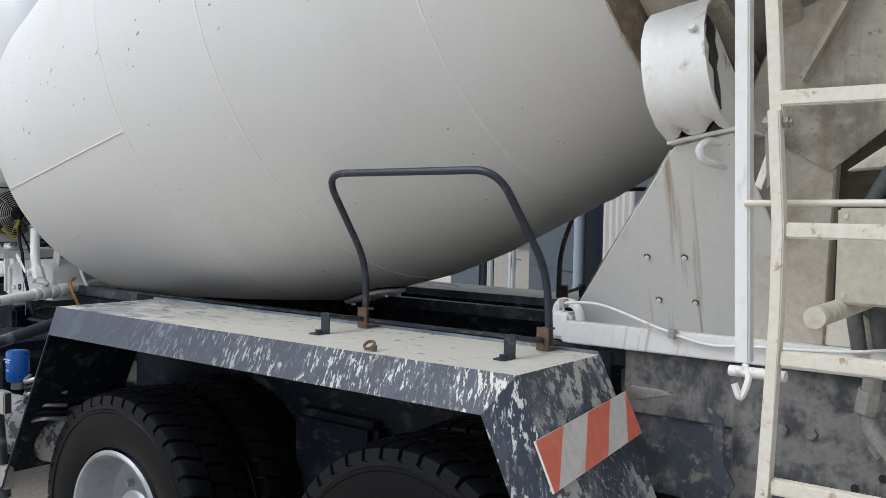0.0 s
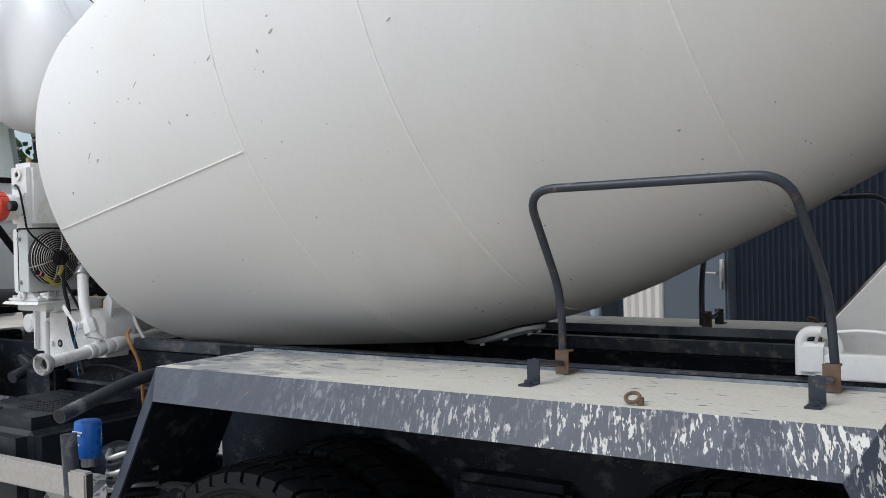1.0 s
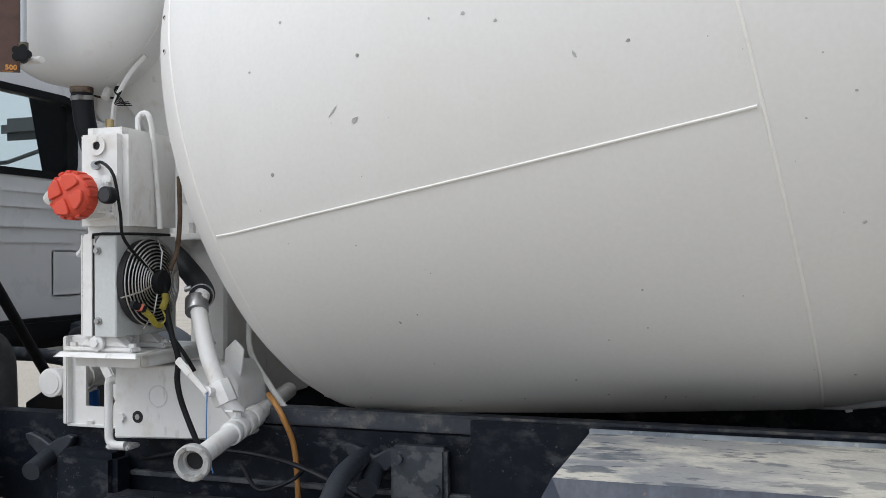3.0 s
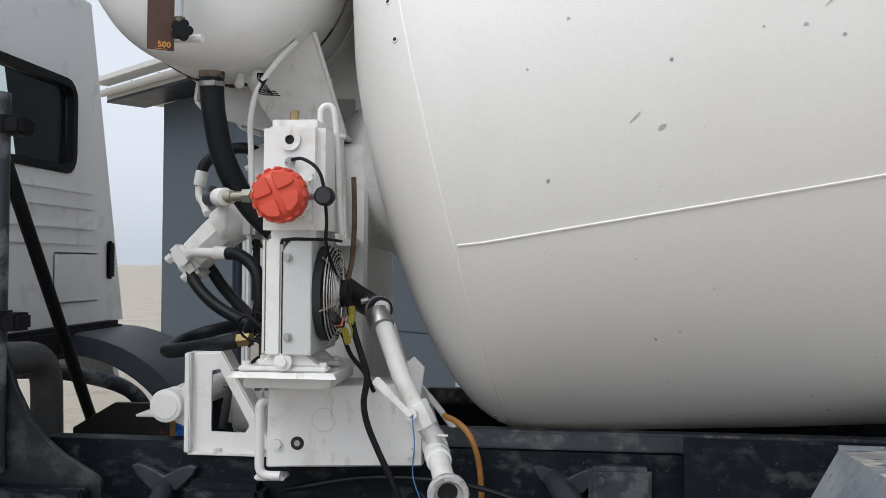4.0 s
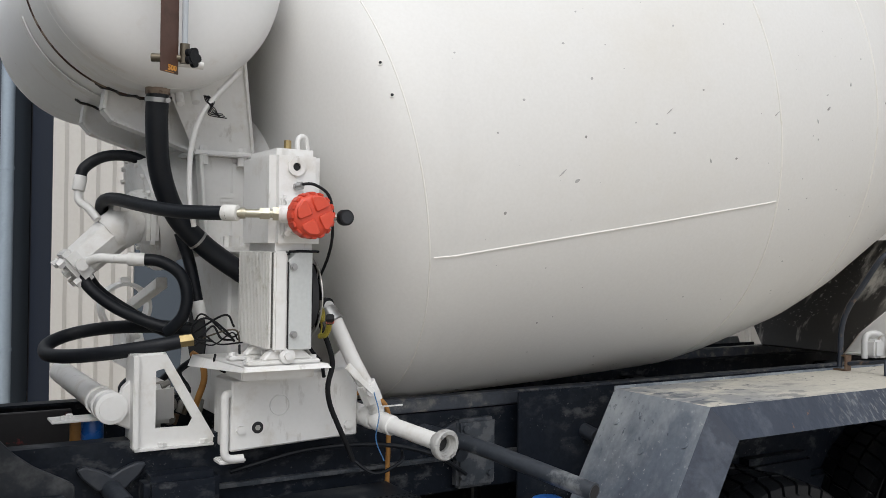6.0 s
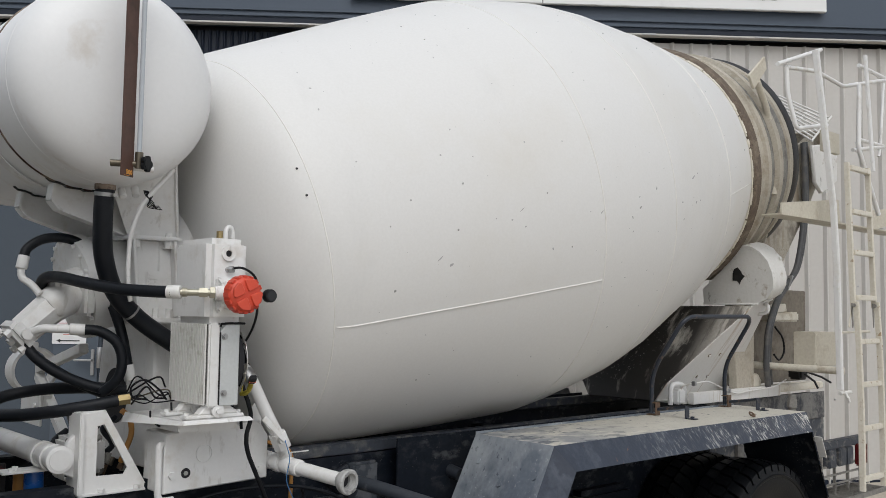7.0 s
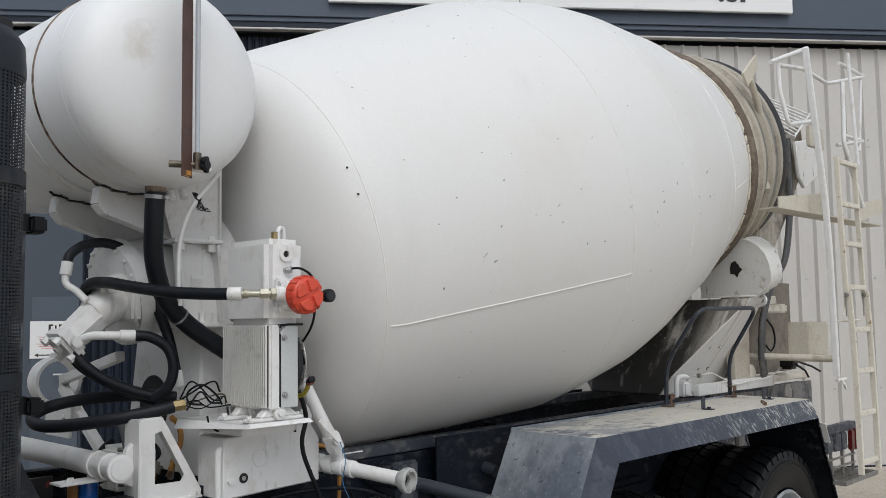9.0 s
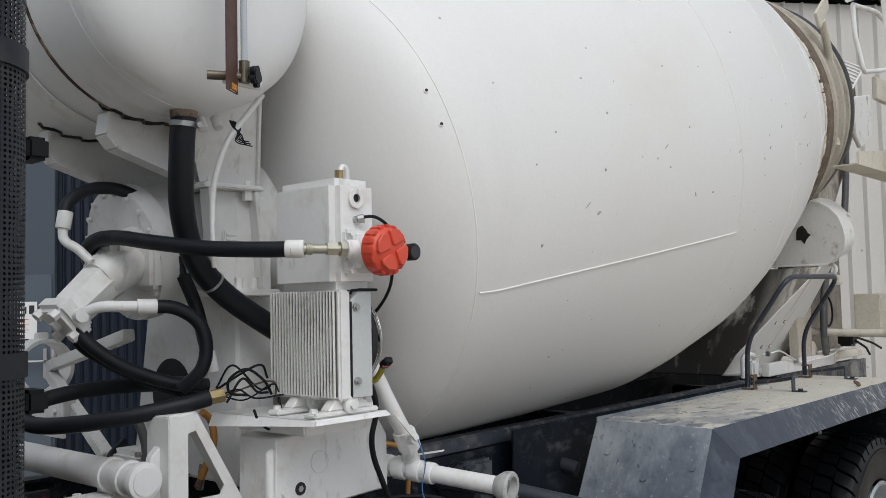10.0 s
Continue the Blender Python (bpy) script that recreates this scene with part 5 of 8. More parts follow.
def ridged(pts, r):
    c = curve_points(pts, 10)
    bm = tube(c, r * .72, 8)
    for p, q in zip(c, c[1:]):
        m = (p + q) / 2
        d = (q - p) * .28
        cyl(m - d, m + d, r, n=10, bm=bm)
    return part("cable_sleeve", bm, M_YELLOW, truck, "ridged yellow cable sleeve")


ridged([FC + Vector((.055, -.005, -.035)), FC + Vector((.06, -.012, -.055)), FC + Vector((.055, -.02, -.078))], .010)
ridged([FC + Vector((.045, -.095, -.075)), FC + Vector((.055, -.075, -.095)), FC + Vector((.055, -.05, -.118)), FC + Vector((.05, -.02, -.125))], .009)
bm = box(-.022, .022, -.012, .012, -.010, .010, .003, m=Matrix.Translation(FC + Vector((.042, -.112, -.066))) @ Matrix.Rotation(radians(70), 4, "Z") @ Matrix.Rotation(radians(25), 4, "Y"))
part("plug_socket", bm, M_BLACK, fan, "black cable plug")
part("plug_seal", box(-.004, .004, -.0125, .0125, -.0105, .0105, .001, m=Matrix.Translation(FC + Vector((.044, -.108, -.068))) @ Matrix.Rotation(radians(70), 4, "Z") @ Matrix.Rotation(radians(25), 4, "Y")), M_ORANGE, fan)
hose([FC + Vector((.055, -.02, -.078)), FC + Vector((.06, -.01, -.105)), FC + Vector((.05, -.02, -.125))], .0028, M_YELLOW, "yellow-green wire", "wire")

# feet and tray
for y in (2.505, 2.66):
    bm = box(-5.10, -4.87, y, y + .05, 1.508, 1.522, .004)
    prism([(-5.05, y + .005, 1.522), (-4.89, y + .005, 1.522), (-4.93, y + .005, 1.555), (-5.02, y + .005, 1.555)], (0, .04, 0), bm, .004)
    cyl((-4.98, y + .002, 1.535), (-4.98, y - .012, 1.535), .024, n=20, bm=bm, bevel=.003)
    cyl((-4.98, y - .010, 1.535), (-4.98, y - .020, 1.535), .012, n=6, bm=bm)
    bolt((-5.085, y + .025, 1.522), (0, 0, 1), .011, .01, bm)
    bolt((-4.885, y + .025, 1.522), (0, 0, 1), .011, .01, bm)
    part("foot", bm, M_WHITE, cooler, "cast white mounting foot")
bm = prism([(-5.145, 2.90, 1.498), (-5.11, 2.495, 1.498), (-4.85, 2.495, 1.498), (-4.845, 2.90, 1.498)], (0, 0, 0.008))
prism([(-5.11, 2.495, 1.506), (-4.85, 2.495, 1.506), (-4.842, 2.486, 1.494), (-5.122, 2.486, 1.494)], (0, .006, .002), bm)
prism([(-5.145, 2.90, 1.506), (-5.11, 2.495, 1.506), (-5.122, 2.486, 1.494), (-5.16, 2.90, 1.470)], (.006, 0, 0), bm)
box(-5.10, -4.87, 2.55, 2.85, 1.46, 1.498, .004, bm)
part("tray", bm, M_WHITE, truck, "folded white steel tray under the cooler")
# ---- valve box below the tray ----
bm = prism([(-5.082, 2.70, 1.222), (-4.648, 2.70, 1.238), (-4.648, 2.70, 1.40), (-4.69, 2.70, 1.462), (-5.078, 2.70, 1.440)], (0, .17, 0), None, .005)
vbox = part("valve_box", bm, M_WHITE, truck, "white sheet steel valve box")
part("sight_hole", cyl((-4.994, 2.6985, 1.291), (-4.994, 2.72, 1.291), .0185, n=24), M_DARK, vbox)
part("hole_bolt", cyl((-4.994, 2.6965, 1.291), (-4.994, 2.71, 1.291), .009, n=6), M_STEEL, vbox)
part("embossed_ring", tube([(-4.922 + .032 * math.cos(a), 2.6995, 1.357 + .032 * math.sin(a)) for a in np.linspace(0, 2 * math.pi, 33)], .0022, 6), M_WHITE, vbox)
for x, z in ((-5.05, 1.288), (-4.685, 1.275)):
    part("bolt", cyl((x, 2.70, z), (x, 2.688, z), .014, n=6), M_WHITE, vbox)
bm = tube(fillet([(-5.075, 2.72, 1.40), (-5.10, 2.70, 1.40), (-5.10, 2.70, 1.20), (-5.04, 2.70, 1.20)], .03), .013, 12)
box(-5.115, -5.03, 2.70, 2.76, 1.185, 1.20, .004, bm)
part("bent_handle", bm, M_WHITE, vbox, "bent white rod")
bm = prism([(-4.72, 2.74, 1.42), (-4.66, 2.74, 1.42), (-4.65, 2.74, 1.50), (-4.68, 2.74, 1.53), (-4.715, 2.74, 1.50)], (0, .01, 0), None, .002)
part("lifting_eye", bm, M_WHITE, vbox)
# ---- triangular bracket and cross tube ----
bm = bmesh.new()
outer = [(-5.345, 1.516), (-5.25, 1.52), (-5.098, 1.255), (-5.10, 1.236), (-5.345, 1.236)]
innr = [(-5.280, 1.470), (-5.256, 1.476), (-5.166, 1.315), (-5.178, 1.292), (-5.280, 1.294)]
vo = [[bm.verts.new((x, y, z)) for x, z in outer] for y in (2.815, 2.823)]
vi = [[bm.verts.new((x, y, z)) for x, z in innr] for y in (2.815, 2.823)]
for k in range(5):
    j = (k + 1) % 5
    bm.faces.new((vo[0][k], vo[0][j], vi[0][j], vi[0][k]))
    bm.faces.new((vo[1][k], vi[1][k], vi[1][j], vo[1][j]))
    bm.faces.new((vo[0][k], vo[1][k], vo[1][j], vo[0][j]))
    bm.faces.new((vi[0][k], vi[0][j], vi[1][j], vi[1][k]))
box(-5.352, -5.335, 2.79, 2.90, 1.236, 1.522, .003, bm)
prism([(-5.345, 2.823, 1.522), (-5.25, 2.823, 1.526), (-5.25, 2.823, 1.514), (-5.345, 2.823, 1.510)], (0, .07, 0), bm)
prism([(-5.25, 2.823, 1.526), (-5.092, 2.823, 1.250), (-5.104, 2.823, 1.246), (-5.26, 2.823, 1.516)], (0, .07, 0), bm)
box(-5.345, -5.10, 2.80, 2.90, 1.228, 1.237, .002, bm)
for x in (-5.26, -5.13):
    bolt((x, 2.81, 1.237), (0, 0, 1), .014, .012, bm)
part("triangular_bracket", bm, M_WHITE, truck, "white triangular plate bracket")
bm = cyl((-5.412, 2.805, 1.366), (-5.412, 3.75, 1.366), .041, n=32)
cyl((-5.412, 2.800, 1.366), (-5.412, 2.83, 1.366), .048, n=32, bm=bm, bevel=.004)
cyl((-5.412, 2.797, 1.366), (-5.412, 2.803, 1.366), .036, n=32, bm=bm)
xt = part("cross_tube", bm, M_WHITE, truck, "white cross tube with clamp bands")
for y in (2.88, 2.97):
    part("clamp_band", lathe([(-.008, .041), (-.008, .047), (.008, .047), (.008, .041)], 32, m=Matrix.Translation((-5.412, y, 1.366)) @ Matrix.Rotation(radians(90), 4, "Z")), M_WHITE, xt)
bm = prism([(-5.375, 2.835, 1.42), (-5.345, 2.835, 1.45), (-5.345, 2.835, 1.29), (-5.40, 2.835, 1.315)], (0, .03, 0), None, .004)
part("clamp_plate", bm, M_WHITE, xt)
bm = box(-5.56, -5.40, 2.93, 3.02, 1.31, 1.318, .002)
box(-5.43, -5.40, 2.93, 3.02, 1.318, 1.36, .002, bm)
bolt((-5.52, 2.96, 1.318), (0, 0, 1), .011, .01, bm)
bolt((-5.50, 2.99, 1.318), (0, 0, 1), .011, .01, bm)
part("tab", bm, M_WHITE, xt, "bolted white tab")
# small pump with its pipes between bracket and pedestal
bm = cyl((-5.25, 3.03, 1.305), (-5.25, 3.14, 1.305), .050, n=28, bevel=.006)
box(-5.305, -5.195, 3.05, 3.15, 1.33, 1.372, .006, bm)
box(-5.30, -5.20, 3.06, 3.20, 1.24, 1.33, .008, bm)
pump = part("small_pump", bm, M_WORNWHITE, truck, "grimy white pump behind the triangular bracket")
part("pump_boss", cyl((-5.25, 3.032, 1.305), (-5.25, 3.022, 1.305), .016, n=18, bevel=.002), M_WORNWHITE, pump)
part("pump_screw", cyl((-5.25, 3.023, 1.305), (-5.25, 3.017, 1.305), .007, n=6), M_STEEL, pump)
for a in (40, 140, 220, 320):
    part("pump_screw", cyl((-5.25 + .039 * math.cos(radians(a)), 3.031, 1.305 + .039 * math.sin(radians(a))), (-5.25 + .039 * math.cos(radians(a)), 3.024, 1.305 + .039 * math.sin(radians(a))), .006, n=6), M_STEEL, pump)
bm = cyl((-5.175, 3.04, 1.325), (-5.175, 3.14, 1.325), .024, n=16, bevel=.004)
cyl((-5.175, 3.05, 1.275), (-5.16, 3.14, 1.27), .020, n=14, bm=bm, bevel=.004)
part("pipe_union", bm, M_TAIL2, truck, "grimy pipe union")
bm = tube(fillet([(-5.315, 3.02, 1.40), (-5.24, 3.02, 1.392), (-5.20, 3.03, 1.405), (-5.165, 3.04, 1.36)], .02, 4), .008, 10)
cyl((-5.215, 3.018, 1.392), (-5.185, 3.024, 1.402), .012, n=6, bm=bm)
part("pump_pipe", bm, M_TAIL2, truck, "thin grimy steel pipe")
part("pump_hose", tube(curve_points([(-5.30, 3.04, 1.50), (-5.285, 3.02, 1.42), (-5.30, 3.0, 1.34), (-5.31, 3.0, 1.27)], 8), .013, 12), M_GREYHOSE, truck, "dull grey rubber hose")
part("yellow_hose", tube(curve_points([(-5.12, 2.99, 1.50), (-5.085, 3.0, 1.47), (-5.075, 3.0, 1.41), (-5.09, 3.01, 1.35), (-5.10, 3.03, 1.30)], 8), .011, 12), M_OCHRE, truck, "dull yellow hose")
for k in range(5):
    x = -5.16 + .022 * k
    part("pipe_fitting", cyl((x, 3.06 + .02 * (k % 3), 1.255 + .012 * ((k * 3) % 4)), (x + .012, 3.06 + .02 * (k % 3), 1.29 + .02 * ((k * 2) % 3)), .011, n=6, bevel=.002), (M_RUST2, M_TAIL2, M_BRONZE)[k % 3], truck, "grimy pipe fitting")
for k, (x, z, y) in enumerate(((-5.335, 1.262, 3.16), (-5.19, 1.262, 3.22), (-5.14, 1.30, 3.17))):
    part("oily_hose", tube(curve_points([(x, y, z), (x + .05, y - .03, z + .05), (x + .03, y + .02, z + .11), (x + .09, y + .05, z + .15)], 6), .012, 10), M_HOSE, truck, "oily black hose")
# far band clamp and braces
BR = Matrix.Translation((-5.11, 4.06, 1.595)) @ Matrix.Rotation(radians(92), 4, "Z")
bm = lathe([(-.045, .093), (-.045, .107), (.045, .107), (.045, .093), (-.045, .093)], 40, m=BR)
box(-.02, .02, -.02, .02, .10, .13, .004, bm, BR)
part("band_clamp", bm, M_WHITE, truck, "open white band clamp")
part("brace", box(0, .62, -.02, .02, -.02, .02, .003, m=look((-5.09, 4.02, 1.6), (-5.115, 3.42, 1.72)) @ Matrix.Rotation(radians(90), 4, "Y")), M_WHITE, truck, "white square brace")
part("brace", box(0, .55, -.02, .02, -.02, .02, .003, m=look((-5.09, 4.02, 1.57), (-5.12, 3.6, 1.35)) @ Matrix.Rotation(radians(90), 4, "Y")), M_WHITE, truck, "white square brace")
bm = box(-5.155, -5.10, 3.80, 4.02, 1.40, 1.50, .006)
box(-5.16, -5.148, 3.78, 4.04, 1.36, 1.512, .003, bm)
bolt((-5.16, 3.84, 1.45), (-1, 0, 0), .012, .01, bm)
part("clamp_upright", bm, M_WHITE, truck, "white plate carrying the band clamp")
# blocks seen through the bracket
part("valve_block", box(-5.30, -5.17, 3.0, 3.2, 1.27, 1.40, .015), M_WHITE, truck)
part("oil_filter", cyl((-5.428, 3.01, 1.15), (-5.428, 3.01, 1.315), .034, n=28, bevel=.006), M_BLUE, truck, "blue oil filter canister")
part("filter_band", cyl((-5.472, 3.03, 1.15), (-5.472, 3.03, 1.31), .02, n=20), M_OCHRE, truck)
# red-spattered cross channel behind the cab
bm = prism([(-5.93, 3.25, 1.17), (-5.93, 3.25, 1.21), (-5.78, 3.25, 1.30), (-5.45, 3.25, 1.30), (-5.45, 3.25, 1.17)], (0, .02, 0), None, .003)
part("cross_channel", bm, M_REDSPLASH, truck, "dark channel with peeling red paint")

# ---- white water pipe with ball valves and coupling ----
bm = tube(fillet([(-4.765, 2.70, 1.665), (-4.76, 2.665, 1.64), (-4.70, 2.628, 1.49), (-4.645, 2.612, 1.385), (-4.61, 2.64, 1.325)], .03), .0245, 20)
wp = part("water_pipe", bm, M_WHITE, truck, "white water pipe with ball valves and hose coupling")
part("collar", cyl((-4.775, 2.685, 1.652), (-4.755, 2.655, 1.615), .034, n=24, bevel=.003), M_STEEL, wp, "steel hose collar")
bm = cyl((-4.662, 2.617, 1.42), (-4.632, 2.617, 1.36), .035, n=8, bevel=.004)
cyl((-4.66, 2.60, 1.395), (-4.665, 2.565, 1.40), .016, n=10, bm=bm)
part("ball_valve", bm, M_WHITE, wp)
bm = prism([(-4.668, 2.556, 1.392), (-4.656, 2.556, 1.402), (-4.742, 2.556, 1.486), (-4.756, 2.556, 1.474)], (0, .005, 0), None, .001)
box(-.03, .03, -.0035, .0035, -.012, .012, .003, bm, Matrix.Translation((-4.735, 2.558, 1.468)) @ Matrix.Rotation(radians(44), 4, "Y"))
part("lever", bm, M_WHITE, wp, "white valve lever")
A, B = Vector((-4.69, 3.10, 1.328)), Vector((-4.5415, 2.305, 1.264))
u = (B - A).normalized()
bm = cyl(A, B - u * .04, .0265, n=24)
for k, (c, r, w) in enumerate(((.45, .034, .03), (.53, .036, .022), (.60, .034, .02), (.66, .033, .016), (.42, .03, .012))):
    cyl(A + (B - A) * c - u * w, A + (B - A) * c + u * w, r, n=10 if k == 1 else 24, bm=bm, bevel=.004)
hp = part("branch_pipe", bm, M_WHITE, wp)
bm = lathe([(0, .03), (.02, .043), (.03, .047), (.045, .0475), (.05, .044), (.05, .034), (.03, .030), (.03, .0235), (.0, .0235)], 36, m=Matrix.Translation(B - u * .045) @ u.to_track_quat("X", "Z").to_matrix().to_4x4())
part("coupling", bm, M_SCUFF, wp, "worn claw coupling")
CPM = Matrix.Translation(B) @ u.to_track_quat("X", "Z").to_matrix().to_4x4()
for k in range(2):
    a = math.pi * k + .6
    part("claw", box(-.012, .012, -.012, .012, .034, .043, .003, m=CPM @ Matrix.Rotation(a, 4, "X")), M_STEEL, wp)
part("bore", cyl(B - u * .03, B - u * .026, .0232, n=24), M_DARK, wp)
c0 = A + (B - A) * .60
bm = cyl(c0, c0 + Vector((0, 0, .05)), .012, n=10)
prism([c0 + Vector((-.01, 0, .046)), c0 + Vector((.01, 0, .046)), c0 + Vector((.035, -.085, .062)), c0 + Vector((.01, -.085, .062))], (0, 0, .005), bm)
part("lever", bm, M_WHITE, wp, "white valve lever")
part("blue_wire", tube(curve_points([(-4.66, 2.56, 1.40), (-4.65, 2.54, 1.33), (-4.655, 2.55, 1.25), (-4.63, 2.54, 1.18)], 6), .0018, 6), M_BLUEW, wp)
part("grey_pipe", tube(curve_points([(-4.78, 3.0, 1.60), (-4.72, 2.9, 1.48), (-4.63, 2.86, 1.38), (-4.575, 2.86, 1.31)], 8), .009, 10), M_WHITE, truck, "thin pale pipe")
part("brown_pipe", tube(curve_points([(-4.60, 2.80, 1.36), (-4.55, 2.745, 1.345), (-4.515, 2.735, 1.30), (-4.495, 2.765, 1.2), (-4.49, 2.78, 1.0)], 8), .0085, 10), M_OCHRE, truck, "orange-brown plastic pipe")
hose([(-4.845, 2.62, 1.72), (-4.825, 2.61, 1.62), (-4.80, 2.60, 1.545), (-4.785, 2.605, 1.488), (-4.795, 2.615, 1.42), (-4.785, 2.62, 1.36), (-4.755, 2.62, 1.29), (-4.722, 2.62, 1.222), (-4.70, 2.62, 1.17)], .0085, M_BLACK, "black sheathed cable hanging loose", "cable")
hose([(-4.86, 2.64, 1.60), (-4.84, 2.66, 1.54), (-4.80, 2.66, 1.49), (-4.78, 2.68, 1.44)], .006, M_BLACK, "black cable", "cable")
hose([(-4.965, 2.47, 2.04), (-4.92, 2.45, 2.04), (-4.875, 2.44, 2.0), (-4.862, 2.45, 1.90), (-4.866, 2.47, 1.83), (-4.86, 2.55, 1.76), (-4.85, 2.62, 1.72)], .0045, M_BLACK, "black sensor cable", "cable")
hose([(-4.845, 2.70, 2.02), (-4.842, 2.70, 1.9), (-4.845, 2.69, 1.80), (-4.85, 2.66, 1.74)], .007, M_RUST2, "brown cable", "cable")
hose([(-5.035, 2.80, 2.42), (-5.09, 2.79, 2.36), (-5.15, 2.80, 2.28), (-5.175, 2.82, 2.20), (-5.18, 2.84, 2.12), (-5.175, 2.85, 2.0), (-5.155, 2.87, 1.92)], .0085, M_WHITE, "thin white-painted pipe", "thin_pipe")
for k in range(6):
    hose([(-5.15 + .003 * k, 2.80, 2.33), (-5.145 + .005 * k, 2.79, 2.31), (-5.12 - .004 * k, 2.785, 2.29 - .004 * k), (-5.11 + .006 * k, 2.79, 2.275 - .006 * (k % 3))], .0018, M_BLACK, "thin black wire ends", "wire")
for x, z in ((-5.215, 2.315), (-5.165, 2.325)):
    part("drain_plug", cyl((x, 2.85, z + .02), (x, 2.83, z - .015), .014, n=12, bevel=.002), M_WHITE, tank)

# ---- under-frame: brackets, tool box, silencer pipe ----
def winged_bracket(x, y, z, parent=truck):
    bm = tube([(x, y + .12, z - .02), (x, y, z - .03), (x + .02, y - .10, z - .055)], .03, 14)
    prism([(x - .10, y, z + .040), (x - .075, y, z + .046), (x - .03, y, z + .030), (x, y, z + .012), (x + .03, y, z + .030), (x + .075, y, z + .046), (x + .10, y, z + .040), (x + .085, y, z + .012), (x + .04, y, z - .03), (x - .04, y, z - .03), (x - .085, y, z + .012)], (0, .03, 0), bm, .005)
    return part("winged_bracket", bm, M_CASTING, parent, "worn winged casting on the chassis rail")


winged_bracket(-4.255, 2.79, 1.185)
winged_bracket(-5.41, 2.79, 1.155)
winged_bracket(-3.632, 2.79, 1.191)
bm = box(-4.20, -4.03, 2.775, 2.825, 0.98, 1.235, .012)
for x, z in ((-4.18, 1.03), (-4.06, 1.03), (-4.06, 1.12), (-4.17, 1.2)):
    bolt((x, 2.775, z), (0, -1, 0), .014, .014, bm)
part("spring_hanger", bm, M_FRAME2, truck, "bolted black hanger plate")
part("hanger_box", box(-5.33, -5.10, 2.72, 2.822, 0.95, 1.165, .02), M_FRAME, truck)
part("air_pipe", tube(curve_points([(-5.05, 2.79, 1.14), (-4.80, 2.76, 1.19), (-4.55, 2.72, 1.19), (-4.35, 2.70, 1.14), (-4.2, 2.72, 1.05)], 8), .008, 8), M_HOSE, truck)
part("air_pipe", tube(curve_points([(-4.66, 2.74, 1.16), (-4.58, 2.70, 1.10), (-4.48, 2.70, 1.13), (-4.45, 2.75, 1.16)], 8), .006, 8), M_HOSE, truck)
part("frame_lip", box(-5.1, -3.9, 2.80, 2.824, 1.085, 1.10, .003), M_FRAME2, truck)
# ribbed black box with a perforated lid
bm = box(-5.14, -4.44, 2.16, 2.82, 0.42, 1.055, .07, seg=5)
tool = part("battery_box", bm, M_BOXPL, truck, "dusty black plastic battery box")
rgx = random.Random(8)
for i in range(14):
    for j in range(8):
        part_x, part_y = -4.80 + i * .022, 2.36 + j * .03
        if i == 0 and j == 0:
            shared["dot"] = part("lid_stud", cyl((0, 0, 0), (0, 0, .004), .005, n=6), M_BLACK, None).data
            bpy.data.objects.remove(bpy.data.objects["lid_stud"])
        ob = new("lid_stud", shared["dot"])
        ob.matrix_world = Matrix.Translation((part_x, part_y, 1.0535))
        ob.parent = tool
for y in (2.30, 2.48, 2.66):
    part("lid_rib", box(-5.08, -4.84, y, y + .012, 1.052, 1.062, .003), M_BOXPL, tool)
# black tube that carries the fender, and its upright
bm = tube(fillet([(-4.30, 2.85, 1.19), (-4.265, 2.58, 1.19), (-4.13, 2.105, 1.118)], .12, 8), .028, 20)
fb2 = part("support_tube", bm, M_TUBEBK, truck, "scuffed black steel tube, its end open")
part("tube_mouth", cyl((-4.133, 2.116, 1.1197), (-4.1297, 2.104, 1.1178), .022, n=18), M_DARK, fb2)
part("upright_tube", tube([(-4.07, 2.10, 1.06), (-4.05, 2.10, .8), (-3.99, 2.10, .45)], .03, 16), M_TUBEBK, truck, "black upright tube")
part("side_bar", box(-5.6, -3.945, 2.075, 2.115, .832, .932, .006), M_ALU2, truck, "dull aluminium side guard rail")
part("bar_mouth", box(-3.947, -3.9435, 2.082, 2.108, .838, .926, 0), M_DARK, truck)
part("side_bar", box(-5.6, -3.93, 2.075, 2.115, .50, .60, .006), M_ALU2, truck, "dull aluminium side guard rail")
bm = cyl((-4.185, 2.265, .925), (-4.185, 2.265, 1.072), .052, n=32, bevel=.012)
flt = part("fuel_filter", bm, M_BLUE, truck, "blue fuel filter canister with faded print")
for z, w in ((1.03, .03), (1.018, .02), (.98, .012)):
    part("print_bar", box(-4.18 - w, -4.18 + w, 2.2115, 2.214, z, z + .006, 0), M_PALE, flt)
part("filter_foot", cyl((-4.185, 2.265, .89), (-4.185, 2.265, .926), .03, n=16), M_STEEL, flt)
for k in range(7):
    z = .80 + .03 * k
    hose([(-3.99, 2.22, z), (-3.93, 2.17, z - .01), (-3.86, 2.20, z + .01), (-3.82, 2.3, z)], .011, M_HOSE if k % 2 else M_STEEL, "small fuel line", "fuel_line")
part("air_vessel", cyl((-4.38, 2.28, .70), (-3.75, 2.40, .70), .14, n=32, bevel=.04), M_OLDGREY, truck, "flaking grey air vessel")
part("air_vessel", cyl((-4.40, 2.52, .80), (-3.85, 2.55, .80), .12, n=28, bevel=.04), M_FRAME, truck, "black air vessel")
part("side_lamp", box(-4.16, -4.07, 2.07, 2.09, .775, .815, .006), M_AMBERL, truck, "orange side marker lamp")

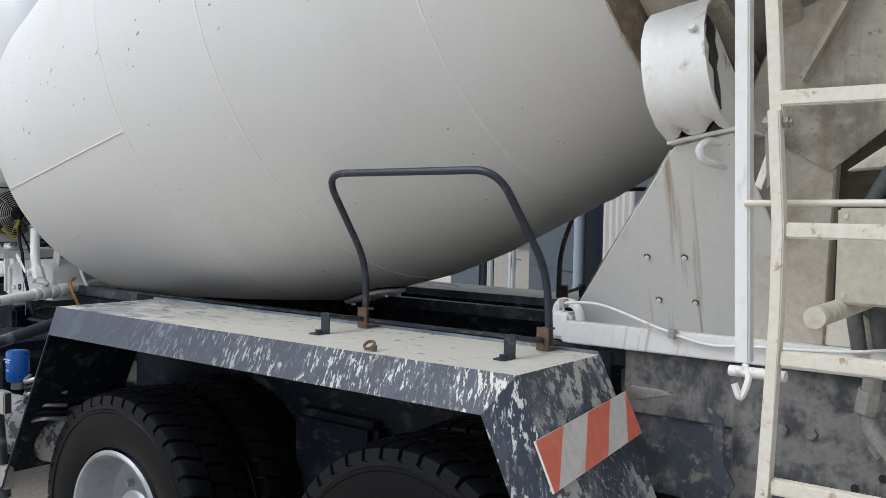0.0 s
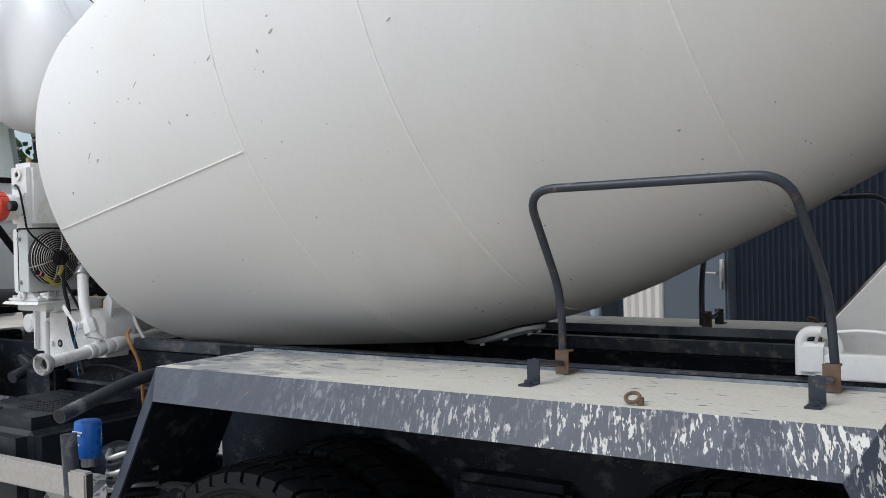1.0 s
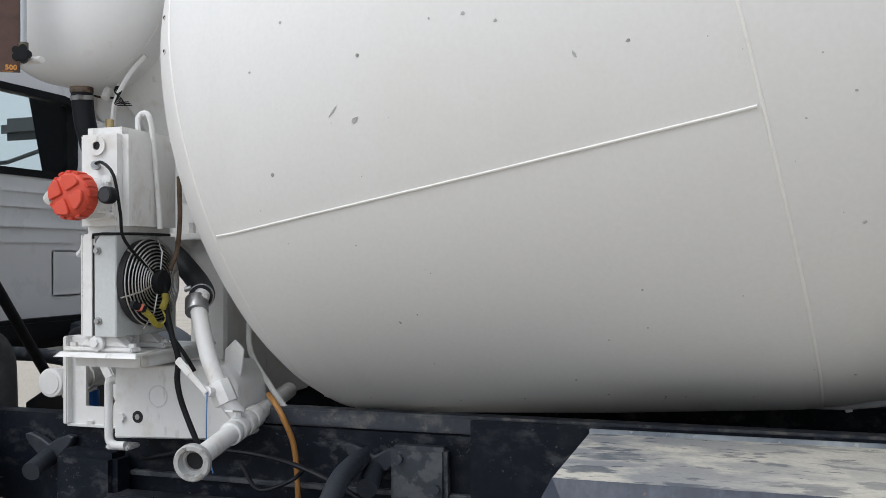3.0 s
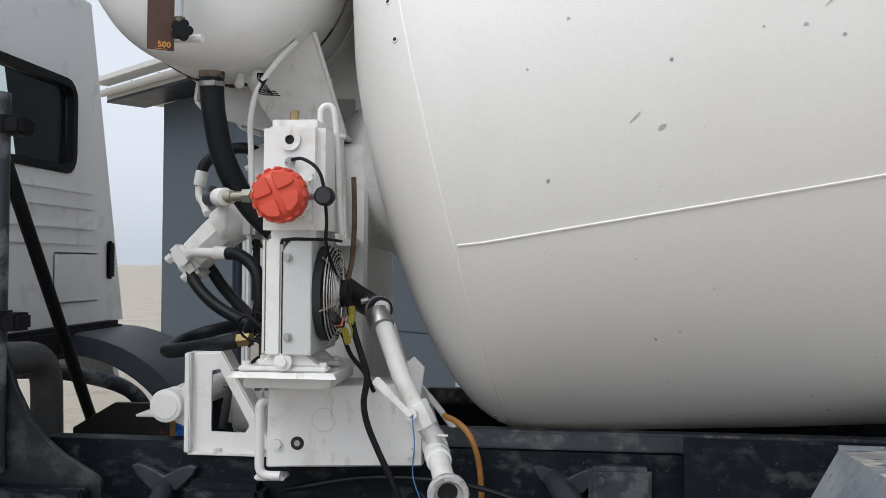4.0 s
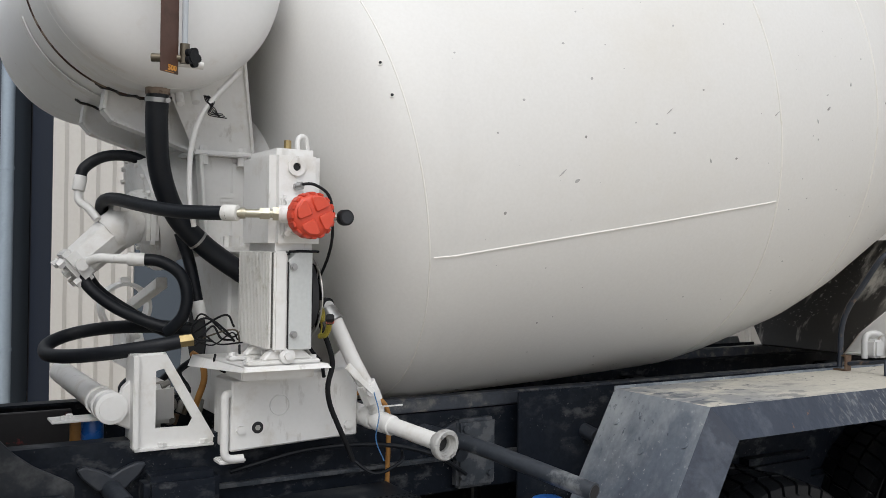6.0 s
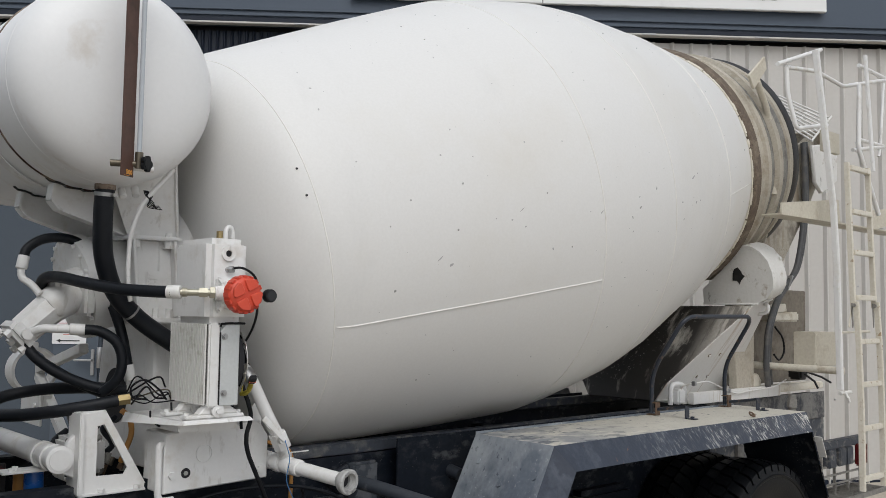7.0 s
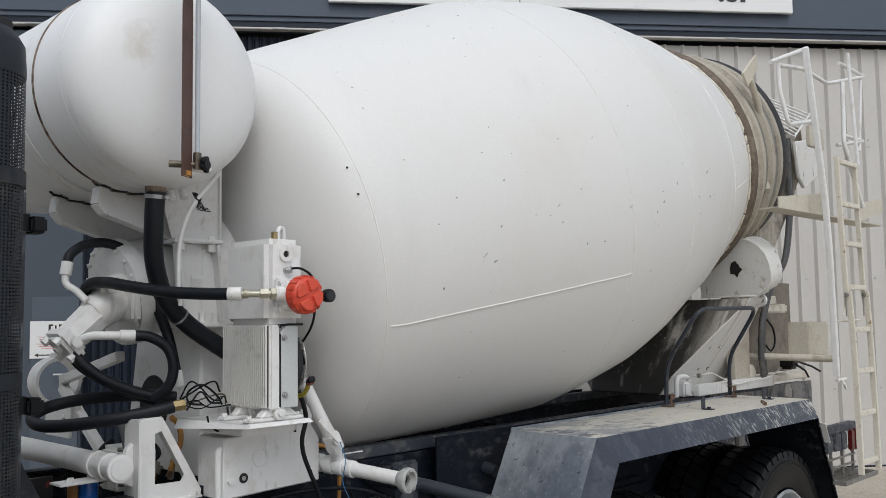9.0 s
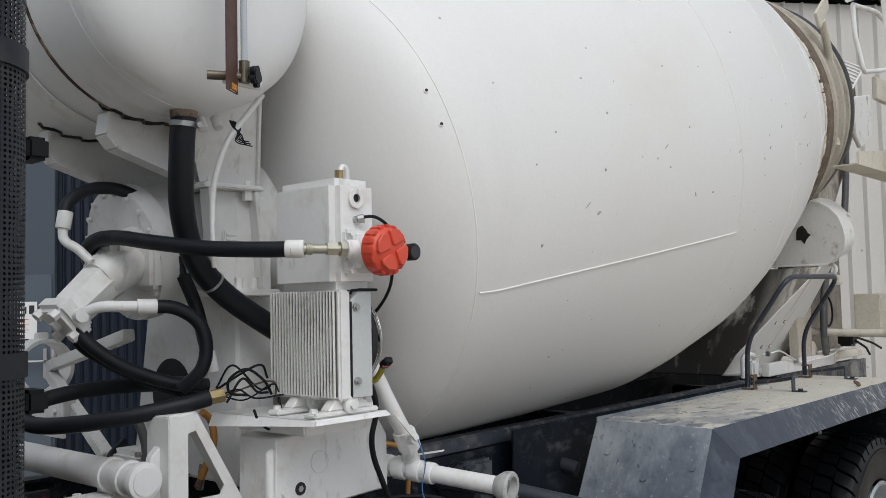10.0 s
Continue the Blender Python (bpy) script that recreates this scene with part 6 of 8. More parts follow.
# ---- exhaust stack with a perforated guard ----
stack = part("upright_silencer", cyl((-6.09, 2.24, 1.25), (-6.09, 2.24, 2.62), .085, n=32), M_DARK, truck, "black upright silencer behind a perforated guard")
bm = bmesh.new()
na, nz = 130, 270
R0 = .118
z0, z1 = 1.30, 2.49
vs = {}
for i in range(na):
    a = 2 * math.pi * i / na
    for j in range(nz + 1):
        vs[i, j] = bm.verts.new((-6.09 + R0 * math.cos(a), 2.24 + R0 * math.sin(a), z0 + (z1 - z0) * j / nz))
for i in range(na):
    for j in range(nz):
        i2 = (i + 1) % na
        if i % 2 == 0 and j % 2 == 0:
            continue
        bm.faces.new((vs[i, j], vs[i2, j], vs[i2, j + 1], vs[i, j + 1]))
part("perforated_guard", bm, M_GUARD, stack, "black perforated sheet guard", 30)
part("guard_cap", lathe([(2.48, .119), (2.50, .119), (2.56, .115), (2.585, .10), (2.60, .088), (2.60, .0)], 48, m=Matrix.Translation((-6.09, 2.24, 0)) @ Matrix.Rotation(radians(-90), 4, "Y")), M_GUARD, stack)
for z in (1.72, 2.22):
    part("guard_clamp", lathe([(-.02, .1185), (-.02, .123), (.02, .123), (.02, .1185)], 40, m=Matrix.Translation((-6.09, 2.24, z)) @ Matrix.Rotation(radians(-90), 4, "Y")), M_GUARD, stack)

# ---- cab: hollow shell seen from behind ----
CY0, CY1, CX = 2.16, 4.40, -6.36


def pierced(outer, hole, d):
    """A plate with one opening: two loops of as many corners, pushed by d."""
    bm = bmesh.new()
    d = Vector(d)
    lo = [[bm.verts.new(Vector(p) + k * d) for p in outer] for k in (0, 1)]
    li = [[bm.verts.new(Vector(p) + k * d) for p in hole] for k in (0, 1)]
    n = len(outer)
    for k in range(n):
        j = (k + 1) % n
        bm.faces.new((lo[0][k], lo[0][j], li[0][j], li[0][k]))
        bm.faces.new((lo[1][k], li[1][k], li[1][j], lo[1][j]))
        bm.faces.new((lo[0][k], lo[1][k], lo[1][j], lo[0][j]))
        bm.faces.new((li[0][k], li[0][j], li[1][j], li[1][k]))
    return bm


cab = new("cab")
cab.matrix_world = Matrix.Translation((-7.2, YC, 1.2))
cab.parent = truck
cab.matrix_parent_inverse = truck.matrix_basis.inverted()
tagged(cab, "white day cab with ribbed rear wall and window")


def lean(z):
    """The cab's far side draws in towards the roof."""
    return 4.535 - 0.25 * (z - 1.50)


def near(z):
    return 2 * YC - lean(z)


def rounded(y0, y1, z0, z1, r, x=CX):
    """A rounded rectangle, five points a corner."""
    out = []
    for cy, cz, a0 in ((y0 + r, z0 + r, 180), (y1 - r, z0 + r, 270), (y1 - r, z1 - r, 0), (y0 + r, z1 - r, 90)):
        out += [(x, cy + r * math.cos(radians(a0 + 22.5 * k)), cz + r * math.sin(radians(a0 + 22.5 * k))) for k in range(5)]
    return out


def spread(hole, corners):
    """As many points round a four-cornered sheet as the rounded opening has."""
    out = []
    for c in range(4):
        p, a, b = Vector(corners[c]), Vector(corners[c - 1]), Vector(corners[(c + 1) % 4])
        out += [p.lerp(a, .10), p.lerp(a, .04), p, p.lerp(b, .04), p.lerp(b, .10)]
    return out


WIN = rounded(2.50, 4.045, 2.172, 2.560, .075)
part("rear_wall", pierced(spread(WIN, [(CX, near(1.5), 1.5), (CX, lean(1.5), 1.5), (CX, lean(2.95), 2.95), (CX, near(2.95), 2.95)]), WIN, (-.05, 0, 0)), M_CAB, cab)
for f, d in ((near, .05), (lean, -.05)):
    part("side_wall", pierced([(-8.1, f(1.2), 1.2), (CX - .05, f(1.2), 1.2), (CX - .05, f(2.87), 2.87), (-8.1, f(2.87), 2.87)], [(-7.9, f(2.05), 2.05), (-6.77, f(2.05), 2.05), (-6.77, f(2.7), 2.7), (-7.8, f(2.7), 2.7)], (0, d, 0)), M_CAB, cab)
part("front_wall", box(-8.15, -8.1, CY0, CY1, 1.2, 2.0, .012), M_CAB, cab)
part("floor_pan", box(-8.1, CX - .055, CY0 + .06, CY1 - .06, 1.35, 1.42, .004), M_BLACK, cab)
part("roof", box(-8.15, CX, near(2.9), lean(2.9), 2.875, 3.06, .08, seg=4), M_CAB, cab)
for z, w in ((2.09, .012), (2.02, .012), (1.93, .018), (1.86, .012)):
    part("pressed_rib", box(CX - .004, CX + w * .5, 2.40, 4.22, z - .008, z + .008, .004), M_CAB, cab)
part("window_seal", pierced(rounded(2.488, 4.057, 2.160, 2.572, .087, CX + .006), rounded(2.522, 4.023, 2.194, 2.538, .053, CX + .006), (-.056, 0, 0)), M_BLACK, cab, "black rubber window seal")
part("rear_window", prism(rounded(2.525, 4.02, 2.197, 2.535, .05, CX - .03), (.005, 0, 0)), M_GLASS, cab, "rear window pane")
for f, d in ((near, .056), (lean, -.056)):
    part("door_lining", prism([(-6.77, f(1.45) + d, 1.45), (-6.43, f(1.45) + d, 1.45), (-6.43, f(2.84) + d, 2.84), (-6.77, f(2.84) + d, 2.84)], (0, d * .3, 0)), M_BLACK, cab, "dark inner lining")
part("head_lining", box(-8.05, CX - .06, near(2.87) + .08, lean(2.87) - .08, 2.82, 2.868, .006), M_BLACK, cab, "dark roof lining")
bm = tube([(-7.50, lean(2.2) - .02, 2.30), (-7.46, 4.75, 2.37), (-7.14, 4.77, 2.455)], .013, 8)
box(-7.50, -7.16, 4.70, 4.80, 2.50, 2.635, .045, bm, seg=4)
part("far_mirror", bm, M_MIRROR, cab, "grey door mirror housing on a black arm")
part("seat_back", box(-6.9, -6.6, 2.5, 3.1, 1.45, 2.05, .06), M_BLACK, cab)
part("raised_panel", box(CX - .004, CX + .008, 3.88, 4.27, 1.60, 1.82, .006), M_CAB, cab)
bm = box(CX - .004, CX + .016, 4.35, 4.41, 1.70, 1.88, .01)
for k in range(9):
    box(CX + .012, CX + .019, 4.357, 4.403, 1.715 + .017 * k, 1.723 + .017 * k, .001, bm)
part("air_vent", bm, M_BLACK, cab, "black slotted air vent")
part("sill", box(CX - .1, CX + .06, 2.3, 4.42, 1.40, 1.505, .02), M_BLACK, cab, "black cab sill and damper beam")
bm = tube([(-8.25, 2.0, 2.75), (-8.3, 1.98, 2.5), (-8.25, 2.0, 2.2)], .015, 8)
box(-8.38, -8.25, 1.80, 1.98, 2.2, 2.7, .03, bm)
part("mirror", bm, M_BLACK, cab, "black door mirror")
# inside pipes between cab and tank
part("intake_pipe", cyl((-5.835, 2.64, 1.20), (-5.835, 2.64, 2.25), .03, n=24), M_TUBEBK, truck, "black upright intake pipe")
for z in (1.62, 2.16):
    bm = lathe([(-.025, .029), (-.025, .042), (.025, .042), (.025, .029)], 24, m=Matrix.Translation((-5.835, 2.64, z)) @ Matrix.Rotation(radians(-90), 4, "Y"))
    box(-5.80, -5.752, 2.60, 2.68, z - .03, z + .02, .008, bm)
    part("pipe_bracket", bm, M_BLACK, truck, "black rubber pipe bracket")
part("tilt_strut", cyl((-5.905, 2.75, 2.13), (-6.003, 3.58, 1.11), .021, n=16, bevel=.003), M_BLACK, truck, "black tilt strut of the cab")
part("exhaust_pipe", tube(fillet([(-6.0, 2.75, 1.49), (-6.0, 3.20, 1.46), (-6.0, 3.215, 1.10)], .12, 8), .052, 24), M_GREYHOSE, truck, "brown-grey bent exhaust pipe")
part("air_duct", tube(curve_points([(-6.30, 3.4, 1.38), (-6.12, 3.55, 1.36), (-5.98, 3.75, 1.28), (-5.93, 3.85, 1.16), (-5.93, 3.87, 1.0)], 8), .03, 16), M_TUBEBK, truck, "black bent mudguard tube")
# mudguards over the front axles
M_MUD = mat("blue_grey_plastic", (0.030, 0.038, 0.050), 0.4, grain=0.2, grain_scale=120, var=0.08, var_scale=4, second=(0.07, 0.075, 0.08), bump=0.1)


def mudguard(x, y0, y1, r=.60, a0=20, a1=165, zc=.52, label="dusty black plastic mudguard"):
    bm = bmesh.new()
    n = 20
    rows = []
    for k in range(n + 1):
        a = radians(a0 + (a1 - a0) * k / n)
        rows.append([bm.verts.new((x + rr * math.cos(a), y, zc + rr * math.sin(a))) for rr, y in ((r - .09, y0), (r - .01, y0 + .02), (r, y0 + .06), (r, y1), (r - .02, y1), (r - .02, y0 + .06))])
    for p, q in zip(rows, rows[1:]):
        for i in range(6):
            j = (i + 1) % 6
            bm.faces.new((p[i], p[j], q[j], q[i]))
    bm.faces.new(rows[0])
    bm.faces.new(rows[-1])
    return part("mudguard", bm, M_MUD, truck, label)


mudguard(-6.2, 2.08, 2.62)
mudguard(-6.34, 2 * YC - 2.62, 2 * YC - 2.08, .66, 8, 125, .82)
mudguard(-7.9, 2.08, 2.62)
mudguard(-7.9, 2 * YC - 2.62, 2 * YC - 2.08)
# black curved wing and step beside the chassis
pts = [(x, 2.66, z) for x, z in ((-5.86, 1.85), (-5.84, 1.65), (-5.82, 1.53), (-5.785, 1.43), (-5.735, 1.335), (-5.69, 1.285), (-5.64, 1.245), (-5.55, 1.195), (-5.535, 1.18), (-5.535, 0.95), (-6.1, 0.95), (-6.1, 1.85))]
part("wing_panel", prism(pts, (0, .02, 0), None, .003), M_BOXPL, truck, "black curved plastic wing panel")
part("step_ledge", box(-6.1, -5.56, 2.60, 2.66, 1.10, 1.165, .008), M_FRAME, truck, "black ledge along the wing panel")

# ---- rear pedestal with roller hoods: its side plates lean outwards ----
def lean_y(z):
    return 2.924 - 0.667 * (z - 1.452)


SIDE = [(-1.60, 1.335), (-1.581, 1.452), (-1.107, 1.956), (-1.095, 1.966), (-0.92, 1.998), (-0.78, 1.42), (-0.78, 1.335)]
rped = part("rear_pedestal", prism([(x, lean_y(z), z) for x, z in SIDE], (0, .012, .004), None, .003), M_PED, truck, "stained white rear pedestal carrying the drum rollers")
part("side_plate", prism([(x, 2 * YC - lean_y(z), z) for x, z in SIDE], (0, -.012, .004), None, .003), M_PED, rped)


def slope_sheet(f, lift):
    pts = [(-1.60, 1.34), (-1.583, 1.452), (-1.109, 1.956)]
    bm = bmesh.new()
    a = [bm.verts.new((x - lift, lean_y(z) + f, z + lift)) for x, z in pts]
    b = [bm.verts.new((x - lift, 2 * YC - lean_y(z) - f, z + lift)) for x, z in pts]
    c = [bm.verts.new((x - lift + .008, lean_y(z) + f, z + lift - .008)) for x, z in pts]
    d = [bm.verts.new((x - lift + .008, 2 * YC - lean_y(z) - f, z + lift - .008)) for x, z in pts]
    for k in (0, 1):
        bm.faces.new((a[k], a[k + 1], b[k + 1], b[k]))
        bm.faces.new((c[k], d[k], d[k + 1], c[k + 1]))
        bm.faces.new((a[k], c[k], c[k + 1], a[k + 1]))
        bm.faces.new((b[k], b[k + 1], d[k + 1], d[k]))
    bm.faces.new((a[0], b[0], d[0], c[0]))
    bm.faces.new((a[2], c[2], d[2], b[2]))
    return bm


part("slope_plate", slope_sheet(.004, .004), M_BLACKSTAIN, rped, "sloping front plate smeared with black grease")
part("top_flange", prism([(-1.105, 2.545, 1.969), (-0.905, 2.545, 2.004), (-0.905, 2.95, 2.004), (-1.105, 2.95, 1.969)], (0, 0, .011), None, .002), M_PED, rped)
part("foot_rail", box(-1.545, -0.42, 2.748, 2.79, 1.335, 1.408, .004), M_PED, rped, "white foot rail")
part("foot_rail", box(-1.58, -0.80, 2.80, 3.0, 1.335, 1.345, .002), M_PED, rped)
for x, z in ((-1.27, 1.634), (-1.144, 1.638), (-1.267, 1.49), (-1.142, 1.49)):
    y = lean_y(z)
    part("washer", cyl((x, y + .003, z + .002), (x, y - .0025, z - .002), .0115, n=14), M_RUST2, rped, "rusty washer")
    part("bolt_head", cyl((x, y + .002, z), (x, y - .008, z - .006), .008, n=10, bevel=.002), M_WORNWHITE, rped)
bm = tube(curve_points([(-0.96, 2.58, 1.975), (-0.985, 2.55, 1.975), (-1.00, 2.53, 1.955), (-0.995, 2.54, 1.925), (-0.975, 2.58, 1.915), (-0.96, 2.64, 1.91)], 6), .012, 10)
part("grab_hook", bm, M_WHITE, rped, "bent white pipe end")


def tilted(u, y, z):
    """Along, across and up on the seat of the roller, which follows the drum's tilt."""
    return (-1.02 + .985 * u - .174 * (z - 2.0), y, 2.0 + .174 * u + .985 * (z - 2.0))


def hood(sg):
    """A roller cover: flat end plates under a bent outer sheet, rusted through along its foot."""
    arc = [(2.543, 1.994), (2.475, 2.03), (2.437, 2.085), (2.428, 2.14), (2.433, 2.20), (2.455, 2.27), (2.50, 2.33), (2.555, 2.365), (2.61, 2.378), (2.655, 2.365)]
    back = [(2.70, 2.31), (2.78, 2.22), (2.943, 2.09), (2.943, 1.994)]
    u0, u1 = -.085, .098

    def at(u, y, z):
        return tilted(u, YC - sg * (YC - y), z)

    bm = prism([at(u0 + .002, y, z) for y, z in arc + back], (.006, 0, .001))
    h = part("roller_hood", bm, M_WORNWHITE, truck, "rounded white roller hood, torn and greasy", 40)
    low = [(y, z) for y, z in arc if z < 2.3]
    part("end_plate", prism([at(u1 - .012, y, z) for y, z in low + [(2.56, 2.28), (2.66, 2.17), (2.80, 2.10), (2.86, 1.994)]], (.006, 0, .001)), M_WORNWHITE, h)
    rt = random.Random(6)
    bm = bmesh.new()
    us = [u0, u0 + .006] + [u0 + .02 + .0133 * k for k in range(12)] + [u1 - .006, u1]
    rows = []
    for i, (y, z) in enumerate(arc):
        row = []
        for k, u in enumerate(us):
            drop = 0
            if i == 0 and 1 < k < 14:
                drop = (0, .004, .020, .008, .0, .0, .0, .003, .018, .028, .010, .0)[k - 2]
            wob = rt.uniform(-.003, .003) if 1 < k < 14 else 0
            row.append(bm.verts.new(at(u, y + wob, z + drop)))
        rows.append(row)
    for p, q in zip(rows, rows[1:]):
        for k in range(len(us) - 1):
            bm.faces.new((p[k], p[k + 1], q[k + 1], q[k]))
    ex = bmesh.ops.extrude_face_region(bm, geom=bm.faces[:])
    for e in ex["geom"]:
        if isinstance(e, bmesh.types.BMVert):
            e.co += (Vector((e.co.x, YC - sg * (YC - 2.62), 2.18)) - e.co).normalized() * .006
    part("cover_sheet", bm, M_WORNWHITE, h, "bent white sheet with a torn lower edge", 50)
    # grease: the open hole before the roller, the torn rear corner and the foot
    pts = [at(u0, 2.665 + r * math.cos(a), 2.173 + r * math.sin(a)) for a, r in ((t * .52, rt.uniform(.030, .062)) for t in range(12))]
    part("grease_hole", prism(pts, (-.002, 0, 0)), M_GREASE_SHADE, h, "black greasy hole")
    rag = [(2.50, 2.30), (2.47, 2.24), (2.485, 2.215), (2.462, 2.17), (2.492, 2.15), (2.478, 2.09), (2.50, 2.04), (2.515, 2.10), (2.51, 2.16), (2.535, 2.19), (2.525, 2.23), (2.545, 2.27)]
    part("torn_edge", prism([at(u1 - .004, y, z) for y, z in rag], (.003, 0, 0)), M_GREASE_SHADE, h, "greasy torn corner of the hood")
    part("cover_bolt", cyl(at(u1 - .03, 2.452, 2.262), at(u1 - .03, 2.438, 2.268), .012, n=8, bevel=.002), M_WORNWHITE, h)
    part("foot_grease", box(-1.10, -0.94, *sorted((YC - sg * (YC - 2.556), YC - sg * (YC - 2.60))), 2.0, 2.045, .004), M_GREASE_SHADE, h)
    part("roller", cyl((-1.08, YC - sg * (YC - 2.68), 2.17), (-1.0, YC - sg * (YC - 2.68), 2.20), .105, n=32, bevel=.008), M_GREASE_SHADE, h, "black greasy steel roller")
    return h


hood(1)
hood(-1)
# white bent pipe and block beside the rail
bm = tube(fillet([(-1.63, 2.86, 1.33), (-1.63, 2.86, 1.46), (-1.53, 2.83, 1.46), (-1.51, 2.83, 1.34)], .045), .016, 14)
part("pipe_bow", bm, M_WHITE, truck, "white bent pipe bow")
part("valve_block", box(-1.625, -1.545, 2.80, 2.86, 1.335, 1.43, .012), M_WHITE, truck, "white block on the fender edge")
# pale cable slung along the pedestal
cab_ = curve_points([(-1.585, 2.83, 1.40), (-1.57, 2.80, 1.45), (-1.52, 2.735, 1.47), (-1.39, 2.735, 1.472), (-1.19, 2.735, 1.415), (-1.04, 2.735, 1.382), (-0.90, 2.735, 1.39), (-0.62, 2.70, 1.41), (-0.40, 2.72, 1.45)], 8)
part("slung_pipe", tube(cab_, .0052, 10), M_PED, truck, "thin white pipe slung along the pedestal")
for i in (14, 34):
    p = cab_[i]
    part("pipe_clip", box(p.x - .012, p.x + .012, p.y - .014, p.y + .014, p.z - .014, p.z + .014, .003), M_STEEL, truck)

# ---- hopper, chute frame and platform at the rear ----
bm = bmesh.new()
for y in (2.785, 2 * YC - 2.797):
    prism([(-0.86, y, 1.98), (-0.80, y, 2.16), (-0.33, y, 3.02), (0.20, y, 3.34), (0.32, y, 3.0), (0.10, y, 2.72), (-0.50, y, 2.08), (-0.72, y, 1.90)], (0, .012, 0), bm)
prism([(0.20, 2.732, 3.34), (0.32, 2.732, 3.0), (0.31, 2.732, 2.99), (0.19, 2.732, 3.33)], (0, 2 * (YC - 2.732), 0), bm)
prism([(-0.80, 2.732, 2.16), (-0.33, 2.732, 3.02), (-0.32, 2.732, 3.01), (-0.79, 2.732, 2.15)], (0, 2 * (YC - 2.732), 0), bm)
hopper = part("hopper", bm, M_HOPPER, truck, "dusty steel hopper spattered with dried concrete")
bm = box(-0.50, -0.05, 2.79, 2.86, 1.86, 1.93, .012)
part("hopper_lug", prism([(-0.68, 2.785, 1.90), (-0.24, 2.785, 1.93), (-0.26, 2.785, 1.99), (-0.58, 2.785, 1.97)], (0, .05, 0), bm, .006), M_CREAM, hopper)
bm = bmesh.new()
for k in range(9):
    tube([(0.02 + .035 * k, 2.70, 3.22 + .028 * k), (0.02 + .035 * k, 3.1, 3.52 + .02 * k), (0.02 + .035 * k, 3.6, 3.46 + .02 * k)], .008, 6, bm)
for k in range(4):
    tube([(0.0, 2.70 + .2 * k, 3.22 + .08 * k), (.34, 2.70 + .2 * k, 3.46 + .06 * k)], .008, 6, bm)
part("hopper_grille", bm, M_WORNWHITE, hopper, "pale bar grille")
part("hopper_rim", prism([(-.02, 2.68, 3.18), (.40, 2.68, 3.26), (.38, 2.68, 2.95), (.12, 2.68, 2.83), (.02, 2.68, 2.9)], (0, .03, 0), None, .006), M_WORNWHITE, hopper)
# support legs of the neck
bm = prism([(-1.0, 2.79, 2.03), (-0.85, 2.79, 2.40), (-0.45, 2.79, 2.60), (-0.50, 2.79, 2.25), (-0.70, 2.79, 2.10), (-0.72, 2.79, 1.40), (-0.95, 2.79, 1.40)], (0, .06, 0), None, .006)
part("neck_support", bm, M_NECK, truck, "dusty cream support frame behind the drum")
SAG = [(-0.05, 3.20), (-0.03, 3.00), (-0.055, 2.633), (-0.165, 2.283), (-0.33, 2.125), (-0.485, 1.995), (-0.58, 1.85), (-0.617, 1.753), (-0.636, 1.56), (-0.615, 1.405)]
for dx, dy in ((0, 0), (.052, .012)):
    part("sagging_hose", tube(curve_points([(x + dx, 2.742 + dy, z + dx * .3) for x, z in SAG], 8), .021, 14), M_GREYHOSE, truck, "thick grey-black hose sagging from the hopper")
part("hose_band", box(-.032, .086, -.026, .040, -.006, .006, .003, m=Matrix.Translation((-0.33, 2.742, 2.125)) @ Matrix.Rotation(radians(-52), 4, "Y")), M_STEEL, truck)
# the plate's dark brown paints in the shadow behind the chute
part("chute_back", box(-0.74, 0.40, 2.96, 2.985, 1.40, 2.10, .004), M_SHADEBACK, truck, "back plate of the chute, its shadow put into the brown")
part("loop_cable", tube(curve_points([(-0.36, 2.82, 1.82), (-0.25, 2.82, 1.74), (-0.23, 2.82, 1.64), (-0.30, 2.82, 1.58), (-0.38, 2.82, 1.62)], 8), .007, 8), M_BLACK, truck)
part("cross_beam", cyl((-0.60, 3.15, 1.555), (-0.60, 2.22, 1.545), .025, n=18), M_CREAM, truck, "dusty cream pipe beam")
part("cross_beam", box(-0.775, 0.34, 2.792, 2.90, 1.350, 1.400, .008), M_CREAM, truck, "chipped cream beam on the frame")
bm = prism([(-0.77, 2.80, 1.400), (-0.77, 2.80, 1.455), (-0.735, 2.80, 1.495), (-0.64, 2.80, 1.495), (-0.595, 2.80, 1.45), (-0.595, 2.80, 1.400)], (0, .10, 0), None, .008)
part("step_block", bm, M_CREAM, truck, "chipped cream block on the beam")
bm = box(-0.605, -0.26, 2.41, 2.56, 1.562, 1.795, .006)
db_ = part("control_box", bm, M_CREAM2, truck, "beige control box")
for x, z in ((-.585, 1.585), (-.585, 1.775), (-.28, 1.585), (-.28, 1.775)):
    part("box_screw", cyl((x, 2.41, z), (x, 2.404, z), .006, n=8), M_CREAM, db_)
bm = box(-0.22, -0.10, 2.70, 2.80, 1.44, 1.54, .015)
tube([(-0.14, 2.70, 1.50), (-0.06, 2.62, 1.46), (0.0, 2.58, 1.42)], .008, 8, bm)
tube([(-0.16, 2.70, 1.48), (-0.13, 2.64, 1.43), (-0.12, 2.62, 1.38)], .008, 8, bm)
part("valve", bm, M_GREASE_SHADE, truck, "dark lever valve")
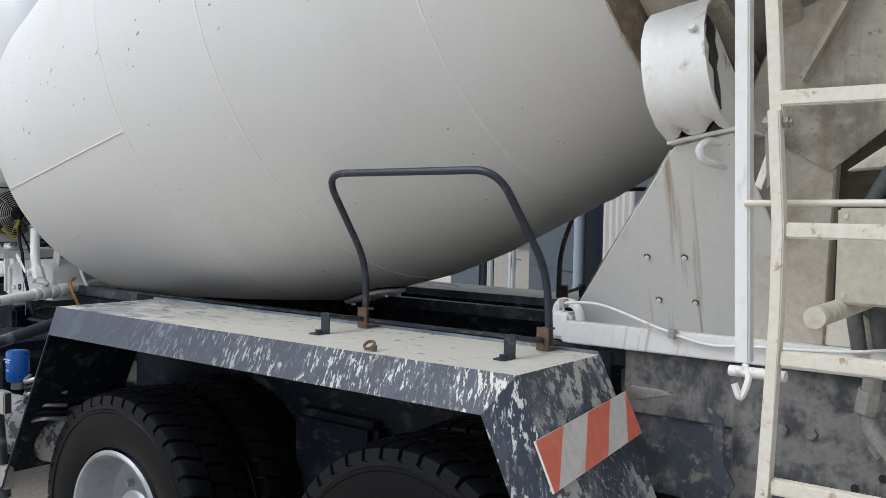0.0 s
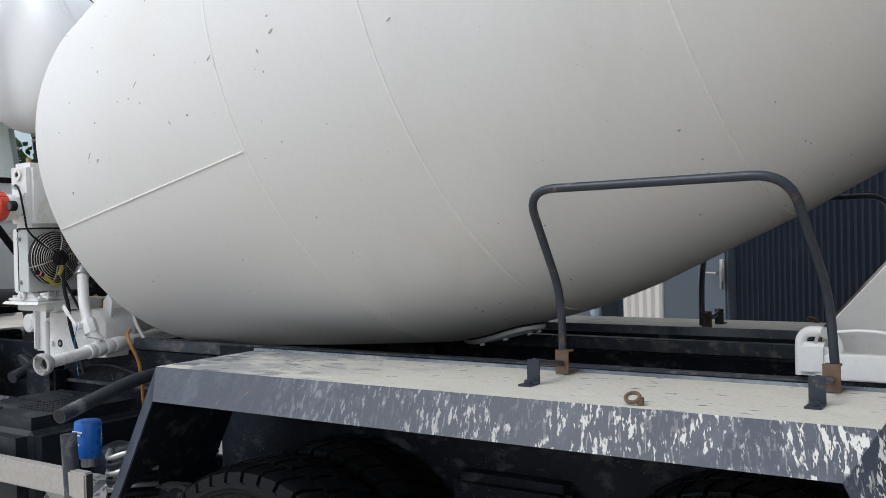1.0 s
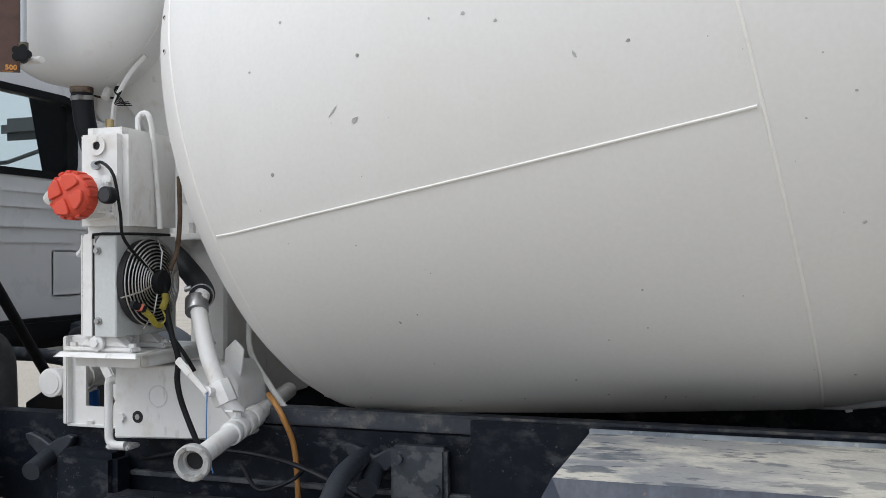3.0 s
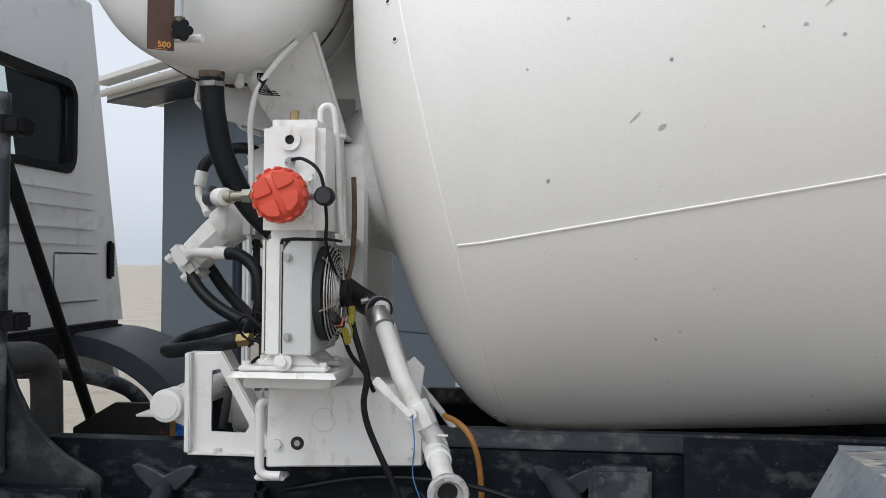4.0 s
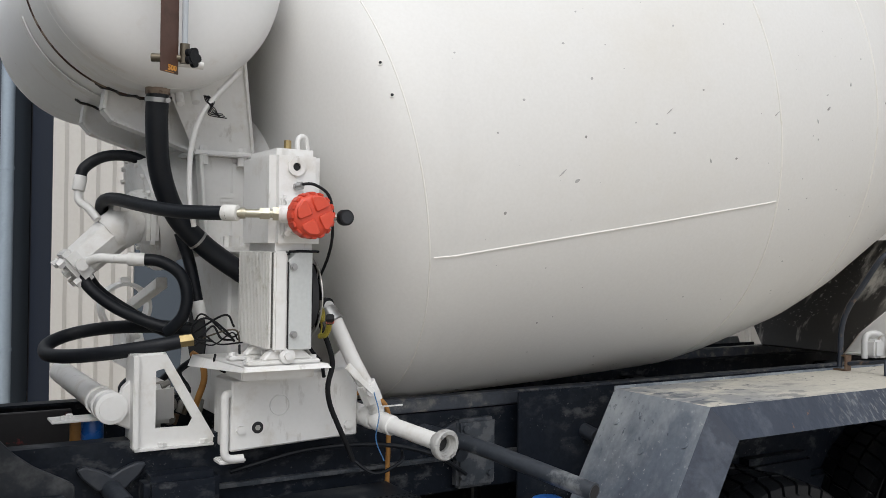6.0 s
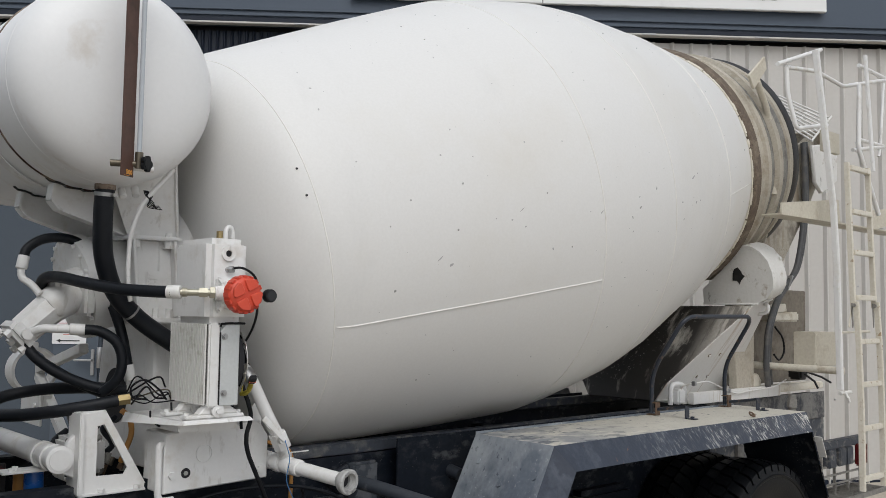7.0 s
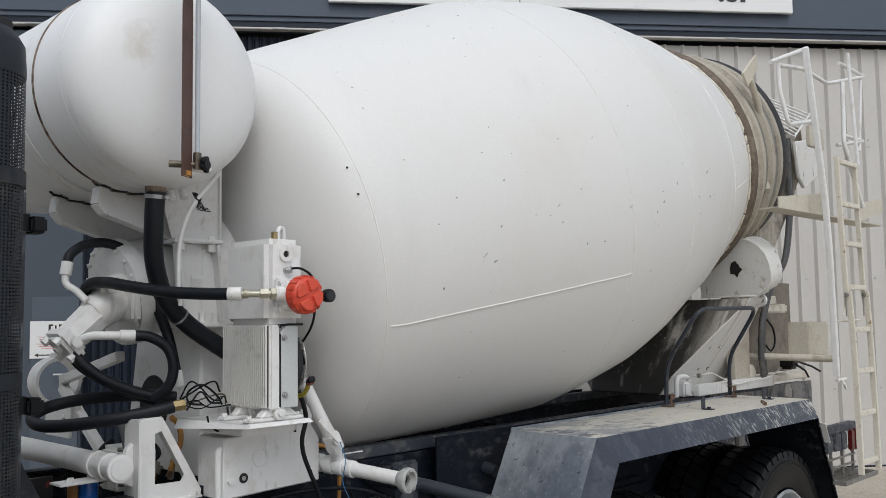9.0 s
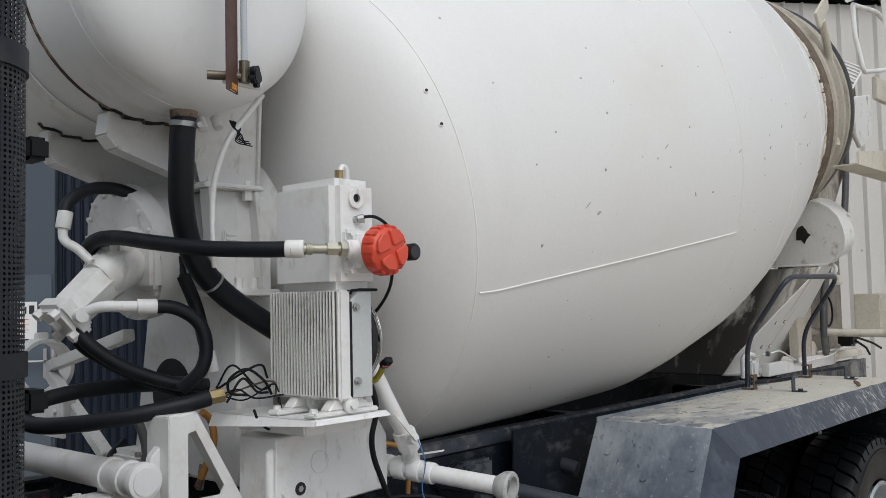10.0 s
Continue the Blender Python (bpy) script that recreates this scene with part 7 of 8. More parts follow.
# platform and gussets
bm = box(-1.25, 0.62, 2.292, 2.44, 2.530, 2.542, .003)
prism([(-1.29, 2.28, 2.600), (-0.50, 2.28, 2.692), (-0.48, 2.28, 2.530), (-1.29, 2.28, 2.526)], (0, .012, 0), bm)
prism([(0.05, 2.28, 2.665), (0.62, 2.28, 2.742), (0.62, 2.28, 2.636), (0.10, 2.28, 2.532), (0.05, 2.28, 2.530)], (0, .012, 0), bm)
part("platform", bm, M_CREAM2, truck, "cream folded-plate platform")
part("side_plate", box(-0.45, -0.2, 2.40, 2.43, 3.05, 3.2, .004), M_CREAM2, truck)
# upright post and hand rails
bm = bmesh.new()
rows = [[bm.verts.new((x + i * .017, 2.18 + j * .018, z)) for i, j in ((-1, -1), (1, -1), (1, 1), (-1, 1))] for x, z in ((-.741, 1.435), (-.768, 2.26), (-.805, 2.62), (-1.02, 3.59))]
for p, q in zip(rows, rows[1:]):
    for k in range(4):
        bm.faces.new((p[k], p[(k + 1) % 4], q[(k + 1) % 4], q[k]))
bm.faces.new(rows[0][::-1])
bm.faces.new(rows[-1])
bevelled(bm, [e for e in bm.edges if abs(e.verts[0].co.z - e.verts[1].co.z) > .1], .004)
part("post", bm, M_WHITE, truck, "white square upright post, bent inwards above")
bm = tube(curve_points([(-0.735, 2.17, 1.43), (-0.72, 2.15, 1.40), (-0.73, 2.13, 1.36), (-0.745, 2.13, 1.39)], 6), .008, 8)
cyl((-0.77, 2.17, 1.412), (-0.64, 2.16, 1.414), .013, n=12, bm=bm)
part("post_hinge", bm, M_WORNWHITE, truck, "white hinge pin with a hanging ring")


def rail(pts, r=.014, fl=.04, material=None):
    return part("hand_rail", tube(fillet(pts, fl), r, 12), material or M_WHITE, truck, "white bent tube hand rail")


rail([(-1.29, 2.30, 3.474), (-0.69, 2.30, 3.69)])
rail([(-1.13, 2.32, 3.49), (-1.12, 2.32, 3.32), (-1.05, 2.30, 3.10), (-0.62, 2.30, 3.19)])
rail([(-1.13, 2.32, 3.49), (-0.76, 2.30, 3.53), (-0.36, 2.30, 3.50), (0.41, 2.30, 3.69), (-0.10, 2.30, 3.70)])
rail([(0.33, 2.30, 3.65), (0.25, 2.30, 3.15), (0.22, 2.30, 3.08)], .010)
rail([(-0.10, 2.30, 3.16), (0.33, 2.30, 3.17), (-0.22, 2.30, 3.07)])
rail([(-0.33, 2.2, 3.5), (-0.36, 2.2, 3.05), (-0.05, 2.2, 2.62)], .016)
part("flat_strut", box(-.02, .02, -.008, .008, 0, .80, .003, m=Matrix.Translation((-0.25, 2.15, 2.90)) @ Matrix.Rotation(radians(-7), 4, "Y")), M_WHITE, truck, "white flat strut")
bm = prism([(-1.36, 2.45, 3.42), (-1.16, 2.45, 3.58), (-1.14, 2.45, 3.50), (-1.30, 2.45, 3.34)], (0, .02, 0), None, .003)
tube([(-1.25, 2.46, 3.40), (-1.1, 2.48, 3.26), (-1.0, 2.5, 3.10), (-0.97, 2.5, 2.9), (-0.97, 2.5, 2.7)], .022, 12, bm)
part("guide_plate", bm, M_CREAM2, truck, "bent cream guide plate and pipe")
# ---- ladder ----
ladder = new("ladder")
ladder.matrix_world = Matrix.Translation((-0.47, 2.12, 0.8))
ladder.parent = truck
ladder.matrix_parent_inverse = truck.matrix_basis.inverted()
tagged(ladder, "cream-white steel ladder with a folding lower part")
BOW = [(-.022, .80), (-.010, 1.0), (0, 1.2), (.010, 1.55), (.008, 1.75), (-.010, 1.98), (-.030, 2.25), (-.052, 2.55), (-.075, 2.90)]   # the stringers bow


def bow(z):
    for (a, p), (b, q) in zip(BOW, BOW[1:]):
        if z <= q:
            return a + (b - a) * (z - p) / (q - p)
    return BOW[-1][0]


def bar(zs, x, ys, w, d):
    """A flat bar that follows the bow, w across and d deep."""
    bm = bmesh.new()
    rows = [[bm.verts.new((x + bow(z) + i * w / 2, y + j * d / 2, z)) for i, j in ((-1, -1), (1, -1), (1, 1), (-1, 1))] for z, y in zip(zs, ys)]
    for p, q in zip(rows, rows[1:]):
        for k in range(4):
            bm.faces.new((p[k], p[(k + 1) % 4], q[(k + 1) % 4], q[k]))
    bm.faces.new(rows[0][::-1])
    bm.faces.new(rows[-1])
    bevelled(bm, [e for e in bm.edges if abs(e.verts[0].co.z - e.verts[1].co.z) > .1], .003)
    return bm


def ladder_y(z):
    return 2.108 if z > 1.95 else 2.108 - .025 * (1.95 - z)


for x in (-0.655, -0.335):
    zs = (.80, 1.0, 1.2, 1.55, 1.75, 2.0)
    part("stringer", bar(zs, x, [ladder_y(z) - .004 for z in zs], .026, .034), M_LADDER, ladder)
    zs = (1.96, 2.25, 2.55, 2.90)
    part("stringer", bar(zs, x, [2.122] * 4, .028, .030), M_LADDER, ladder)
    xb = x + bow(1.98)
    bm = cyl((xb - .030, 2.112, 1.975), (xb + .034, 2.112, 1.975), .008, n=6)
    cyl((xb - .026, 2.112, 1.975), (xb - .015, 2.112, 1.975), .014, n=6, bm=bm)
    cyl((xb + .015, 2.112, 1.975), (xb + .026, 2.112, 1.975), .014, n=6, bm=bm)
    part("hinge_bolt", bm, M_TAIL2, ladder, "grimy hinge bolt with nut")
    part("hinge_latch", prism([(xb - .03, 2.118, 1.99), (xb - .015, 2.118, 1.99), (xb - .008, 2.118, 1.84), (xb - .018, 2.118, 1.83)], (0, .006, 0), None, .001), M_TAIL2, ladder)
for z in (2.868, 2.583, 2.318, 2.026, 1.742, 1.465, 1.185, .87):
    y = ladder_y(z)
    part("rung", box(-0.642 + bow(z), -0.348 + bow(z), y - .014, y + .014, z - .017, z + .017, .004), M_LADDER, ladder)
part("tie_rod", cyl((-0.745, 2.16, 1.80), (-0.34, 2.16, 1.805), .008, n=10), M_LADDER, ladder)
part("stop_arm", prism([(-0.675, 2.13, 1.96), (-0.655, 2.13, 1.96), (-0.70, 2.13, 1.83), (-0.715, 2.13, 1.84)], (0, .006, 0), None, .001), M_LADDER, ladder)

# ---- tail of the frame: plates, pipe with tap, lamp carrier, step grid ----
bm = box(-1.35, 0.35, 2.80, 2.822, .88, 1.262, .004)
part("tail_plate", bm, M_TAIL, truck, "blue-black tail plate with concrete splashes")
part("tail_strip", box(-1.33, 0.34, 2.788, 2.799, 1.13, 1.328, .003), M_TAIL3, truck, "dust-grey upper strip of the frame")
bm = box(-0.97, -0.10, 2.776, 2.80, .86, 1.235, .006)
for x in (-.90, -.82, -.74, -.60, -.52, -.43, -.33):
    bolt((x, 2.776, 1.155), (0, -1, 0), .017, .014, bm)
for x in (-.82, -.74, -.5, -.4):
    bolt((x, 2.776, .93), (0, -1, 0), .015, .012, bm)
part("coupling_plate", bm, M_TAIL3, truck, "bolted stained coupling plate")
for x, z in ((-.62, 1.02), (-.55, 1.06)):
    part("plate_hole", cyl((x, 2.7745, z), (x, 2.78, z), .012, n=12), M_DARK, truck)
bm = tube(fillet([(-0.55, 2.60, 1.36), (-0.56, 2.60, 1.24), (-0.50, 2.58, 1.17), (-0.44, 2.55, 1.12)], .05), .024, 14)
cyl((-0.56, 2.60, 1.27), (-0.55, 2.60, 1.33), .034, n=8, bm=bm)
cyl((-0.53, 2.59, 1.205), (-0.505, 2.585, 1.175), .034, n=8, bm=bm)
prism([(-0.53, 2.545, 1.20), (-0.515, 2.545, 1.21), (-0.44, 2.53, 1.135), (-0.455, 2.53, 1.12)], (0, .006, 0), bm)
part("drain_pipe", bm, M_TAIL2, truck, "grimy grey drain pipe with a tap")
part("pipe_bore", cyl((-0.4405, 2.5503, 1.1203), (-0.438, 2.549, 1.118), .019, n=14), M_DARK, truck)
part("wavy_bracket", prism([(-1.02, 2.70, 1.20), (-0.97, 2.70, 1.17), (-0.97, 2.70, 1.05), (-0.93, 2.70, .98), (-0.95, 2.70, .95), (-1.0, 2.70, 1.0), (-1.0, 2.70, 1.15)], (0, .012, 0), None, .002), M_TAIL, truck)
part("cast_arm", prism([(-1.25, 2.66, 1.24), (-1.12, 2.62, 1.245), (-1.10, 2.62, 1.235), (-1.22, 2.66, 1.20), (-1.28, 2.66, 1.20)], (0, .02, 0), None, .003), M_TAIL2, truck)
bm = box(-0.70, -0.05, 2.32, 2.38, 1.02, 1.075, .006)
for x in (-.62, -.47, -.36):
    box(x, x + .10, 2.31, 2.36, .90, 1.02, .006, bm)
carrier = part("lamp_carrier", bm, M_TAIL, truck, "dirty steel lamp carrier")
for z in (.78, .84, .90):
    part("carrier_bar", box(-.69, -.06, 2.33, 2.345, z, z + .012, .002), M_TAIL2, carrier)
for x in (-.69, -.5, -.3, -.1):
    part("carrier_bar", box(x, x + .012, 2.33, 2.35, .70, 1.02, .002), M_TAIL2, carrier)
for x in (-.22, -.14):
    part("tail_lamp", box(x, x + .07, 2.295, 2.325, .88, 1.03, .01), M_LAMP, carrier, "dark red tail lamp")
bm = bmesh.new()
box(-.56, .06, 2.22, 2.235, .69, .72, .002, bm)
box(-.56, .06, 2.455, 2.47, .69, .72, .002, bm)
box(-.56, -.545, 2.235, 2.455, .69, .72, .002, bm)
box(.045, .06, 2.235, 2.455, .69, .72, .002, bm)
step = part("step_frame", bm, M_TAIL2, truck, "grey step frame")
for k in range(15):
    x = -.53 + k * .038
    part("grid_bar", box(x, x + .006, 2.236, 2.454, .695, .718, .001), M_TAIL2, step)
for k in range(4):
    y = 2.27 + k * .05
    part("grid_bar", box(-.544, .044, y, y + .006, .70, .712, .001), M_TAIL2, step)

# ================= building details =================
def on_wall(s, d, z):
    return WALL @ Vector((s, d, z))


def wpart(name, s0, s1, d0, d1, z0, z1, material, parent, label="", bevel=.003):
    return part(name, wbox(s0, s1, d0, d1, z0, z1, bevel), material, parent, label)


# glazed entrance
gd = thing("glass_door", on_wall(-10.2, .12, .02), "white framed double glass door in the grey-blue wall", "glass door")
for a, b in ((-11.31, -11.23), (-10.14, -10.06), (-9.13, -9.05)):
    wpart("frame_post", a, b, .08, .16, .03, 2.30, M_UPVC, gd, "", .006)
wpart("frame_head", -11.31, -9.05, .08, .16, 2.30, 2.36, M_UPVC, gd)
wpart("threshold", -11.30, -9.05, .06, .18, -.02, .03, M_UPVC, gd)
for a, b, h in ((-11.23, -10.14, False), (-10.06, -9.13, True)):
    leaf = wpart("door_leaf", a + .005, a + .07, .09, .15, .03, 2.295, M_UPVC, gd)
    wpart("leaf_stile", b - .07, b - .005, .09, .15, .03, 2.295, M_UPVC, leaf)
    wpart("leaf_rail", a + .07, b - .07, .09, .15, 2.22, 2.295, M_UPVC, leaf)
    wpart("leaf_rail", a + .07, b - .07, .09, .15, .03, .13, M_UPVC, leaf)
    wpart("pane", a + .06, b - .06, .115, .121, .12, 2.23, M_GLASSM, leaf, "reflecting glass pane")
    if h:
        bm = wbox(a + .025, a + .05, .075, .09, .93, 1.12, .004)
        tube([on_wall(a + .04, .08, 1.05), on_wall(a + .04, .04, 1.05), on_wall(a + .16, .04, 1.05)], .009, 10, bm)
        part("door_handle", bm, M_STEEL, leaf, "steel lever handle")
wpart("paper_notice", -10.46, -10.30, .108, .1135, 1.43, 1.74, M_PAPER, gd, "white paper notice")
wpart("dark_reveal", -11.42, -11.31, .03, .30, -.1, 2.36, M_NAVY, gd)
# sanitiser stand by the door
sd = thing("sanitizer_stand", on_wall(-10.20, -.35, 0), "black stand with a white dispenser bottle by the door", "dispenser stand")
p0 = on_wall(-10.20, -.35, 0)
part("base_plate", cyl(p0, p0 + Vector((0, 0, .02)), .17, n=32, bevel=.005), M_BLACK, sd)
part("pole", cyl(p0 + Vector((0, 0, .02)), p0 + Vector((0, 0, .97)), .014, n=14), M_BLACK, sd)
bm = cyl(p0 + Vector((0, 0, .97)), p0 + Vector((0, 0, 1.15)), .05, n=20, bevel=.015)
cyl(p0 + Vector((0, 0, 1.15)), p0 + Vector((0, 0, 1.21)), .016, n=12, bm=bm)
part("bottle", bm, M_PAPER, sd, "white pump bottle")
structure("trim_wall_joint", wbox(-8.97, -7.06, -.004, -.0005, 1.045, 1.057, .001), M_NAVY, "thin dark joint in the rendered wall", "trim")
# plain wall plaque: abstract marks and unreadable lines
pl = thing("wall_plaque", on_wall(-8.18, -.02, 3.12), "white rectangular plaque with dark emblem on the wall", "plaque")
face = wpart("plate", -8.46, -7.70, -.022, -.004, 2.43, 3.655, M_BOARD, pl, "", .004)
for a, b, c, d in ((-8.36, -8.33, 2.88, 3.12), (-8.33, -8.26, 3.08, 3.12), (-8.24, -8.21, 2.96, 3.10), (-8.18, -8.06, 3.04, 3.10), (-8.18, -8.06, 2.93, 2.99)):
    wpart("emblem_bar", a, b, -.0245, -.0222, c, d, M_INK, face, "", 0)
for k in range(7):
    wpart("text_bar", -8.07, -7.97 + .02 * ((k * 7) % 3), -.0238, -.0222, 2.77 - .032 * k - (.03 if k > 2 else 0), 2.778 - .032 * k - (.03 if k > 2 else 0), M_GREYINK, face, "", 0)
for s, z in ((-8.41, 3.60), (-7.75, 3.60), (-8.41, 2.48), (-7.75, 2.48)):
    part("screw", cyl(on_wall(s, -.023, z), on_wall(s, -.028, z), .01, n=10), M_STEEL, face)
for pts in ([(-7.98, 3.60), (-7.88, 3.655), (-7.76, 3.60), (-7.76, 3.50), (-7.86, 3.45), (-7.98, 3.50)], [(-7.86, 3.45), (-7.76, 3.40), (-7.72, 3.30)], [(-7.82, 2.58), (-7.74, 2.58), (-7.74, 2.48), (-7.80, 2.46), (-7.82, 2.50)]):
    part("line_ornament", tube([on_wall(s, -.0232, z) for s, z in pts], .0025, 6), M_GREYINK, face)
pl.matrix_basis = Matrix.Translation(WALL.to_3x3() @ Vector((-.10, 0, .125))) @ pl.matrix_basis
# small paper notice on the panel
pn = thing("wall_notice", on_wall(-5.13, .03, 1.74), "white paper notice with an arrow on the panel", "notice")
sheet = wpart("sheet", -5.29, -4.98, .0135, .0185, 1.565, 1.90, M_PAPER, pn, "", 0)
for a, b, c, d in ((-5.13, -5.11, 1.80, 1.87), (-5.13, -5.09, 1.855, 1.87), (-5.075, -5.06, 1.80, 1.86), (-5.04, -5.0, 1.80, 1.87)):
    wpart("emblem_bar", a, b, .0115, .0133, c, d, M_INK, sheet, "", 0)
for k in range(6):
    wpart("text_bar", -5.23 + .02 * (k % 3), -5.04 - .025 * (k % 2), .0118, .0133, 1.755 - .021 * k, 1.759 - .021 * k, M_REDINK, sheet, "", 0)
wpart("arrow_bar", -5.22, -5.04, .0118, .0133, 1.59, 1.60, M_INK, sheet, "", 0)
part("arrow_tip", prism([on_wall(-5.25, .0126, 1.595), on_wall(-5.215, .0126, 1.612), on_wall(-5.215, .0126, 1.578)], WALL.to_3x3() @ Vector((0, -.001, 0))), M_INK, sheet)
pn.matrix_basis = Matrix.Translation(WALL.to_3x3() @ Vector((.10, 0, -.02))) @ pn.matrix_basis
# plain door handle in the panel
part_d = thing("panel_door", on_wall(-4.9, .03, 1.0), "flush grey-blue steel door with a lever handle", "door")
wpart("leaf", -5.18, -4.77, .022, .0395, .05, 2.1, M_WALL2, part_d)
bm = wbox(-4.83, -4.80, .005, .022, 1.26, 1.50, .004)
tube([on_wall(-4.815, .02, 1.40), on_wall(-4.815, -.03, 1.40), on_wall(-4.97, -.03, 1.40)], .01, 10, bm)
part("handle", bm, M_STEEL, part_d, "steel lever handle")
part("lock_tube", cyl(on_wall(-4.74, -.02, 1.33), on_wall(-4.74, -.02, 1.52), .028, n=18, bevel=.004), M_STEEL, part_d, "bright steel latch tube")
# downpipe and eave
dp = thing("downpipe", on_wall(-7.02, -.06, 0), "pale blue-grey rain downpipe on the wall", "downpipe")
part("pipe", cyl(on_wall(-7.02, -.07, 0), on_wall(-7.02, -.07, 4.2), .06, n=24), M_DOWN, dp)
for z in (.9, 2.6, 3.9):
    part("bracket", lathe([(-.015, .06), (-.015, .067), (.015, .067), (.015, .06)], 24, m=Matrix.Translation(on_wall(-7.02, -.07, z)) @ Matrix.Rotation(radians(-90), 4, "Y")), M_DOWN, dp)
ev = bmesh.new()
wbox(-14.0, -7.3, -.62, 0, 4.18, 4.22, .004, ev)
structure("trim_soffit", ev, M_NAVY, "dark eave soffit", "soffit")
ev = bmesh.new()
prism([on_wall(-14, -.62, 4.22), on_wall(-14, -.62, 4.34), on_wall(-14, 4.0, 4.38), on_wall(-14, 4.0, 4.28)], WALL.to_3x3() @ Vector((6.7, 0, 0)), ev)
structure("roof", ev, M_ROOF, "pale sheet roof above the eave", "roof")
structure("trim_eave", wbox(-14, -7.3, -.86, -.60, 4.43, 4.51, .006), M_ROOF, "pale sheet edge of the roof", "trim")
gt = thing("gutter", on_wall(-12, -.7, 4.25), "pale grey half-round eave gutter", "gutter")
gprof = [(-.075 * math.cos(a), -.075 * math.sin(a)) for a in np.linspace(0, math.pi, 13)]
bm = bmesh.new()
g0 = [bm.verts.new(on_wall(-14, -.70 + a, 4.33 + b)) for a, b in gprof]
g1 = [bm.verts.new(on_wall(-7.3, -.70 + a, 4.33 + b)) for a, b in gprof]
h0 = [bm.verts.new(on_wall(-14, -.70 + a * .93, 4.33 + b * .93)) for a, b in gprof]
h1 = [bm.verts.new(on_wall(-7.3, -.70 + a * .93, 4.33 + b * .93)) for a, b in gprof]
for k in range(12):
    bm.faces.new((g0[k], g0[k + 1], g1[k + 1], g1[k]))
    bm.faces.new((h0[k], h1[k], h1[k + 1], h0[k + 1]))
for k in (0, 12):
    bm.faces.new((g0[k], g1[k], h1[k], h0[k]))
part("trough", bm, M_ROOF, gt)
for k in range(8):
    s = -13.7 + k * .8
    part("hook", wbox(s, s + .03, -.78, -.62, 4.335, 4.342, .001), M_STEEL, gt)
# fascia: horizontal folds and the big sign board
for z in (4.685, 4.74, 5.2):
    structure("trim_fold", wbox(-7.02, 9, -.022, -.002, z, z + .03, .004), M_FASCIA, "folded edge of the fascia sheet", "trim")
rg = random.Random(2)
for k in range(14):
    part_name = structure("trim_clip", wbox(-6.4 + k * 1.12, -6.26 + k * 1.12, -.040, -.031, 4.607, 4.622, .003), M_STEEL, "small steel track clip", "clip")
sb = thing("sign_board", on_wall(-.18, -.06, 5.3), "long white company sign board with dark lettering", "sign board")
plate = wpart("board", -2.51, 2.14, -.075, -.03, 4.872, 5.75, M_BOARD, sb, "", .006)
wpart("joint", -.665, -.655, -.0765, -.0745, 4.875, 5.745, M_GREYINK, plate, "", 0)
WX = WALL @ Matrix.Rotation(radians(90), 4, "X")
# dark emblem strokes on the left half
for a, b, c, d in ((-2.06, -1.99, 4.96, 5.6), (-1.99, -1.6, 5.3, 5.42), (-1.56, -1.50, 4.98, 5.5), (-1.24, -.98, 4.96, 5.06), (-1.24, -1.02, 5.20, 5.30), (-1.06, -.98, 5.0, 5.25), (-1.24, -.98, 5.45, 5.55)):
    wpart("emblem_stroke", a, b, -.079, -.0755, c, d, M_NAVYINK, plate, "", 0)
for txt, s in (("www.", .02), (".si", 1.50)):
    lettering(txt, .33, WALL @ Matrix.Translation((s, -.079, 4.985)) @ Matrix.Rotation(radians(90), 4, "X"), M_INK, plate, middle="BOTTOM_BASELINE")
for a, b, c, d in ((.63, .69, 4.985, 5.20), (.60, .75, 5.10, 5.14), (.69, .76, 5.18, 5.225), (.83, .89, 4.985, 5.145), (.83, .89, 5.18, 5.225),
                   (.98, 1.15, 4.985, 5.025), (.98, 1.15, 5.050, 5.085), (.98, 1.15, 5.11, 5.148)):
    wpart("brand_stroke", a, b, -.079, -.0755, c, d, M_INK, plate, "", 0)
# small red sticker low on the sliding door
st = thing("door_sticker", on_wall(3.1, .05, 1.75), "small red and white sticker on the sliding door", "sticker")
stk = wpart("sheet", 3.20, 3.32, .059, .063, 1.74, 1.86, M_PAPER, st, "", 0)
wpart("red_field", 3.205, 3.315, .0565, .0588, 1.79, 1.855, M_REDINK, stk, "", 0)
# rivets along the sliding door sheets
rv = bmesh.new()
for z in (3.55, 3.62, 2.2, 1.1):
    for k in range(36):
        s = .2 + k * .245 + .09
        cyl(on_wall(s, .10, z), on_wall(s, .092, z), .009, n=6, bm=rv)
tagged(part("rivets", rv, M_STEEL, None, "small steel rivet heads on the door sheet"), "small steel rivet heads on the door sheet", "rivets", kind="stuff")
# door foot rail
structure("trim_door_foot", wbox(-1.6, 8.9, .08, .14, .27, .335, .004), M_NAVY, "dark foot edge of the sliding door", "trim")

# ---- white van and trees across the yard, seen in the door glass ----
VM = Matrix.Translation((-24.0, 10.5, 0)) @ Matrix.Rotation(radians(-90), 4, "Z") @ Matrix.Scale(1.07, 4)
van = thing("van", VM.translation, "silver-white delivery van parked across the yard", "van")
side = [(2.45, .35), (2.5, .75), (2.42, 1.0), (1.75, 1.2), (1.05, 2.05), (.7, 2.25), (-2.5, 2.3), (-2.6, 1.2), (-2.55, .35)]
part("body", prism([(x, -.98, z) for x, z in side], (0, 1.96, 0), None, .05, VM), M_CAB, van)
part("windscreen", prism([(1.745, -.82, 1.255), (1.745, .82, 1.255), (1.09, .72, 2.04), (1.09, -.72, 2.04)], (.02, 0, .012), None, 0, VM), M_DARKGLASS, van, "dark windscreen")
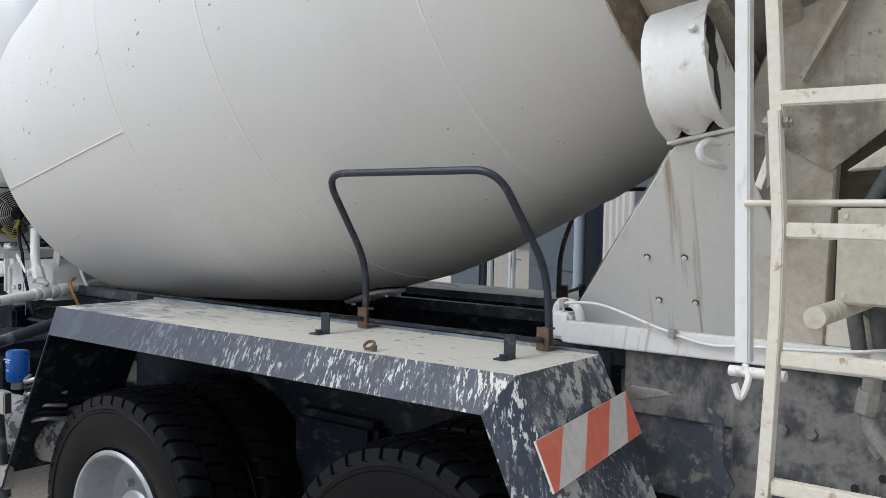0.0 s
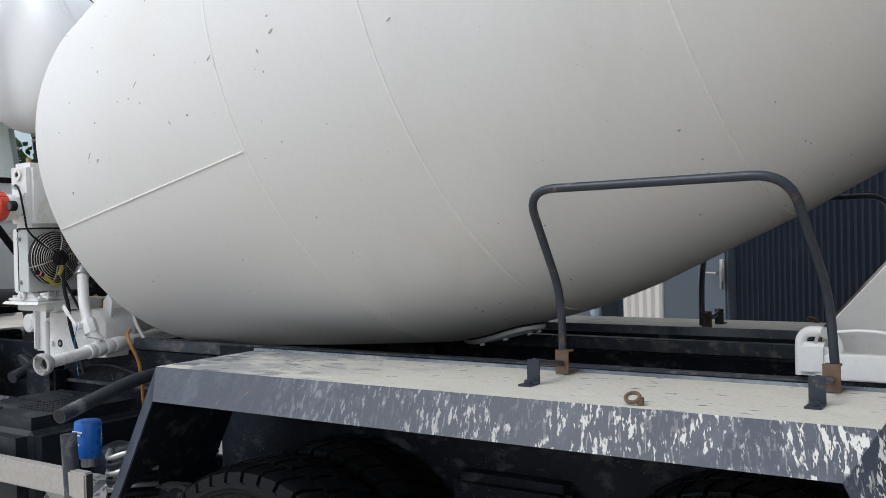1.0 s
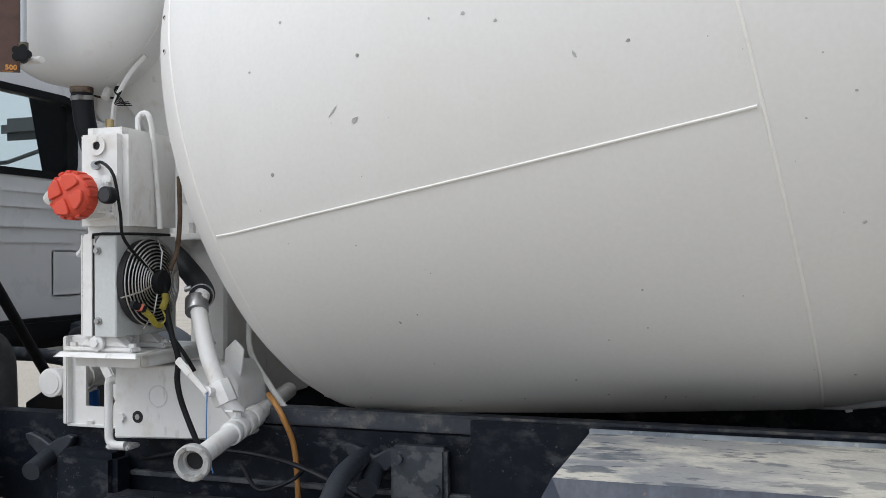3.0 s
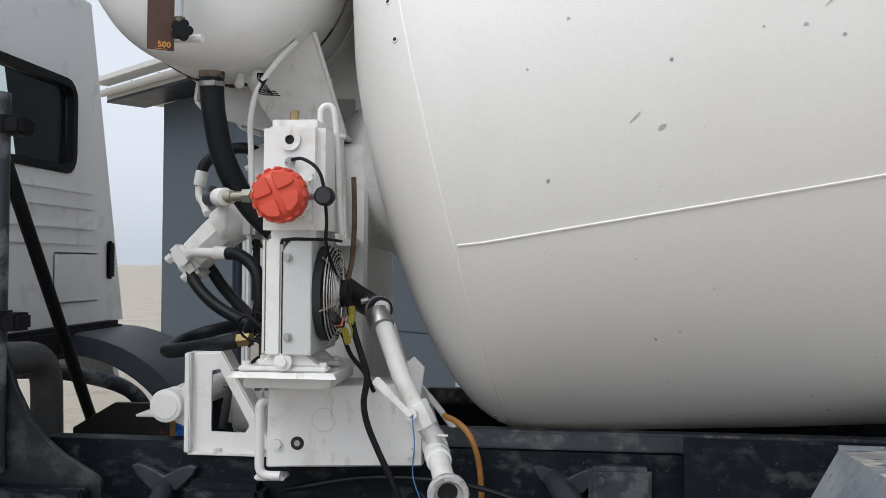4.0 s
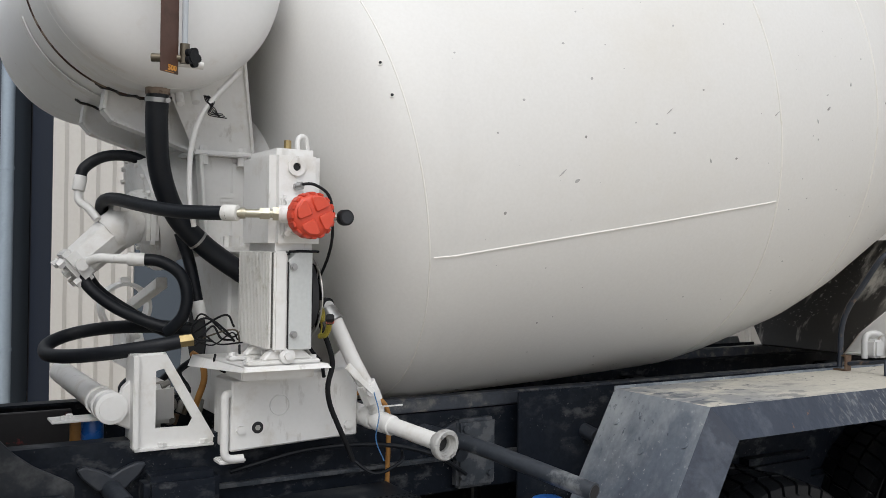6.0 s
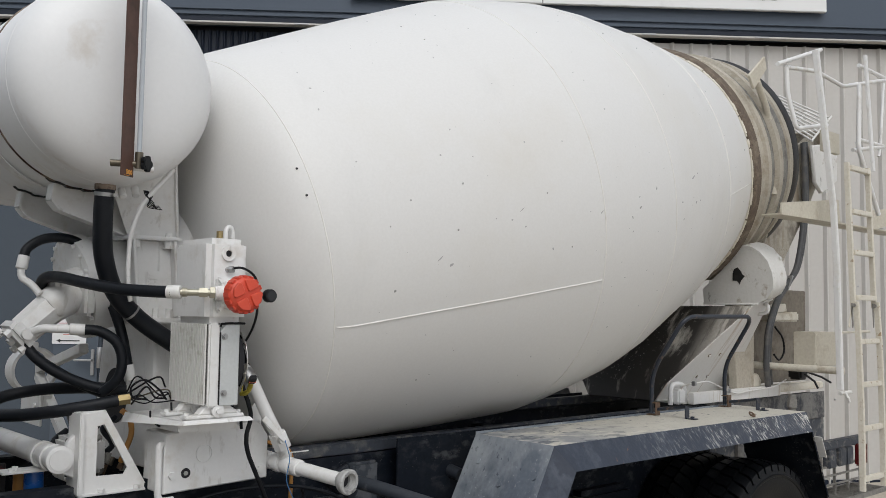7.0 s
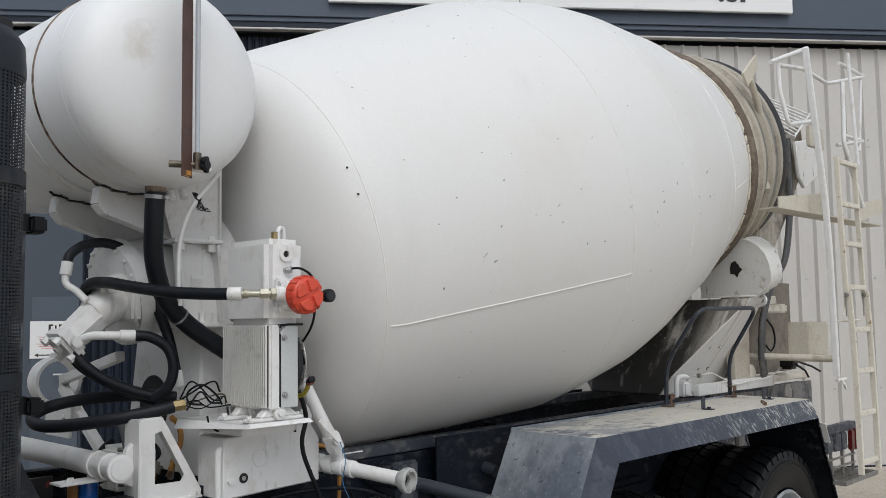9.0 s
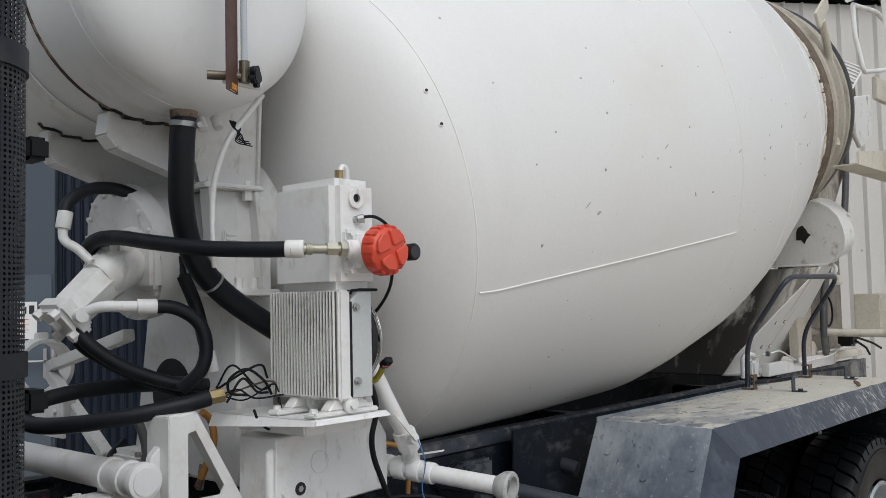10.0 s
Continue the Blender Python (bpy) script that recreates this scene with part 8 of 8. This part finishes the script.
part("grille", box(2.44, 2.52, -.55, .55, .62, .88, .02, m=VM), M_BLACK, van, "black grille")
part("bumper", box(2.40, 2.58, -.98, .98, .33, .58, .04, m=VM), M_BOXPL, van, "dark bumper")
for y in (-.8, .8):
    part("headlamp", box(2.36, 2.50, y - .14, y + .14, .74, .98, .03, m=VM), M_TUBE, van)
    part("side_window", box(.55, 1.35, y * 1.225 - .004, y * 1.225 + .004, 1.3, 1.9, .0, m=VM), M_DARKGLASS, van)
    for x in (-1.7, 1.65):
        part("wheel", cyl(VM @ Vector((x, y * 1.18, .34)), VM @ Vector((x, y * .92, .34)), .34, n=28, bevel=.03), M_TYRE, van)
M_LEAF = mat("tree_leaves", (0.045, 0.085, 0.025), 0.6, var=0.1, var_scale=6, second=(0.08, 0.13, 0.04), isle=0.35)
M_BARK = mat("tree_bark", (0.10, 0.08, 0.06), 0.9, grain=0.4, var=0.1, bump=0.4)
rt = random.Random(31)
tree = thing("tree", (0, 0, 0), "broad leafy green tree beyond the yard", "tree", "trees beyond the yard")
bm = cyl((0, 0, 0), (0, .1, 3.2), .22, .13, n=10)
for k in range(6):
    a = k * 1.05
    cyl((0, .05, 2.2 + .2 * k), (1.8 * math.cos(a), 1.8 * math.sin(a), 4.2 + .3 * k), .07, .02, n=6, bm=bm)
part("trunk", bm, M_BARK, tree)
verts, faces = [], []
for k in range(150):
    a, e, q = rt.uniform(0, 6.28), rt.uniform(-.6, 1.2), rt.uniform(.5, 1)
    c = Vector((2.6 * q * math.cos(a) * math.cos(e), 2.6 * q * math.sin(a) * math.cos(e), 3.7 + 2.9 * q * math.sin(e)))
    for _ in range(22):
        p = c + Vector((rt.gauss(0, .4), rt.gauss(0, .4), rt.gauss(0, .35)))
        u = Vector((rt.gauss(0, 1), rt.gauss(0, 1), rt.gauss(0, 1))).normalized() * .20
        v = u.orthogonal().normalized() * .13
        i = len(verts)
        verts += [p - u, p + v, p + u, p - v]
        faces.append((i, i + 1, i + 2, i + 3))
me = bpy.data.meshes.new("crown")
me.from_pydata([tuple(p) for p in verts], [], faces)
me.materials.append(M_LEAF)
crown = tagged(new("crown", me), kind="stuff")
crown.parent = tree
for k, (x, y, sc) in enumerate(((-37, 6, 1.0), (-40, 9, 1.15), (-36.5, 12.0, .95), (-39, 15.5, 1.1), (-37, 18.5, 1.0), (-41, 22, 1.2), (-38, 2, 1.1), (-37, 26, 1.05))):
    m = Matrix.Translation((x, y, 0)) @ Matrix.Rotation(k * 1.3, 4, "Z") @ Matrix.Scale(sc, 4)
    if k == 0:
        tree.matrix_world = m
    else:
        copy_thing(tree, m)
